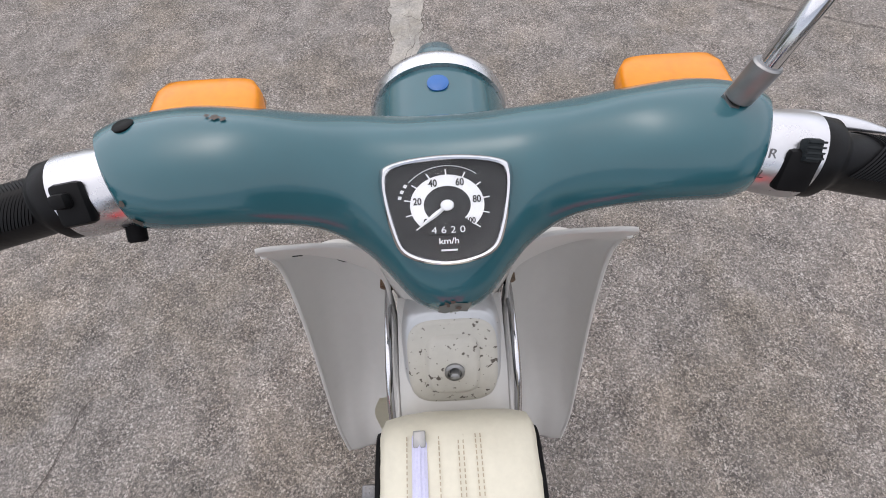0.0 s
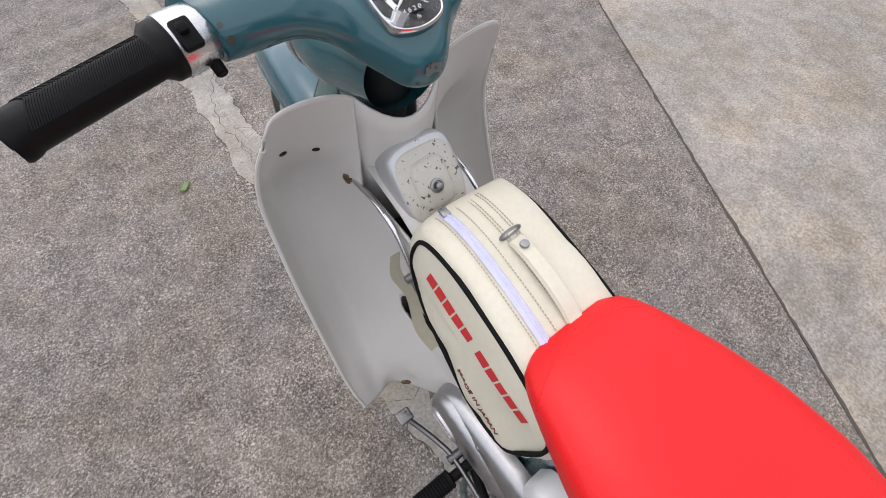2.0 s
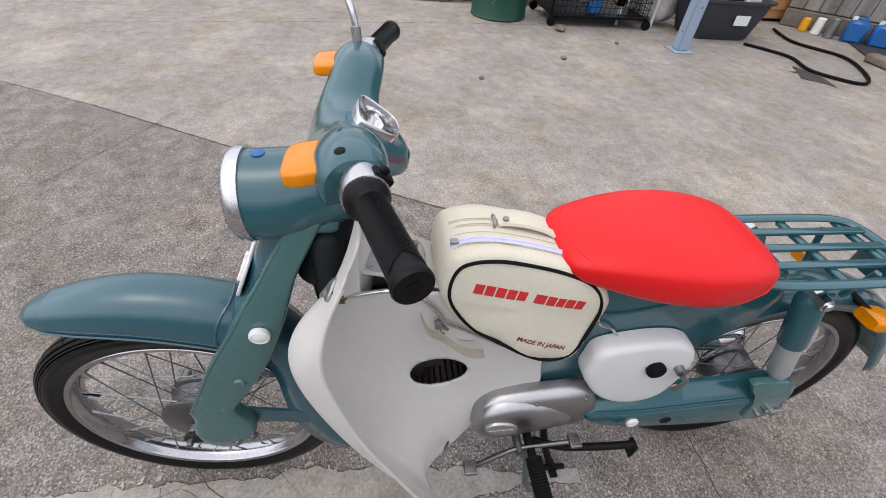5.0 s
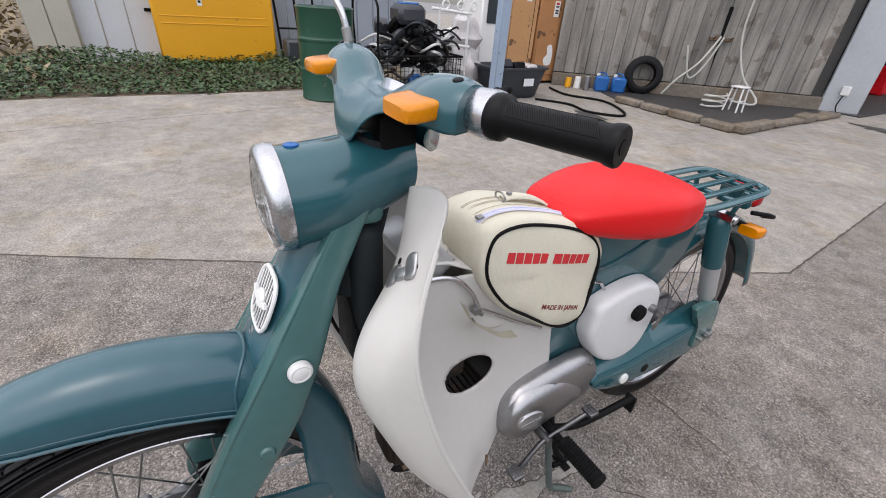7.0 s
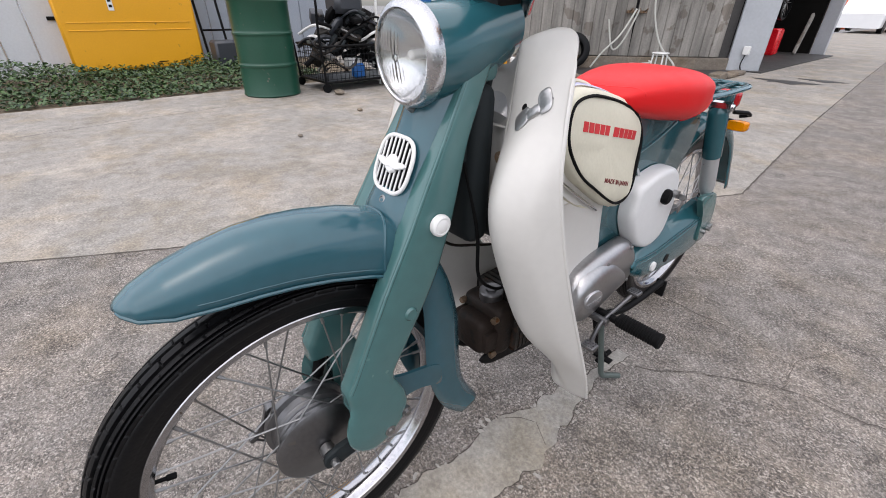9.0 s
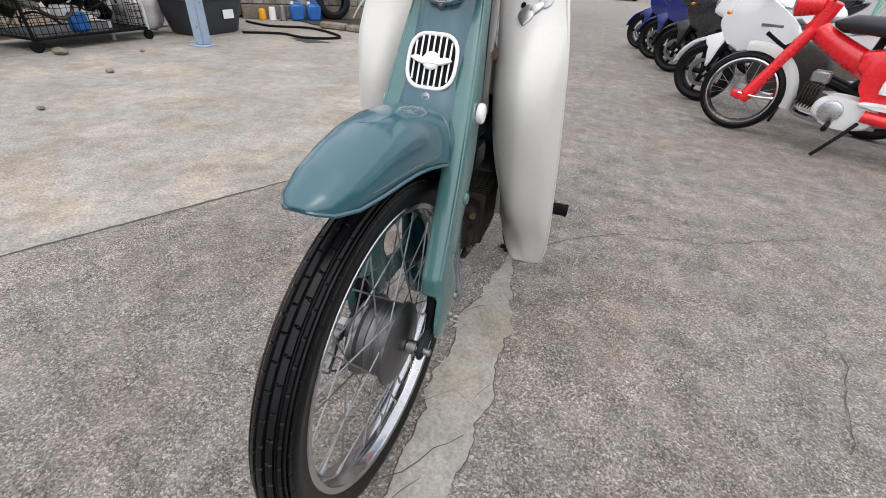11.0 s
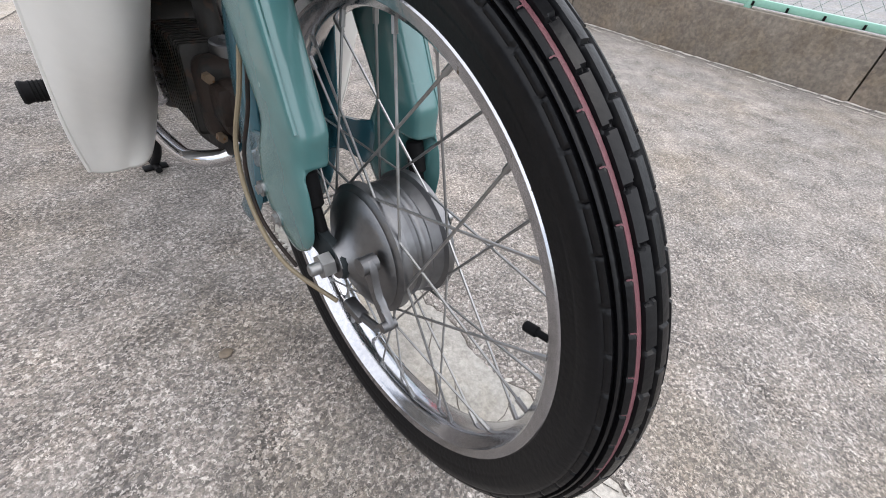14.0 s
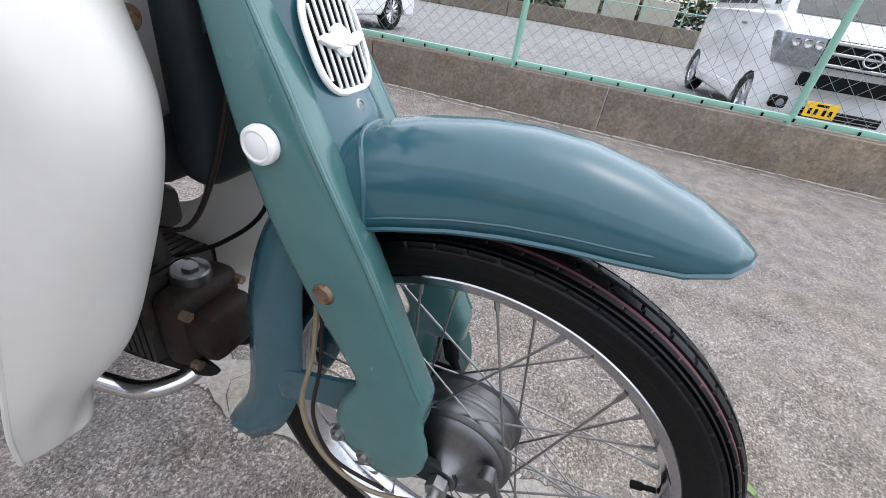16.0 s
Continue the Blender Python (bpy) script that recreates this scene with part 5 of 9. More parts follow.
# plain raised name badge on the left shield, rounded bars only
for k, (u, w, h) in enumerate(((-0.02, 0.025, 0.026), (0.001, 0.024, 0.015), (0.021, 0.019, 0.03))):
    bm = bmesh.new()
    ring = [(0.5 * w * math.copysign(abs(math.cos(a)) ** 0.6, math.cos(a)) + 0.12 * h * math.sin(a), 0.5 * h * math.copysign(abs(math.sin(a)) ** 0.6, math.sin(a))) for a in np.linspace(0, 2 * math.pi, 24, False)]
    skin(bm, [[(x * g, y * g + (h - 0.02) * 0.35, z) for x, y in ring] for z, g in ((0.0, 1.0), (0.0015, 1.0), (0.003, 0.84))], True, True)
    q = Vector((-0.1165, -0.3, 0.742)) + Vector((-0.71, -0.4, 0.47)) * u
    p, nz, _, _ = sheet.find_nearest(q)
    nz = nz if nz.y > 0 else -nz
    bx = Vector((-0.045, -0.025, 0.03))
    bx = (bx - nz * bx.dot(nz)).normalized()
    by = nz.cross(bx)
    bm.transform(Matrix.Translation(p + nz * 0.0024) @ Matrix((bx, by, nz)).transposed().to_4x4())
    part("badge_bar", bm, BADGE, shield, "plain dull metal piece of a name badge")

# steering lock box
lockbox = new("steering_lock_cover")
lockbox.parent = bike
lockbox["label"] = "worn silver steering lock cover with a key barrel"
LM = Matrix.Translation((0, -0.393, 0.703)) @ pose(0, 0, 0, 48) @ Matrix.Diagonal((1.07, 1.05, 1, 1))
bm = bmesh.new()
rings = []
for zz, g in ((-0.03, 1.0), (-0.002, 1.0), (0.005, 0.985), (0.0105, 0.93), (0.012, 0.88)):
    rings.append([(x * g, y * g, zz) for x, y, _ in super_ring(0, 0, 0, 0.0425, 0.048, 48, 0.5)])
skin(bm, rings, True, True)
bm.transform(LM)
part("lock_case", bm, SILVERP, lockbox)
bm = bmesh.new()
rings = []
for zz, g in ((0.0112, 0.9), (0.0128, 0.87), (0.0136, 0.8)):
    rings.append([(x * g, y * g - 0.006, zz) for x, y, _ in super_ring(0, 0, 0, 0.0425, 0.048, 48, 0.5)])
skin(bm, rings, True, True)
rings = []
for zz, g in ((0.0125, 0.56), (0.0165, 0.5), (0.018, 0.44)):
    rings.append([(x * g, y * g - 0.008, zz) for x, y, _ in super_ring(0, 0, 0, 0.0425, 0.056, 32, 0.5)])
skin(bm, rings, True, True)
bm.transform(LM)
part("lock_lid", bm, BOXTOP, lockbox, "speckled worn lid")
bm = bmesh.new()
lathe(bm, [(0.017, 0), (0.017, 0.0085), (0.02, 0.0085), (0.021, 0.006), (0.019, 0.0055), (0.019, 0.0042), (0.026, 0.0038), (0.028, 0)], 24, (0.001, -0.012, 0), "z")
bm.transform(LM)
part("key_barrel", bm, STEEL, lockbox, "steel key barrel")

# chrome carrier rails round the bag
for s in (-1, 1):
    bm = bmesh.new()
    tube(bm, crom([(s * 0.064, -0.313, 0.668), (s * 0.064, -0.335, 0.672), (s * 0.063, -0.375, 0.676), (s * 0.063, -0.415, 0.665), (s * 0.064, -0.445, 0.633), (s * 0.064, -0.462, 0.6)], 5), 0.0038, 10)
    part("carrier_bar", bm, CHROME, bike, "bent chrome carrier bar")
    bm = bmesh.new()
    lathe(bm, [(-0.004, 0.004), (-0.004, 0.0095), (0.004, 0.0095), (0.004, 0.004)], 20, (s * 0.064, -0.311, 0.667), "y", True)
    rod(bm, (s * 0.064, -0.302, 0.667), (s * 0.064, -0.318, 0.667), 0.0045, seg=8)
    part("carrier_eye", bm, RUSTY, bike, "bolted eye of the carrier bar")
    bm = bmesh.new()
    tube(bm, crom([(s * 0.064, -0.455, 0.602), (s * 0.062, -0.5, 0.572), (s * 0.062, -0.57, 0.525), (s * 0.058, -0.62, 0.495)], 4), 0.0032, 8)
    part("carrier_frame", bm, CHROME, bike, "chrome wire frame under the bag")
    bm = bmesh.new()
    rod(bm, (s * 0.05, -0.795, 0.507), (s * 0.07, -0.795, 0.507), 0.008, seg=6)
    part("carrier_bolt", bm, STEEL, bike)
    bm = bmesh.new()
    tube(bm, crom([(s * 0.056, -0.716, 0.599), (s * 0.057, -0.737, 0.565), (s * 0.057, -0.764, 0.55), (s * 0.058, -0.795, 0.51)], 5), 0.003, 8)
    part("carrier_stay", bm, CHROME, bike, "bent chrome stay behind the bag")
    bm = bmesh.new()
    rod(bm, (s * 0.063, -0.452, 0.601), (s * 0.075, -0.452, 0.601), 0.006, seg=10)
    rod(bm, (s * 0.068, -0.448, 0.606), (s * 0.068, -0.468, 0.586), 0.003, seg=8)
    part("carrier_hook", bm, STEEL, bike)

# ---- bag on the carrier ----
bag = thing("saddle_bag", "cream vinyl bag with black piping and red printing in the frame", "bag")
BAG = [(-0.45, 0.672), (-0.455, 0.712), (-0.474, 0.733), (-0.52, 0.738), (-0.58, 0.727), (-0.64, 0.709), (-0.69, 0.684), (-0.716, 0.652), (-0.722, 0.615), (-0.712, 0.565), (-0.697, 0.522), (-0.672, 0.502), (-0.64, 0.502), (-0.6, 0.522), (-0.55, 0.556), (-0.5, 0.592), (-0.465, 0.635)]
base = crom([(0, y, z) for y, z in BAG], 4, True)
mid = Vector((0, -0.585, 0.635))
bm = bmesh.new()
rings = []
for x, g in [(sx * w, g) for sx, part_list in ((-1, ((0.0605, 0.0), (0.0605, 0.3), (0.06, 0.6), (0.0586, 0.82), (0.0555, 0.94), (0.0515, 1.0), (0.039, 1.015), (0.022, 1.024))), (1, ((0.0, 1.026), (0.022, 1.024), (0.039, 1.015), (0.0515, 1.0), (0.0555, 0.94), (0.0586, 0.82), (0.06, 0.6), (0.0605, 0.3), (0.0605, 0.0)))) for w, g in part_list]:
    ring = []
    for v in base:
        p = mid.lerp(v, g)
        w = 0.0022 * noise.noise((x * 26, p.y * 22, p.z * 22)) + 0.0012 * noise.noise((x * 60, p.y * 60, p.z * 60))
        ring.append((x + w, p.y + w, p.z + w))
    rings.append(ring)
skin(bm, rings, True)
bmesh.ops.remove_doubles(bm, verts=bm.verts, dist=1e-5)
part("bag_body", bm, CREAM, bag, "", 70)
for s in (-1, 1):
    bm = bmesh.new()
    tube(bm, [(s * 0.0572, *mid.lerp(v, 0.9).yz) for v in base], 0.0027, 8, True)
    part("piping", bm, BLACKR, bag, "black piping")


def bag_top(x, y):
    k = sorted((abs(v.y - y), v) for v in base if v.z > 0.64)[:2]
    (d0, a), (d1, b) = k
    z = a.z if a.y == b.y else a.z + (b.z - a.z) * (y - a.y) / (b.y - a.y)
    return mid.z + (z - mid.z) * (1.03 - 0.012 * (abs(x) / 0.044)) + 0.001


def on_top(x, y0, y1, n=24):
    return [(x, y, bag_top(x, y)) for y in np.linspace(y0, y1, n)]


bm = bmesh.new()
line = on_top(-0.028, -0.464, -0.7)
skin(bm, [[(x + d, y, z + h) for d, h in ((-0.0055, 0.0), (-0.003, 0.0022), (0.003, 0.0022), (0.0055, 0.0))] for x, y, z in line], False)
part("zip", bm, ZIP, bag, "lavender zip along the top")
bm = bmesh.new()
tube(bm, [(x, y, z + 0.0026) for x, y, z in line], 0.0012, 5)
part("zip_teeth", bm, ZIP, bag)
bm = bmesh.new()
box(bm, (-0.028, -0.47, bag_top(-0.028, -0.47) + 0.004), (0.009, 0.012, 0.004), 0.001)
part("zip_slider", bm, STEEL, bag, "steel zip slider")
bm = bmesh.new()
for x in (-0.037, -0.014, 0.0, 0.0035, 0.0125, 0.016):
    pts = on_top(x, -0.468, -0.7, 60)
    for i in range(0, len(pts) - 1):
        a, b = Vector(pts[i]), Vector(pts[i + 1])
        tube(bm, [a + Vector((0, 0, 0.0006)), a.lerp(b, 0.62) + Vector((0, 0, 0.0006))], 0.0006, 4)
part("stitching", bm, THREAD, bag, "tan stitching")["kind"] = "stuff"
bm = bmesh.new()
line = [(x, y, z + 0.007 * math.sin(math.pi * min(1, max(0, (-0.54 - y) / 0.09))) ** 0.5) for x, y, z in on_top(0.007, -0.54, -0.7, 28)]
rings = [[(x + dx, y, z + dz) for dx, dz in ((-0.009, 0), (-0.007, 0.004), (0.007, 0.004), (0.009, 0), (0.007, -0.002), (-0.007, -0.002))] for x, y, z in line]
skin(bm, rings, True, True)
part("handle", bm, CREAM, bag, "stitched carrying handle")
for y in (-0.536, -0.67):
    bm = bmesh.new()
    z = bag_top(0.005, y)
    tube(bm, [(0.005 + 0.012 * math.cos(a), y + 0.003, z + 0.006 + 0.007 * math.sin(a)) for a in np.linspace(0, 2 * math.pi, 20, False)], 0.0016, 6, True)
    part("ring", bm, STEEL, bag, "metal ring of the handle")
    bm = bmesh.new()
    lathe(bm, [(0.003, 0), (0.003, 0.005), (0.0055, 0.0045), (0.0062, 0)], 16, (0.007, y - 0.016, z + 0.004), "z")
    part("rivet", bm, STEEL, bag)
# straps and clips that tie the bag down on its carrier
for x, sag in ((-0.054, 0.0), (-0.03, 0.007), (0.04, 0.003)):
    bm = bmesh.new()
    line = crom([(x, -0.424, 0.628 - sag), (x - 0.004, -0.436, 0.6 - sag), (x + 0.003, -0.46, 0.572 - sag), (x - 0.003, -0.498, 0.547 - sag), (x, -0.532, 0.535)], 5)
    skin(bm, [[(px - 0.006, py, pz), (px, py + 0.001, pz - 0.0012), (px + 0.006, py, pz)] for px, py, pz in line], False)
    bmesh.ops.solidify(bm, geom=bm.faces[:], thickness=0.0016)
    strap = part("strap", bm, CREAM, bag, "cream webbing strap under the bag", 60)
    bm = bmesh.new()
    tube(bm, [(x + 0.008 * math.cos(q), -0.462 + 0.004 * math.sin(q), 0.568 - sag + 0.007 * math.sin(q)) for q in np.linspace(0, 2 * math.pi, 16, False)], 0.0013, 6, True)
    part("clip", bm, STEEL, strap, "bent wire clip")
# the printing on both faces: plain bars for the maker's name, words for the origin
for s in (-1, 1):
    FM = Matrix.Translation((s * 0.0612, -0.588, 0.6625)) @ Matrix(((0, 0, s, 0), (s, 0, 0, 0), (0, 1, 0, 0), (0, 0, 0, 1)))
    tilt = Matrix.Rotation(s * radians(13.5), 4, "Z")
    x = -0.092
    for k, w in enumerate((0.0145, 0.0145, 0.015, 0.0145, 0.0145, 0, 0.018, 0.0145, 0.013, 0.0145, 0.0145)):
        if w == 0:
            x += 0.011
            continue
        bm = bmesh.new()
        box(bm, (x + w / 2, 0, 0), (w, 0.0165, 0.0005))
        bm.transform(FM @ tilt)
        part("print_bar", bm, REDINK, bag, "red printed maker's name bar")
        x += w + 0.0026
    text_part("print_words", "MADE IN JAPAN", 0.0125, Matrix.Translation((s * 0.0613, -0.6225, 0.562)) @ Matrix(((0, 0, s, 0), (s, 0, 0, 0), (0, 1, 0, 0), (0, 0, 0, 1))) @ Matrix.Rotation(s * radians(17), 4, "Z"), DARKINK, bag, 0.0003, bold=0.0001)

# the printing follows the bulges of the cloth
bag_parts = [ob for ob in scene.objects if ob.parent == bag]
body = next(ob for ob in bag_parts if ob.name.startswith("bag_body"))
cloth = BVHTree.FromPolygons([v.co for v in body.data.vertices], [p.vertices for p in body.data.polygons])
for ob in bag_parts:
    if ob.name.startswith("print"):
        for v in ob.data.vertices:
            side = math.copysign(1, v.co.x)
            hit = cloth.ray_cast(Vector((side * 0.2, v.co.y, v.co.z)), Vector((-side, 0, 0)))[0]
            if hit:
                v.co.x = hit.x + side * (0.0003 + 0.0004 * (abs(v.co.x) > 0.0612))
for ob in bag_parts:
    for v in ob.data.vertices:
        v.co.x *= 1.22 + 2.2 * (0.67 - min(max(v.co.z, 0.53), 0.75))

# ---- seat ----
seat = new("seat")
seat.parent = bike
seat["label"] = "bright red vinyl saddle"
SY = [-0.992, -0.986, -0.972, -0.95, -0.91, -0.85, -0.79, -0.735, -0.69, -0.66, -0.642, -0.633]
s_half = table(SY, [0.05, 0.068, 0.086, 0.101, 0.112, 0.118, 0.112, 0.1, 0.086, 0.076, 0.065, 0.046])
s_top = table(SY, [0.7, 0.71, 0.721, 0.733, 0.743, 0.75, 0.752, 0.748, 0.741, 0.733, 0.7245, 0.716])
s_bot = table(SY, [0.672, 0.664, 0.655, 0.649, 0.644, 0.642, 0.65, 0.66, 0.671, 0.68, 0.688, 0.697])
ys = [SY[0] + (SY[-1] - SY[0]) * (0.5 - 0.5 * math.cos(math.pi * i / 47)) for i in range(48)]
bm = bmesh.new()
rings = []
for y in ys:
    ring = []
    hw, zt, zb = s_half(y), s_top(y), s_bot(y)
    zs = zb + (zt - zb) * 0.62
    for i in range(40):
        a = 2 * math.pi * i / 40
        c, s = math.cos(a), math.sin(a)
        if s >= 0:
            ring.append((hw * math.copysign(abs(c) ** 0.72, c), y, zs + (zt - zs) * abs(s) ** 0.85))
        else:
            ring.append((hw * (1 - 0.1 * abs(s) ** 2) * math.copysign(abs(c) ** 0.35, c), y, zs - (zs - zb) * abs(s) ** 0.5))
    rings.append(ring)
skin(bm, rings, True, True)
ob = part("seat_cover", bm, RED, seat, "", 80)
sub = ob.modifiers.new("smooth", "SMOOTH")
sub.factor, sub.iterations = 0.5, 4
bm = bmesh.new()
line = []
for sx in (-1, 1):
    half_line = []
    for y in np.linspace(-0.85, -0.99, 20):
        hw, zt, zb = s_half(y), s_top(y), s_bot(y)
        zs = zb + (zt - zb) * 0.62
        z = min(zs, zb + 0.004 + (zs - zb) * 0.8 * ((-0.85 - y) / 0.14) ** 1.1)
        q = ((zs - z) / (zs - zb)) ** 2
        half_line.append((sx * hw * (1 - 0.1 * q * q) * math.sqrt(max(0.0, 1 - q * q)) ** 0.35 * 0.99, y, z))
    line += half_line if sx < 0 else half_line[::-1]
tube(bm, line, 0.002, 8)
part("rear_welt", bm, RED, seat, "welted seam round the back")
bm = bmesh.new()
line = []
for a in np.linspace(-math.pi / 2, math.pi / 2, 25):
    y = -0.646 - 0.028 * abs(math.sin(a)) ** 2
    hw, zt, zb = s_half(y), s_top(y), s_bot(y)
    zs = zb + (zt - zb) * 0.62
    c = math.cos(a)
    line.append((hw * math.copysign(abs(math.sin(a)) ** 0.72, a) * 1.0, y, zs + (zt - zs) * abs(c) ** 0.85))
tube(bm, [(0.985 * x, y, z - 0.0012) for x, y, z in line], 0.0016, 8)
part("front_welt", bm, RED, seat, "welted seam across the nose")

# ---- frame body, rear mudguard, rack ----
bm = bmesh.new()
slab_yz(bm, [(-0.625, 0.6), (-0.64, 0.66), (-0.7, 0.682), (-0.82, 0.685), (-0.95, 0.685), (-1.05, 0.665), (-1.085, 0.6), (-1.05, 0.545), (-1.01, 0.5), (-0.97, 0.44), (-0.93, 0.4), (-0.8, 0.355), (-0.68, 0.33), (-0.655, 0.4), (-0.64, 0.5)], -0.05, 0.05, 0.016, 3)
part("frame_body", bm, GREEN, bike, "blue green pressed steel frame body", 50)
for s in (-1, 1):
    bm = bmesh.new()
    tube(bm, crom([(s * 0.0505, -0.7, 0.6), (s * 0.051, -0.76, 0.585), (s * 0.051, -0.84, 0.6), (s * 0.051, -0.92, 0.628)], 5), 0.0032, 8)
    part("frame_pressing", bm, GREEN, bike, "pressed crease in the frame")
bm = bmesh.new()
rings = []
for a in np.linspace(radians(52), radians(172), 40):
    ring = []
    for x, r in ((-0.046, 0.282), (-0.0475, 0.3), (-0.044, 0.314), (-0.028, 0.322), (0, 0.325), (0.028, 0.322), (0.044, 0.314), (0.0475, 0.3), (0.046, 0.282)):
        f = 0.02 * max(0, (a - radians(158)) / radians(14))
        ring.append((x, -1.185 + (r + f) * math.cos(a), AZ + (r + f) * math.sin(a)))
    rings.append(ring)
skin(bm, rings, False)
thicken(part("rear_mudguard", bm, GREEN, bike, "blue green rear mudguard", 60), 0.0025)
rack = new("luggage_rack")
rack.parent = bike
rack["label"] = "blue green tubular luggage rack"
RZ = 0.678
outline = [(-0.05, -0.935), (-0.07, -0.95), (-0.082, -0.985), (-0.086, -1.05), (-0.086, -1.18), (-0.08, -1.235), (-0.06, -1.262), (-0.02, -1.27)]
loop = [(x, y, RZ) for x, y in outline] + [(-x, y, RZ) for x, y in outline[::-1]]
bm = bmesh.new()
tube(bm, crom(loop, 5, True), 0.0105, 12, True)
for v in bm.verts:
    v.co.z = RZ + (v.co.z - RZ) * 0.6
part("rack_frame", bm, GREEN, rack)
for x in (-0.043, 0.0, 0.043):
    bm = bmesh.new()
    box(bm, (x, -1.1, RZ + 0.002), (0.017, 0.33, 0.008), 0.0035)
    part("rack_slat", bm, GREEN, rack)
for y in (-0.975, -1.12, -1.24):
    bm = bmesh.new()
    box(bm, (0, y, RZ - 0.006), (0.16, 0.018, 0.008), 0.003)
    part("rack_cross_bar", bm, GREEN, rack)
for s in (-1, 1):
    bm = bmesh.new()
    rod(bm, (s * 0.06, -1.2, RZ - 0.005), (s * 0.045, -1.2, 0.6), 0.006)
    part("rack_stay", bm, GREEN, rack)
for s in (-1, 1):
    shock = new("rear_shock")
    shock.parent = bike
    shock["label"] = "rear shock absorber with painted shroud"
    t, b = Vector((s * 0.078, -1.078, 0.648)), Vector((s * 0.085, -1.176, 0.383))
    bm = bmesh.new()
    tube(bm, [t.lerp(b, k) for k in (0.0, 0.03, 0.06, 0.5, 0.51)], [0.014, 0.021, 0.0235, 0.0235, 0.02], 28)
    part("shroud", bm, GREEN, shock)
    bm = bmesh.new()
    tube(bm, [t.lerp(b, k) for k in (0.48, 0.5, 0.86, 0.9, 0.97)], [0.0205, 0.0205, 0.0205, 0.017, 0.012], 28)
    part("damper_tube", bm, SILVERP, shock, "silver lower tube")
    bm = bmesh.new()
    rod(bm, t - Vector((s * 0.02, 0, 0)), t + Vector((s * 0.028, 0, 0)), 0.0125, seg=6)
    rod(bm, t + Vector((s * 0.02, 0, 0)), t + Vector((s * 0.034, 0, 0)), 0.008, seg=16, bevel=0.002)
    part("top_nut", bm, CHROME, shock, "chrome dome nut")
    bm = bmesh.new()
    rod(bm, b - Vector((s * 0.02, 0, 0)), b + Vector((s * 0.018, 0, 0)), 0.009, seg=16, bevel=0.002)
    part("lower_nut", bm, CHROME, shock)
    # turn signal on its stalk
    sig = new("rear_turn_signal")
    sig.parent = bike
    sig["label"] = "amber rear turn signal"
    bm = bmesh.new()
    rod(bm, (s * 0.035, -1.24, 0.59), (s * 0.09, -1.25, 0.58), 0.007)
    part("stalk", bm, BLACKM, sig)
    bm = bmesh.new()
    rings = []
    for f, g in ((0, 0.8), (0.2, 1), (0.7, 0.95), (0.95, 0.75), (1, 0.5)):
        rings.append([(s * (0.082 + 0.0 * f) + x, -1.235 - 0.055 * f, 0.577 - 0.006 * f + yy) for x, yy, z in super_ring(0, 0, 0, 0.026 * g, 0.0145 * g, 20, 0.45)])
    skin(bm, rings, True, True)
    part("amber_lens", bm, AMBER, sig)
tail = new("tail_lamp")
tail.parent = bike
tail["label"] = "red tail lamp with black plate bracket"
REDLENS = mat("red_lens", (0.4, 0.008, 0.012), 0.2, 0, 0.1, 30, 200, 0.02)
bm = bmesh.new()
box(bm, (0, -1.335, 0.628), (0.09, 0.045, 0.05), 0.014, seg=3)
part("red_lens", bm, REDLENS, tail)
bm = bmesh.new()
box(bm, (0, -1.3, 0.628), (0.08, 0.03, 0.05), 0.008)
part("lamp_housing", bm, GREEN, tail)
bm = bmesh.new()
tube(bm, [(-0.05, -1.3, 0.6), (-0.075, -1.335, 0.597), (-0.075, -1.365, 0.587), (-0.05, -1.365, 0.58)], 0.006, 8)
part("plate_bracket", bm, BLACKM, tail, "black bracket")

# ---- side covers, chain case, swinging arm ----
for s in (-1, 1):
    cover = new("side_cover")
    cover.parent = bike
    cover["label"] = "white plastic side cover with black knob"
    bm = bmesh.new()
    poly = smooth_yz([(-0.734, 0.4791), (-0.742, 0.5164), (-0.785, 0.5322), (-0.85, 0.5396), (-0.905, 0.5294), (-0.937, 0.4978), (-0.945, 0.4466), (-0.932, 0.375), (-0.905, 0.3424), (-0.85, 0.335), (-0.793, 0.3601), (-0.755, 0.4047), (-0.734, 0.4466)], 4)
    mid_y, mid_z = -0.84, 0.437
    rings = [[(s * x, mid_y + (y - mid_y) * g, mid_z + (z - mid_z) * g) for y, z in poly] for x, g in ((0.052, 1.0), (0.074, 1.0), (0.0825, 0.985), (0.0875, 0.955), (0.0905, 0.91), (0.0915, 0.85))]
    skin(bm, rings, True, True)
    part("cover_shell", bm, COVERW, cover, "", 70)
    bm = bmesh.new()
    lathe(bm, [(0, 0), (0, 0.017), (0.006, 0.0185), (0.013, 0.0175), (0.0155, 0.013), (0.0155, 0)], 10, (0, 0, 0), "x")
    bm.transform(Matrix.Translation((s * 0.0905, -0.861, 0.472)) @ Matrix.Diagonal((s, 1, 1, 1)))
    part("knob", bm, BLACKR, cover, "black ribbed knob", 20)
    if s < 0:
        bm = bmesh.new()
        rod(bm, (-0.088, -0.912, 0.466), (-0.105, -0.912, 0.466), 0.0095, seg=16)
        box(bm, (-0.112, -0.914, 0.462), (0.018, 0.003, 0.014), 0.001)
        box(bm, (-0.113, -0.92, 0.442), (0.003, 0.013, 0.025), 0.001, pose(0, 0, 0, 25))
        box(bm, (-0.116, -0.903, 0.437), (0.003, 0.012, 0.024), 0.001, pose(0, 0, 0, -28))
        part("helmet_key", bm, STEEL, cover, "lock with a hanging key")
case = new("chain_case")
case.parent = bike
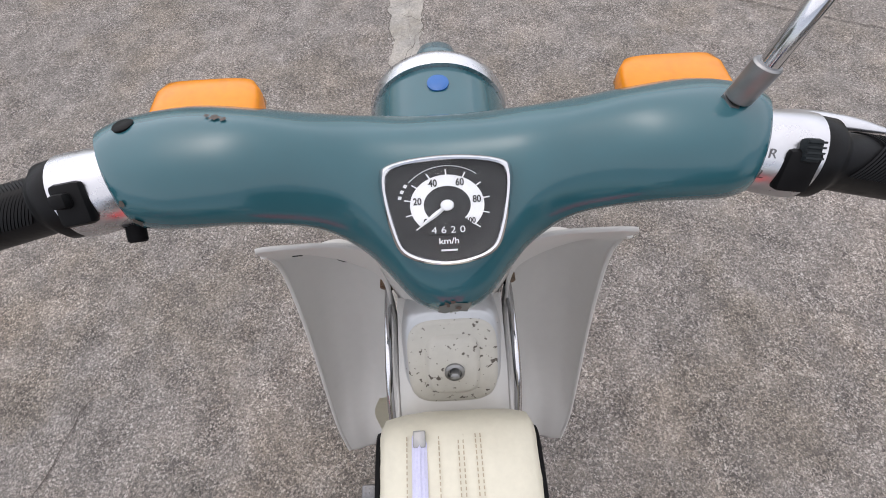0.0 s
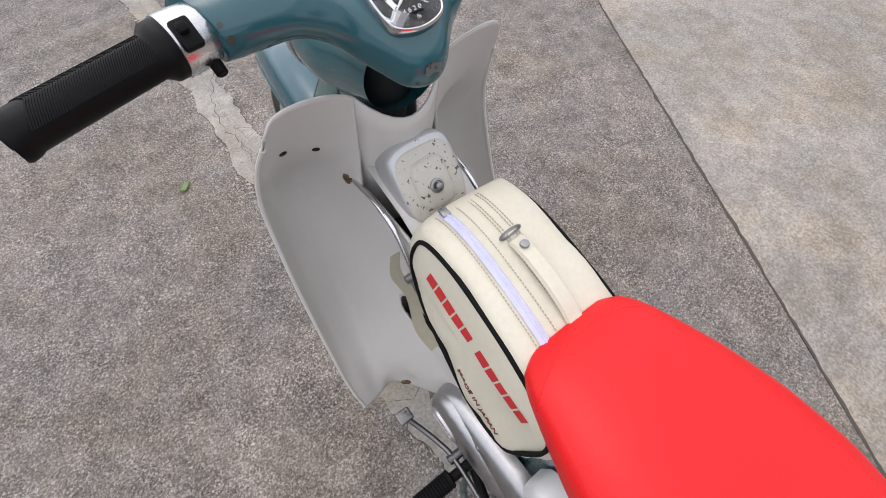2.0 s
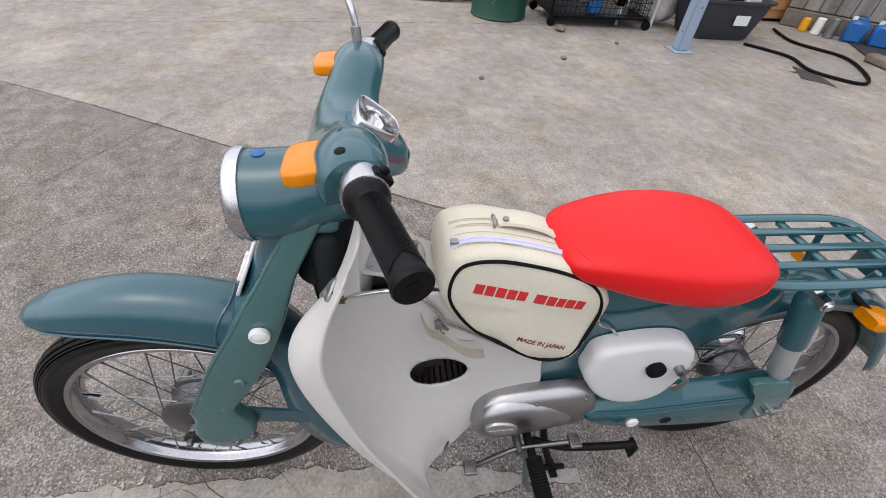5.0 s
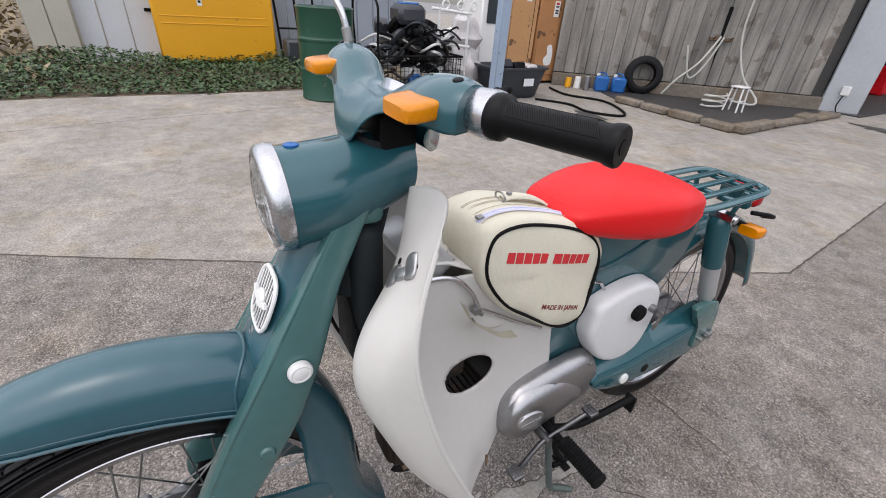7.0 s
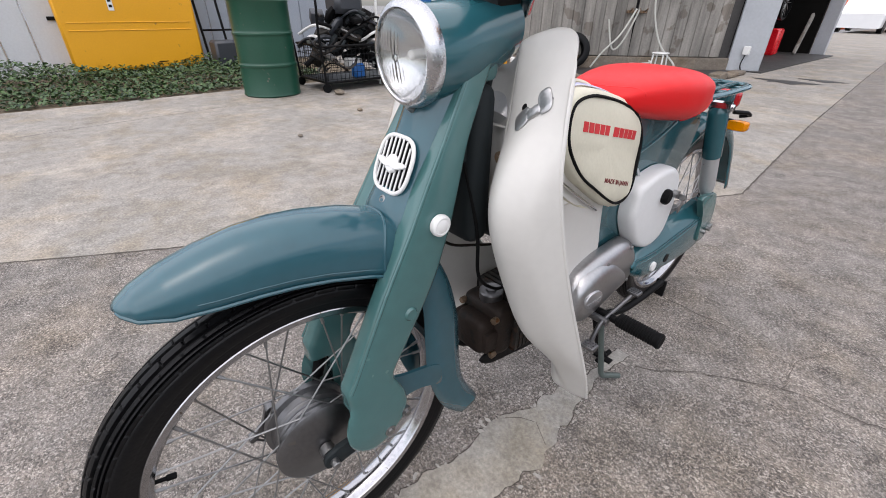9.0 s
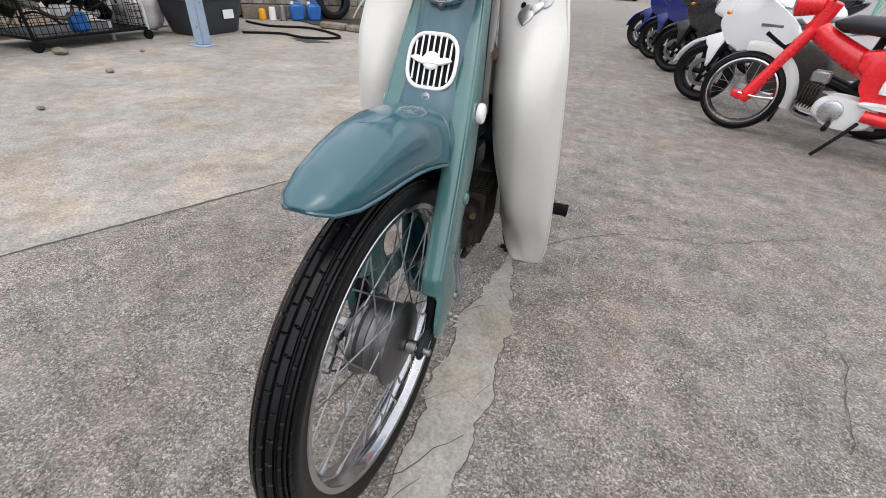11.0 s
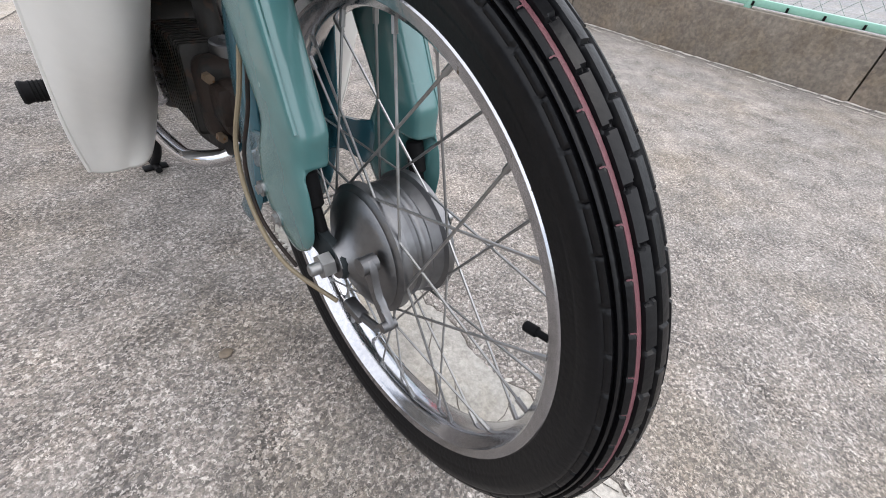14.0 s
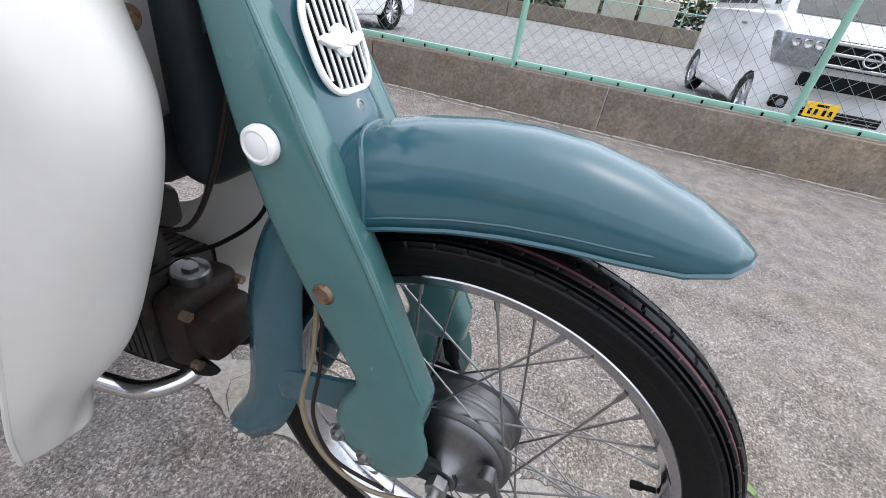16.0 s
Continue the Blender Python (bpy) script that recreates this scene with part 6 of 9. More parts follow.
case["label"] = "blue green enclosed chain case"
CY = [0.775, 0.782, 0.8, 0.84, 0.9, 1.0, 1.1, 1.17, 1.215, 1.24, 1.25]
c_top = table(CY, [0.318, 0.33, 0.338, 0.345, 0.35, 0.355, 0.362, 0.372, 0.365, 0.335, 0.3])
c_crease = table(CY, [0.31, 0.318, 0.32, 0.314, 0.311, 0.318, 0.325, 0.332, 0.328, 0.31, 0.29])
c_low = table(CY, [0.3, 0.29, 0.274, 0.255, 0.24, 0.23, 0.224, 0.224, 0.234, 0.255, 0.28])
bm = bmesh.new()
rings = []
for y in np.linspace(-0.775, -1.25, 60):
    zt, zc, zb = c_top(-y), c_crease(-y), c_low(-y)
    rings.append([(-0.055, y, zt), (-0.07, y, zt - 0.001), (-0.092, y, zc + 0.006), (-0.097, y, zc + 0.001), (-0.1, y, zc - 0.006), (-0.1, y, zb + 0.008), (-0.098, y, zb + 0.003), (-0.093, y, zb), (-0.055, y, zb)])
skin(bm, rings, True, True)
part("case_shell", bm, GREEN, case, "", 50)
for off, r in ((0.004, 0.0014), (-0.007, 0.0014)):
    bm = bmesh.new()
    tube(bm, [(-0.0972 - (0.0024 if off < 0 else 0.0), y, c_crease(-y) + off - 0.001) for y in np.linspace(-0.79, -1.16, 30)], r, 6)
    part("case_bead", bm, GREEN, case)
bm = bmesh.new()
rod(bm, (-0.097, -0.892, 0.27), (-0.106, -0.892, 0.27), 0.0135, seg=24, bevel=0.002)
part("white_plug", bm, WHITEP, case, "white plastic plug")
bm = bmesh.new()
rod(bm, (-0.098, -0.974, 0.264), (-0.1012, -0.974, 0.264), 0.0125, seg=24)
part("inspection_hole", bm, BLACKM, case, "dark inspection hole")
for s in (-1, 1):
    bm = bmesh.new()
    slab_yz(bm, smooth_yz([(-1.1, 0.4), (-1.14, 0.405), (-1.2, 0.395), (-1.225, 0.34), (-1.23, 0.27), (-1.2, 0.245), (-1.16, 0.26), (-1.15, 0.33)], 3), s * 0.09, s * 0.106, 0.003)
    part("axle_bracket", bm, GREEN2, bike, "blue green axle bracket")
    bm = bmesh.new()
    rod(bm, (s * 0.108, -1.2, 0.283), (s * 0.108, -1.245, 0.283), 0.004, seg=8)
    rod(bm, (s * 0.1, -1.215, 0.283), (s * 0.116, -1.215, 0.283), 0.009, seg=6)
    part("chain_adjuster", bm, STEEL, bike)
bm = bmesh.new()
tube(bm, crom([(0.075, -0.8, 0.31), (0.075, -0.95, 0.3), (0.075, -1.1, 0.29), (0.075, -1.2, 0.28)], 4), 0.017, 14)
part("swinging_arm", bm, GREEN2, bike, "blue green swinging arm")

# ---- engine ----
engine = new("engine")
engine.parent = bike
engine["label"] = "small horizontal single cylinder engine"
EP = [(-0.528, 0.3), (-0.534, 0.342), (-0.556, 0.372), (-0.598, 0.386), (-0.66, 0.384), (-0.72, 0.398), (-0.758, 0.408), (-0.79, 0.365), (-0.797, 0.315), (-0.772, 0.278), (-0.7, 0.264), (-0.645, 0.25), (-0.6, 0.228), (-0.56, 0.236), (-0.535, 0.265)]


def dome(outline, centre, steps):
    """A cast cover: its outline drawn in towards the centre as it comes forward."""
    bm = bmesh.new()
    skin(bm, [[(x, centre[0] + (y - centre[0]) * g, centre[1] + (z - centre[1]) * h) for y, z in outline] for x, g, h in steps], True, True)
    return bm


EP = [(-0.538, 0.3), (-0.546, 0.34), (-0.575, 0.366), (-0.63, 0.38), (-0.69, 0.386), (-0.75, 0.388), (-0.79, 0.36), (-0.8, 0.31), (-0.782, 0.262), (-0.73, 0.244), (-0.67, 0.238), (-0.61, 0.226), (-0.565, 0.24), (-0.543, 0.27)]
part("left_case", dome(smooth_yz(EP, 4), (-0.66, 0.31), ((-0.055, 1, 1), (-0.07, 1, 1), (-0.08, 0.985, 0.95), (-0.088, 0.96, 0.85), (-0.093, 0.93, 0.72), (-0.095, 0.86, 0.55))), ENGCOVER, engine, "polished alloy crankcase cover", 60)
GP = [(-0.541, 0.3), (-0.549, 0.338), (-0.578, 0.362), (-0.63, 0.37), (-0.682, 0.36), (-0.72, 0.334), (-0.752, 0.298), (-0.7, 0.268), (-0.65, 0.252), (-0.6, 0.238), (-0.562, 0.25), (-0.545, 0.273)]
part("generator_cover", dome(smooth_yz(GP, 4), (-0.625, 0.305), ((-0.08, 1, 1), (-0.09, 0.985, 0.96), (-0.098, 0.95, 0.87), (-0.104, 0.88, 0.72), (-0.107, 0.76, 0.52))), ENGCOVER, engine, "raised polished generator cover", 60)
poly = [(-0.594 + 0.034 * math.cos(a), 0.308 + 0.022 * math.sin(a) + 0.006 * math.cos(a)) for a in np.linspace(0, 2 * math.pi, 32, False)]
part("oval_badge", dome(poly, (-0.594, 0.308), ((-0.1, 1, 1), (-0.1095, 1, 1), (-0.1115, 0.95, 0.93))), SATIN, engine, "oval cast badge")
bm = bmesh.new()
for i in range(6):
    box(bm, (-0.112, -0.571 - 0.0088 * i, 0.303), (0.0012, 0.0058, 0.008))
part("badge_bar", bm, SATIN, engine, "plain raised bars of a cast name")["kind"] = "stuff"
for y, z in ((-0.66, 0.362), (-0.76, 0.37), (-0.775, 0.275), (-0.69, 0.258)):
    bm = bmesh.new()
    rod(bm, (-0.085, y, z), (-0.0945, y, z), 0.0048, seg=12, bevel=0.001)
    part("case_screw", bm, STEEL, engine)
bm = bmesh.new()
slab_yz(bm, smooth_yz([(-0.54, 0.25), (-0.53, 0.36), (-0.6, 0.39), (-0.72, 0.4), (-0.8, 0.36), (-0.8, 0.26), (-0.72, 0.215), (-0.6, 0.205)], 3), -0.045, 0.06, 0.015, 3)
part("crankcase", bm, ENGINE, engine, "sooty crankcase")
bm = bmesh.new()
slab_yz(bm, smooth_yz([(-0.54, 0.25), (-0.54, 0.35), (-0.62, 0.385), (-0.72, 0.37), (-0.76, 0.3), (-0.7, 0.23), (-0.6, 0.215)], 3), 0.055, 0.105, 0.015, 3)
part("right_case", bm, ALLOYP, engine, "alloy clutch cover")
for k in range(11):
    bm = bmesh.new()
    box(bm, (0.0, -0.535 + 0.0125 * k, 0.3), (0.118, 0.0035, 0.13), 0.006)
    part("fin", bm, ENGINE, engine)
bm = bmesh.new()
rod(bm, (0, -0.56, 0.3), (0, -0.4, 0.296), 0.046, seg=28)
part("cylinder", bm, ENGINE, engine, "sooty finned cylinder")
bm = bmesh.new()
box(bm, (0, -0.382, 0.296), (0.108, 0.052, 0.118), 0.02, seg=3)
box(bm, (0.0, -0.348, 0.292), (0.078, 0.05, 0.08), 0.016, seg=3)
box(bm, (0.03, -0.35, 0.3), (0.03, 0.05, 0.055), 0.008)
box(bm, (-0.03, -0.35, 0.285), (0.035, 0.04, 0.05), 0.008)
part("cylinder_head", bm, BROWNE, engine, "brown heat-stained cylinder head")
for z, lab in ((0.357, "round tappet cap"), (0.24, "lower tappet cap")):
    bm = bmesh.new()
    d = 1 if z > 0.3 else -1
    rod(bm, (0.0, -0.388, z - 0.02 * d), (0.0, -0.386, z + 0.013 * d), 0.024, seg=28, bevel=0.002)
    rod(bm, (0.0, -0.386, z + 0.012 * d), (0.0, -0.3855, z + 0.017 * d), 0.011, seg=6)
    part("tappet_cap", bm, ALLOY, engine, lab)
for x, y, z in ((0.044, -0.36, 0.335), (0.044, -0.36, 0.25), (-0.044, -0.36, 0.335), (-0.044, -0.36, 0.25)):
    bm = bmesh.new()
    rod(bm, (x, y, z), (x, y + 0.012, z), 0.007, seg=6)
    part("head_nut", bm, RUSTY, engine)
bm = bmesh.new()
tube(bm, crom([(0.0, -0.44, 0.36), (0.0, -0.45, 0.4), (0.0, -0.46, 0.43)], 4), 0.016, 16)
box(bm, (0, -0.445, 0.44), (0.06, 0.07, 0.055), 0.012)
part("carburettor", bm, ENGINE, engine, "dark carburettor")
bm = bmesh.new()
box(bm, (0, -0.385, 0.545), (0.1, 0.1, 0.07), 0.018, seg=3)
box(bm, (0, -0.294, 0.645), (0.1, 0.046, 0.24), 0.02, seg=3)
part("air_cleaner", bm, DARKMETAL, engine, "dark air cleaner box")
for side in (-1, 1):
    bm = bmesh.new()
    slab_yz(bm, smooth_yz([(-0.33, 0.238), (-0.36, 0.25), (-0.42, 0.24), (-0.5, 0.225), (-0.56, 0.225), (-0.56, 0.195), (-0.5, 0.188), (-0.42, 0.203), (-0.36, 0.216)], 3), side * 0.03, side * 0.036, 0.002)
    part("engine_guard", bm, BLACKM, engine, "black steel engine guard strap")
bm = bmesh.new()
tube(bm, crom([(0.0, -0.388, 0.235), (0.03, -0.385, 0.205), (0.07, -0.42, 0.192), (0.082, -0.48, 0.184), (0.088, -0.6, 0.18), (0.092, -0.75, 0.185), (0.1, -0.85, 0.2)], 5), 0.0135, 16)
part("exhaust_pipe", bm, CHROME, bike, "pitted chrome exhaust pipe")
bm = bmesh.new()
a, b = Vector((0.1, -0.84, 0.2)), Vector((0.112, -1.32, 0.265))
tube(bm, [a.lerp(b, k) for k in (0, 0.06, 0.15, 0.9, 0.96, 1.0)], [0.014, 0.024, 0.034, 0.034, 0.028, 0.012], 24)
part("silencer", bm, CHROME, bike, "chrome silencer")
# pedals, rests and stands
bm = bmesh.new()
tube(bm, crom([(-0.152, -0.533, 0.244), (-0.14, -0.562, 0.232), (-0.126, -0.605, 0.228), (-0.12, -0.64, 0.234), (-0.122, -0.7, 0.246), (-0.127, -0.748, 0.262)], 5), 0.0052, 10)
rod(bm, (-0.07, -0.642, 0.232), (-0.13, -0.642, 0.232), 0.009, seg=14)
part("gear_pedal", bm, ALLOY, bike, "bright heel and toe gear pedal")
for y, z, x in ((-0.531, 0.246, -0.153), (-0.753, 0.266, -0.128)):
    bm = bmesh.new()
    box(bm, (x, y, z), (0.03, 0.026, 0.009), 0.004)
    for i in range(4):
        for j in range(3):
            box(bm, (x - 0.009 + 0.006 * i, y - 0.008 + 0.008 * j, z + 0.0052), (0.0032, 0.004, 0.002))
    part("pedal_pad", bm, ALLOY, bike, "knurled metal pedal pad")
bm = bmesh.new()
rod(bm, (-0.15, -0.667, 0.232), (0.15, -0.667, 0.232), 0.0095, seg=14)
box(bm, (0, -0.667, 0.225), (0.14, 0.05, 0.018), 0.004)
part("footrest_bar", bm, BLACKM, bike, "black footrest bar")
for s in (-1, 1):
    bm = bmesh.new()
    prof = [(s * 0.142, 0.0), (s * 0.142, 0.012), (s * 0.145, 0.0175), (s * 0.15, 0.0163)]
    for k in range(14):
        prof += [(s * (0.1524 + 0.0055 * k), 0.0163), (s * (0.154 + 0.0055 * k), 0.0179), (s * (0.1556 + 0.0055 * k), 0.0163)]
    prof += [(s * 0.232, 0.0165), (s * 0.238, 0.0185), (s * 0.242, 0.016), (s * 0.242, 0.0)]
    lathe(bm, prof, 20, (0, -0.666, 0.2385), "x")
    part("footrest_rubber", bm, BLACKR, bike, "black ribbed footrest rubber")
bm = bmesh.new()
tube(bm, crom([(-0.1, -0.68, 0.222), (-0.115, -0.74, 0.212), (-0.125, -0.8, 0.222), (-0.133, -0.86, 0.236), (-0.134, -0.89, 0.238)], 4), 0.0085, 10)
box(bm, (-0.134, -0.893, 0.222), (0.026, 0.008, 0.045), 0.002)
part("stand_lever", bm, BLACKM, bike, "black stand lever")
for s in (-1, 1):
    bm = bmesh.new()
    tube(bm, crom([(s * 0.05, -0.72, 0.225), (s * 0.06, -0.735, 0.15), (s * 0.072, -0.765, 0.05), (s * 0.082, -0.785, 0.012)], 4), 0.009, 10)
    rod(bm, (s * 0.082, -0.755, 0.008), (s * 0.084, -0.815, 0.008), 0.007, seg=10)
    box(bm, (s * 0.083, -0.783, 0.0045), (0.05, 0.02, 0.007), 0.002)
    part("centre_stand_leg", bm, BLACKM, bike, "black centre stand leg")
bm = bmesh.new()
tube(bm, crom([(-0.1, -0.672, 0.225), (-0.108, -0.678, 0.16), (-0.118, -0.69, 0.08), (-0.124, -0.7, 0.028), (-0.135, -0.722, 0.018), (-0.15, -0.748, 0.012)], 5), 0.0075, 10)
part("side_stand", bm, STANDM, bike, "dull grey green side stand")
# cables
for pts, m, r in (
    ([(0.05, -0.2, 0.6), (0.055, -0.17, 0.53), (0.06, -0.155, 0.47), (0.072, -0.152, 0.4), (0.086, -0.158, 0.33), (0.09, -0.13, 0.268), (0.086, -0.075, 0.232), (0.062, -0.01, 0.214)], CABLE, 0.0027),
    ([(0.05, -0.19, 0.58), (0.055, -0.165, 0.51), (0.06, -0.15, 0.45), (0.07, -0.146, 0.38), (0.084, -0.146, 0.32), (0.086, -0.12, 0.262), (0.08, -0.06, 0.236)], BROWNE, 0.0022),
    ([(0.03, -0.25, 0.64), (0.045, -0.27, 0.55), (0.05, -0.31, 0.48), (0.04, -0.38, 0.455), (0.02, -0.43, 0.45)], BROWNE, 0.0028),
    ([(-0.03, -0.27, 0.66), (-0.05, -0.285, 0.55), (-0.045, -0.3, 0.46), (-0.03, -0.36, 0.4), (-0.01, -0.42, 0.37)], BLACKR, 0.003),
):
    bm = bmesh.new()
    tube(bm, crom(pts, 6), r, 8)
    part("cable", bm, m, bike, "control cable")

# ---- surroundings of the yard ----
YELLOW = mat("yellow_sheet_steel", (0.72, 0.34, 0.01), 0.4, 0, 0.06, 2, 60, 0.02, spots=(0.3, 0.16, 0.03), spot_scale=14, spot_amount=0.1)
PANELW = mat("chalky_white_sheet", (0.55, 0.57, 0.6), 0.5, 0, 0.07, 2, 50, 0.03)
PANELB = mat("grey_blue_sheet", (0.3, 0.34, 0.4), 0.5, 0, 0.1, 2, 50, 0.03)
BEIGE = mat("beige_cabinet_paint", (0.42, 0.4, 0.34), 0.5, 0, 0.08, 3, 50, 0.03)
DRUMG = mat("dark_green_drum_paint", (0.006, 0.055, 0.032), 0.38, 0, 0.12, 3, 60, 0.03, spots=(0.1, 0.09, 0.07), spot_scale=22, spot_amount=0.12)
BOARD = mat("grey_weathered_board", (0.24, 0.226, 0.205), 0.75, 0, 0.2, 2.5, 40, 0.12, spots=(0.16, 0.14, 0.12), spot_scale=4, spot_amount=0.45)
# weather stains run on from board to board
place = BOARD.node_tree.nodes.new("ShaderNodeNewGeometry")
for node in list(BOARD.node_tree.nodes):
    if node.bl_idname == "ShaderNodeTexNoise":
        BOARD.node_tree.links.new(place.outputs["Position"], node.inputs["Vector"])
streak = BOARD.node_tree.nodes.new("ShaderNodeTexNoise")
streak.inputs["Scale"].default_value, streak.inputs["Detail"].default_value, streak.inputs["Roughness"].default_value = 5.0, 7, 0.7
squash = BOARD.node_tree.nodes.new("ShaderNodeVectorMath")
squash.operation = "MULTIPLY"
squash.inputs[1].default_value = (1.0, 1.0, 0.09)
BOARD.node_tree.links.new(place.outputs["Position"], squash.inputs[0])
BOARD.node_tree.links.new(squash.outputs[0], streak.inputs["Vector"])
tone = BOARD.node_tree.nodes.new("ShaderNodeMapRange")
tone.inputs["From Min"].default_value, tone.inputs["From Max"].default_value = 0.34, 0.66
tone.inputs["To Min"].default_value, tone.inputs["To Max"].default_value = 0.5, 1.4
BOARD.node_tree.links.new(streak.outputs["Fac"], tone.inputs["Value"])
wash = BOARD.node_tree.nodes.new("ShaderNodeVectorMath")
wash.operation = "SCALE"
shader = BOARD.node_tree.nodes["Principled BSDF"]
BOARD.node_tree.links.new(shader.inputs["Base Color"].links[0].from_socket, wash.inputs[0])
BOARD.node_tree.links.new(tone.outputs[0], wash.inputs["Scale"])
BOARD.node_tree.links.new(wash.outputs[0], shader.inputs["Base Color"])
PLATE = mat("galvanised_corner_sheet", (0.42, 0.44, 0.47), 0.5, 0.3, 0.1, 2, 30, 0.03)
# very dark concrete: wash bay, oil stains, workshop floor, backing of the boards
DARKCON = mat("dark_concrete_and_backing", (0.038, 0.036, 0.035), 0.62, 0, 0.4, 3, 40, 0.1)
CARTON = mat("brown_rusty_board", (0.4, 0.19, 0.075), 0.75, 0, 0.15, 3, 50, 0.06, spots=(0.12, 0.06, 0.03), spot_scale=5, spot_amount=0.4)
CARTON2 = mat("pale_brown_board", (0.5, 0.27, 0.12), 0.75, 0, 0.12, 3, 50, 0.06, spots=(0.14, 0.075, 0.04), spot_scale=6, spot_amount=0.35)
POSTB = mat("blue_grey_post_paint", (0.27, 0.34, 0.44), 0.5, 0, 0.1, 4, 50, 0.04, spots=(0.12, 0.11, 0.1), spot_scale=20, spot_amount=0.2)
TUBP = mat("dark_grey_tub_plastic", (0.03, 0.034, 0.042), 0.5, 0, 0.2, 6, 60, 0.04)
PALEHOSE = mat("pale_hose", (0.5, 0.5, 0.46), 0.5, 0, 0.1, 12, 60, 0.02)
WHITEPIPE = mat("white_pipe_paint", (0.7, 0.7, 0.69), 0.4, 0, 0.06, 12, 60, 0.02)
CLEARBAG = mat("clear_sack_film", (0.5, 0.48, 0.48), 0.25, 0, 0.2, 14, 60, 0.3)
CARW = mat("white_car_paint", (0.74, 0.75, 0.77), 0.25, 0, 0.02, 2, 90, 0.005, coat=0.8)
CARGLASS = mat("dark_car_glass", (0.035, 0.045, 0.052), 0.08, 0, 0.1, 3, 90, 0.0, coat=0.5)
LAMPGLASS = mat("car_lamp_glass", (0.3, 0.32, 0.35), 0.1, 0.4, 0.4, 30, 90, 0.02, coat=0.5)
YPLATE = mat("yellow_plate", (0.85, 0.52, 0.02), 0.4, 0, 0.05, 20, 90, 0.0)
MOPEDR = mat("red_moped_paint", (0.72, 0.01, 0.018), 0.28, 0, 0.06, 6, 60, 0.01, coat=0.5)
MOPEDW = mat("cream_white_moped_paint", (0.76, 0.76, 0.74), 0.35, 0, 0.06, 6, 60, 0.02)
SEATV = mat("dark_blue_black_vinyl", (0.016, 0.018, 0.026), 0.5, 0, 0.2, 12, 160, 0.08)
BLUEF = mat("dark_blue_fairing", (0.01, 0.02, 0.16), 0.25, 0, 0.1, 6, 60, 0.0, coat=0.6)
BLACKF = mat("black_fairing", (0.012, 0.012, 0.014), 0.28, 0, 0.1, 6, 60, 0.0, coat=0.5)
# near-black base colour carries the shade inside the workshop
SHADEROOM = mat("workshop_wall_painted_shade", (0.006, 0.0055, 0.005), 0.9, 0, 0.3, 2, 30, 0.05, spec=0.1)
ORANGE = mat("orange_machine_paint", (0.75, 0.12, 0.02), 0.4, 0, 0.1, 3, 50, 0.02)
BRICKISH = mat("brown_far_wall", (0.13, 0.095, 0.08), 0.8, 0, 0.2, 0.8, 12, 0.05)


def leaf_mat(name, a, b, scale):
    m = bpy.data.materials.new(name)
    m.use_nodes = True
    n, l = m.node_tree.nodes, m.node_tree.links
    g = n.new("ShaderNodeNewGeometry")
    r = n.new("ShaderNodeValToRGB")
    r.color_ramp.elements[0].color, r.color_ramp.elements[1].color = (*a, 1), (*b, 1)
    l.new(g.outputs["Random Per Island"], r.inputs["Fac"])
    l.new(r.outputs["Color"], n["Principled BSDF"].inputs["Base Color"])
    n["Principled BSDF"].inputs["Roughness"].default_value = 0.55
    return m


IVY = leaf_mat("ivy_leaves", (0.012, 0.032, 0.012), (0.065, 0.125, 0.035), 1)
STRAW = leaf_mat("dry_grass", (0.12, 0.085, 0.045), (0.3, 0.235, 0.13), 1)
HEDGE = leaf_mat("hedge_leaves", (0.025, 0.05, 0.02), (0.1, 0.13, 0.05), 1)


def leaf_mesh(name, spots, size, material, label, category, tall=1.0):
    """Many small bent leaves at the given spots, as one mesh."""
    vs, fs = [], []
    for p in spots:
        a, tilt, s = rng.uniform(0, 6.283), rng.uniform(-0.2, 1.1), size * rng.uniform(0.55, 1.3)
        d = Vector((math.cos(a) * math.cos(tilt), math.sin(a) * math.cos(tilt), math.sin(tilt) * tall))
        w = Vector((-math.sin(a), math.cos(a), rng.uniform(-0.4, 0.4))) * 0.42
        q, k = Vector(p), len(vs)
        vs += [q, q + (d * 0.45 + w) * s, q + d * s + Vector((0, 0, -0.25 * s)), q + (d * 0.45 - w) * s]
        fs.append((k, k + 1, k + 2, k + 3))
    me = bpy.data.meshes.new(name)
    me.from_pydata(vs, [], fs)
    me.materials.append(material)
    return tagged(new(name, me), label, category, "", "stuff")


def cuboid(name, material, parent, c, s, bevel=0.004, label="", m=None):
    bm = bmesh.new()
    box(bm, c, s, bevel, m, 1)
    return part(name, bm, material, parent, label)


def block(name, material, c, s, label, category, kind="", bevel=0.01, m=None, group=""):
    bm = bmesh.new()
    box(bm, c, s, bevel, m, 1)
    return lone(name, bm, material, label, category, group, kind)


def wire(name, material, parent, pts, r, n=6, seg=8, label=""):
    bm = bmesh.new()
    tube(bm, crom(pts, n) if n else pts, r, seg)
    return part(name, bm, material, parent, label)


# weeds along the concrete's far edge
spots = []
while len(spots) < 16000:
    x, y = rng.uniform(4.86, 6.95), rng.uniform(-2.6, 2.7)
    edge = 4.93 + 0.07 * math.sin(3.1 * y) + 0.05 * math.sin(7.7 * y + 1)
    rise = min(1.0, max(0.0, (x - edge) / 1.3))
    if x < edge or (y < -1.2 and x < 5.0):
        continue
    h = (0.03 + 0.2 * rise) * (0.75 + 0.3 * math.sin(2.3 * y + x) + 0.2 * math.sin(5.3 * x - 2 * y))
    spots.append((x, y, rng.uniform(0.2, 1.0) * max(h, 0.02)))
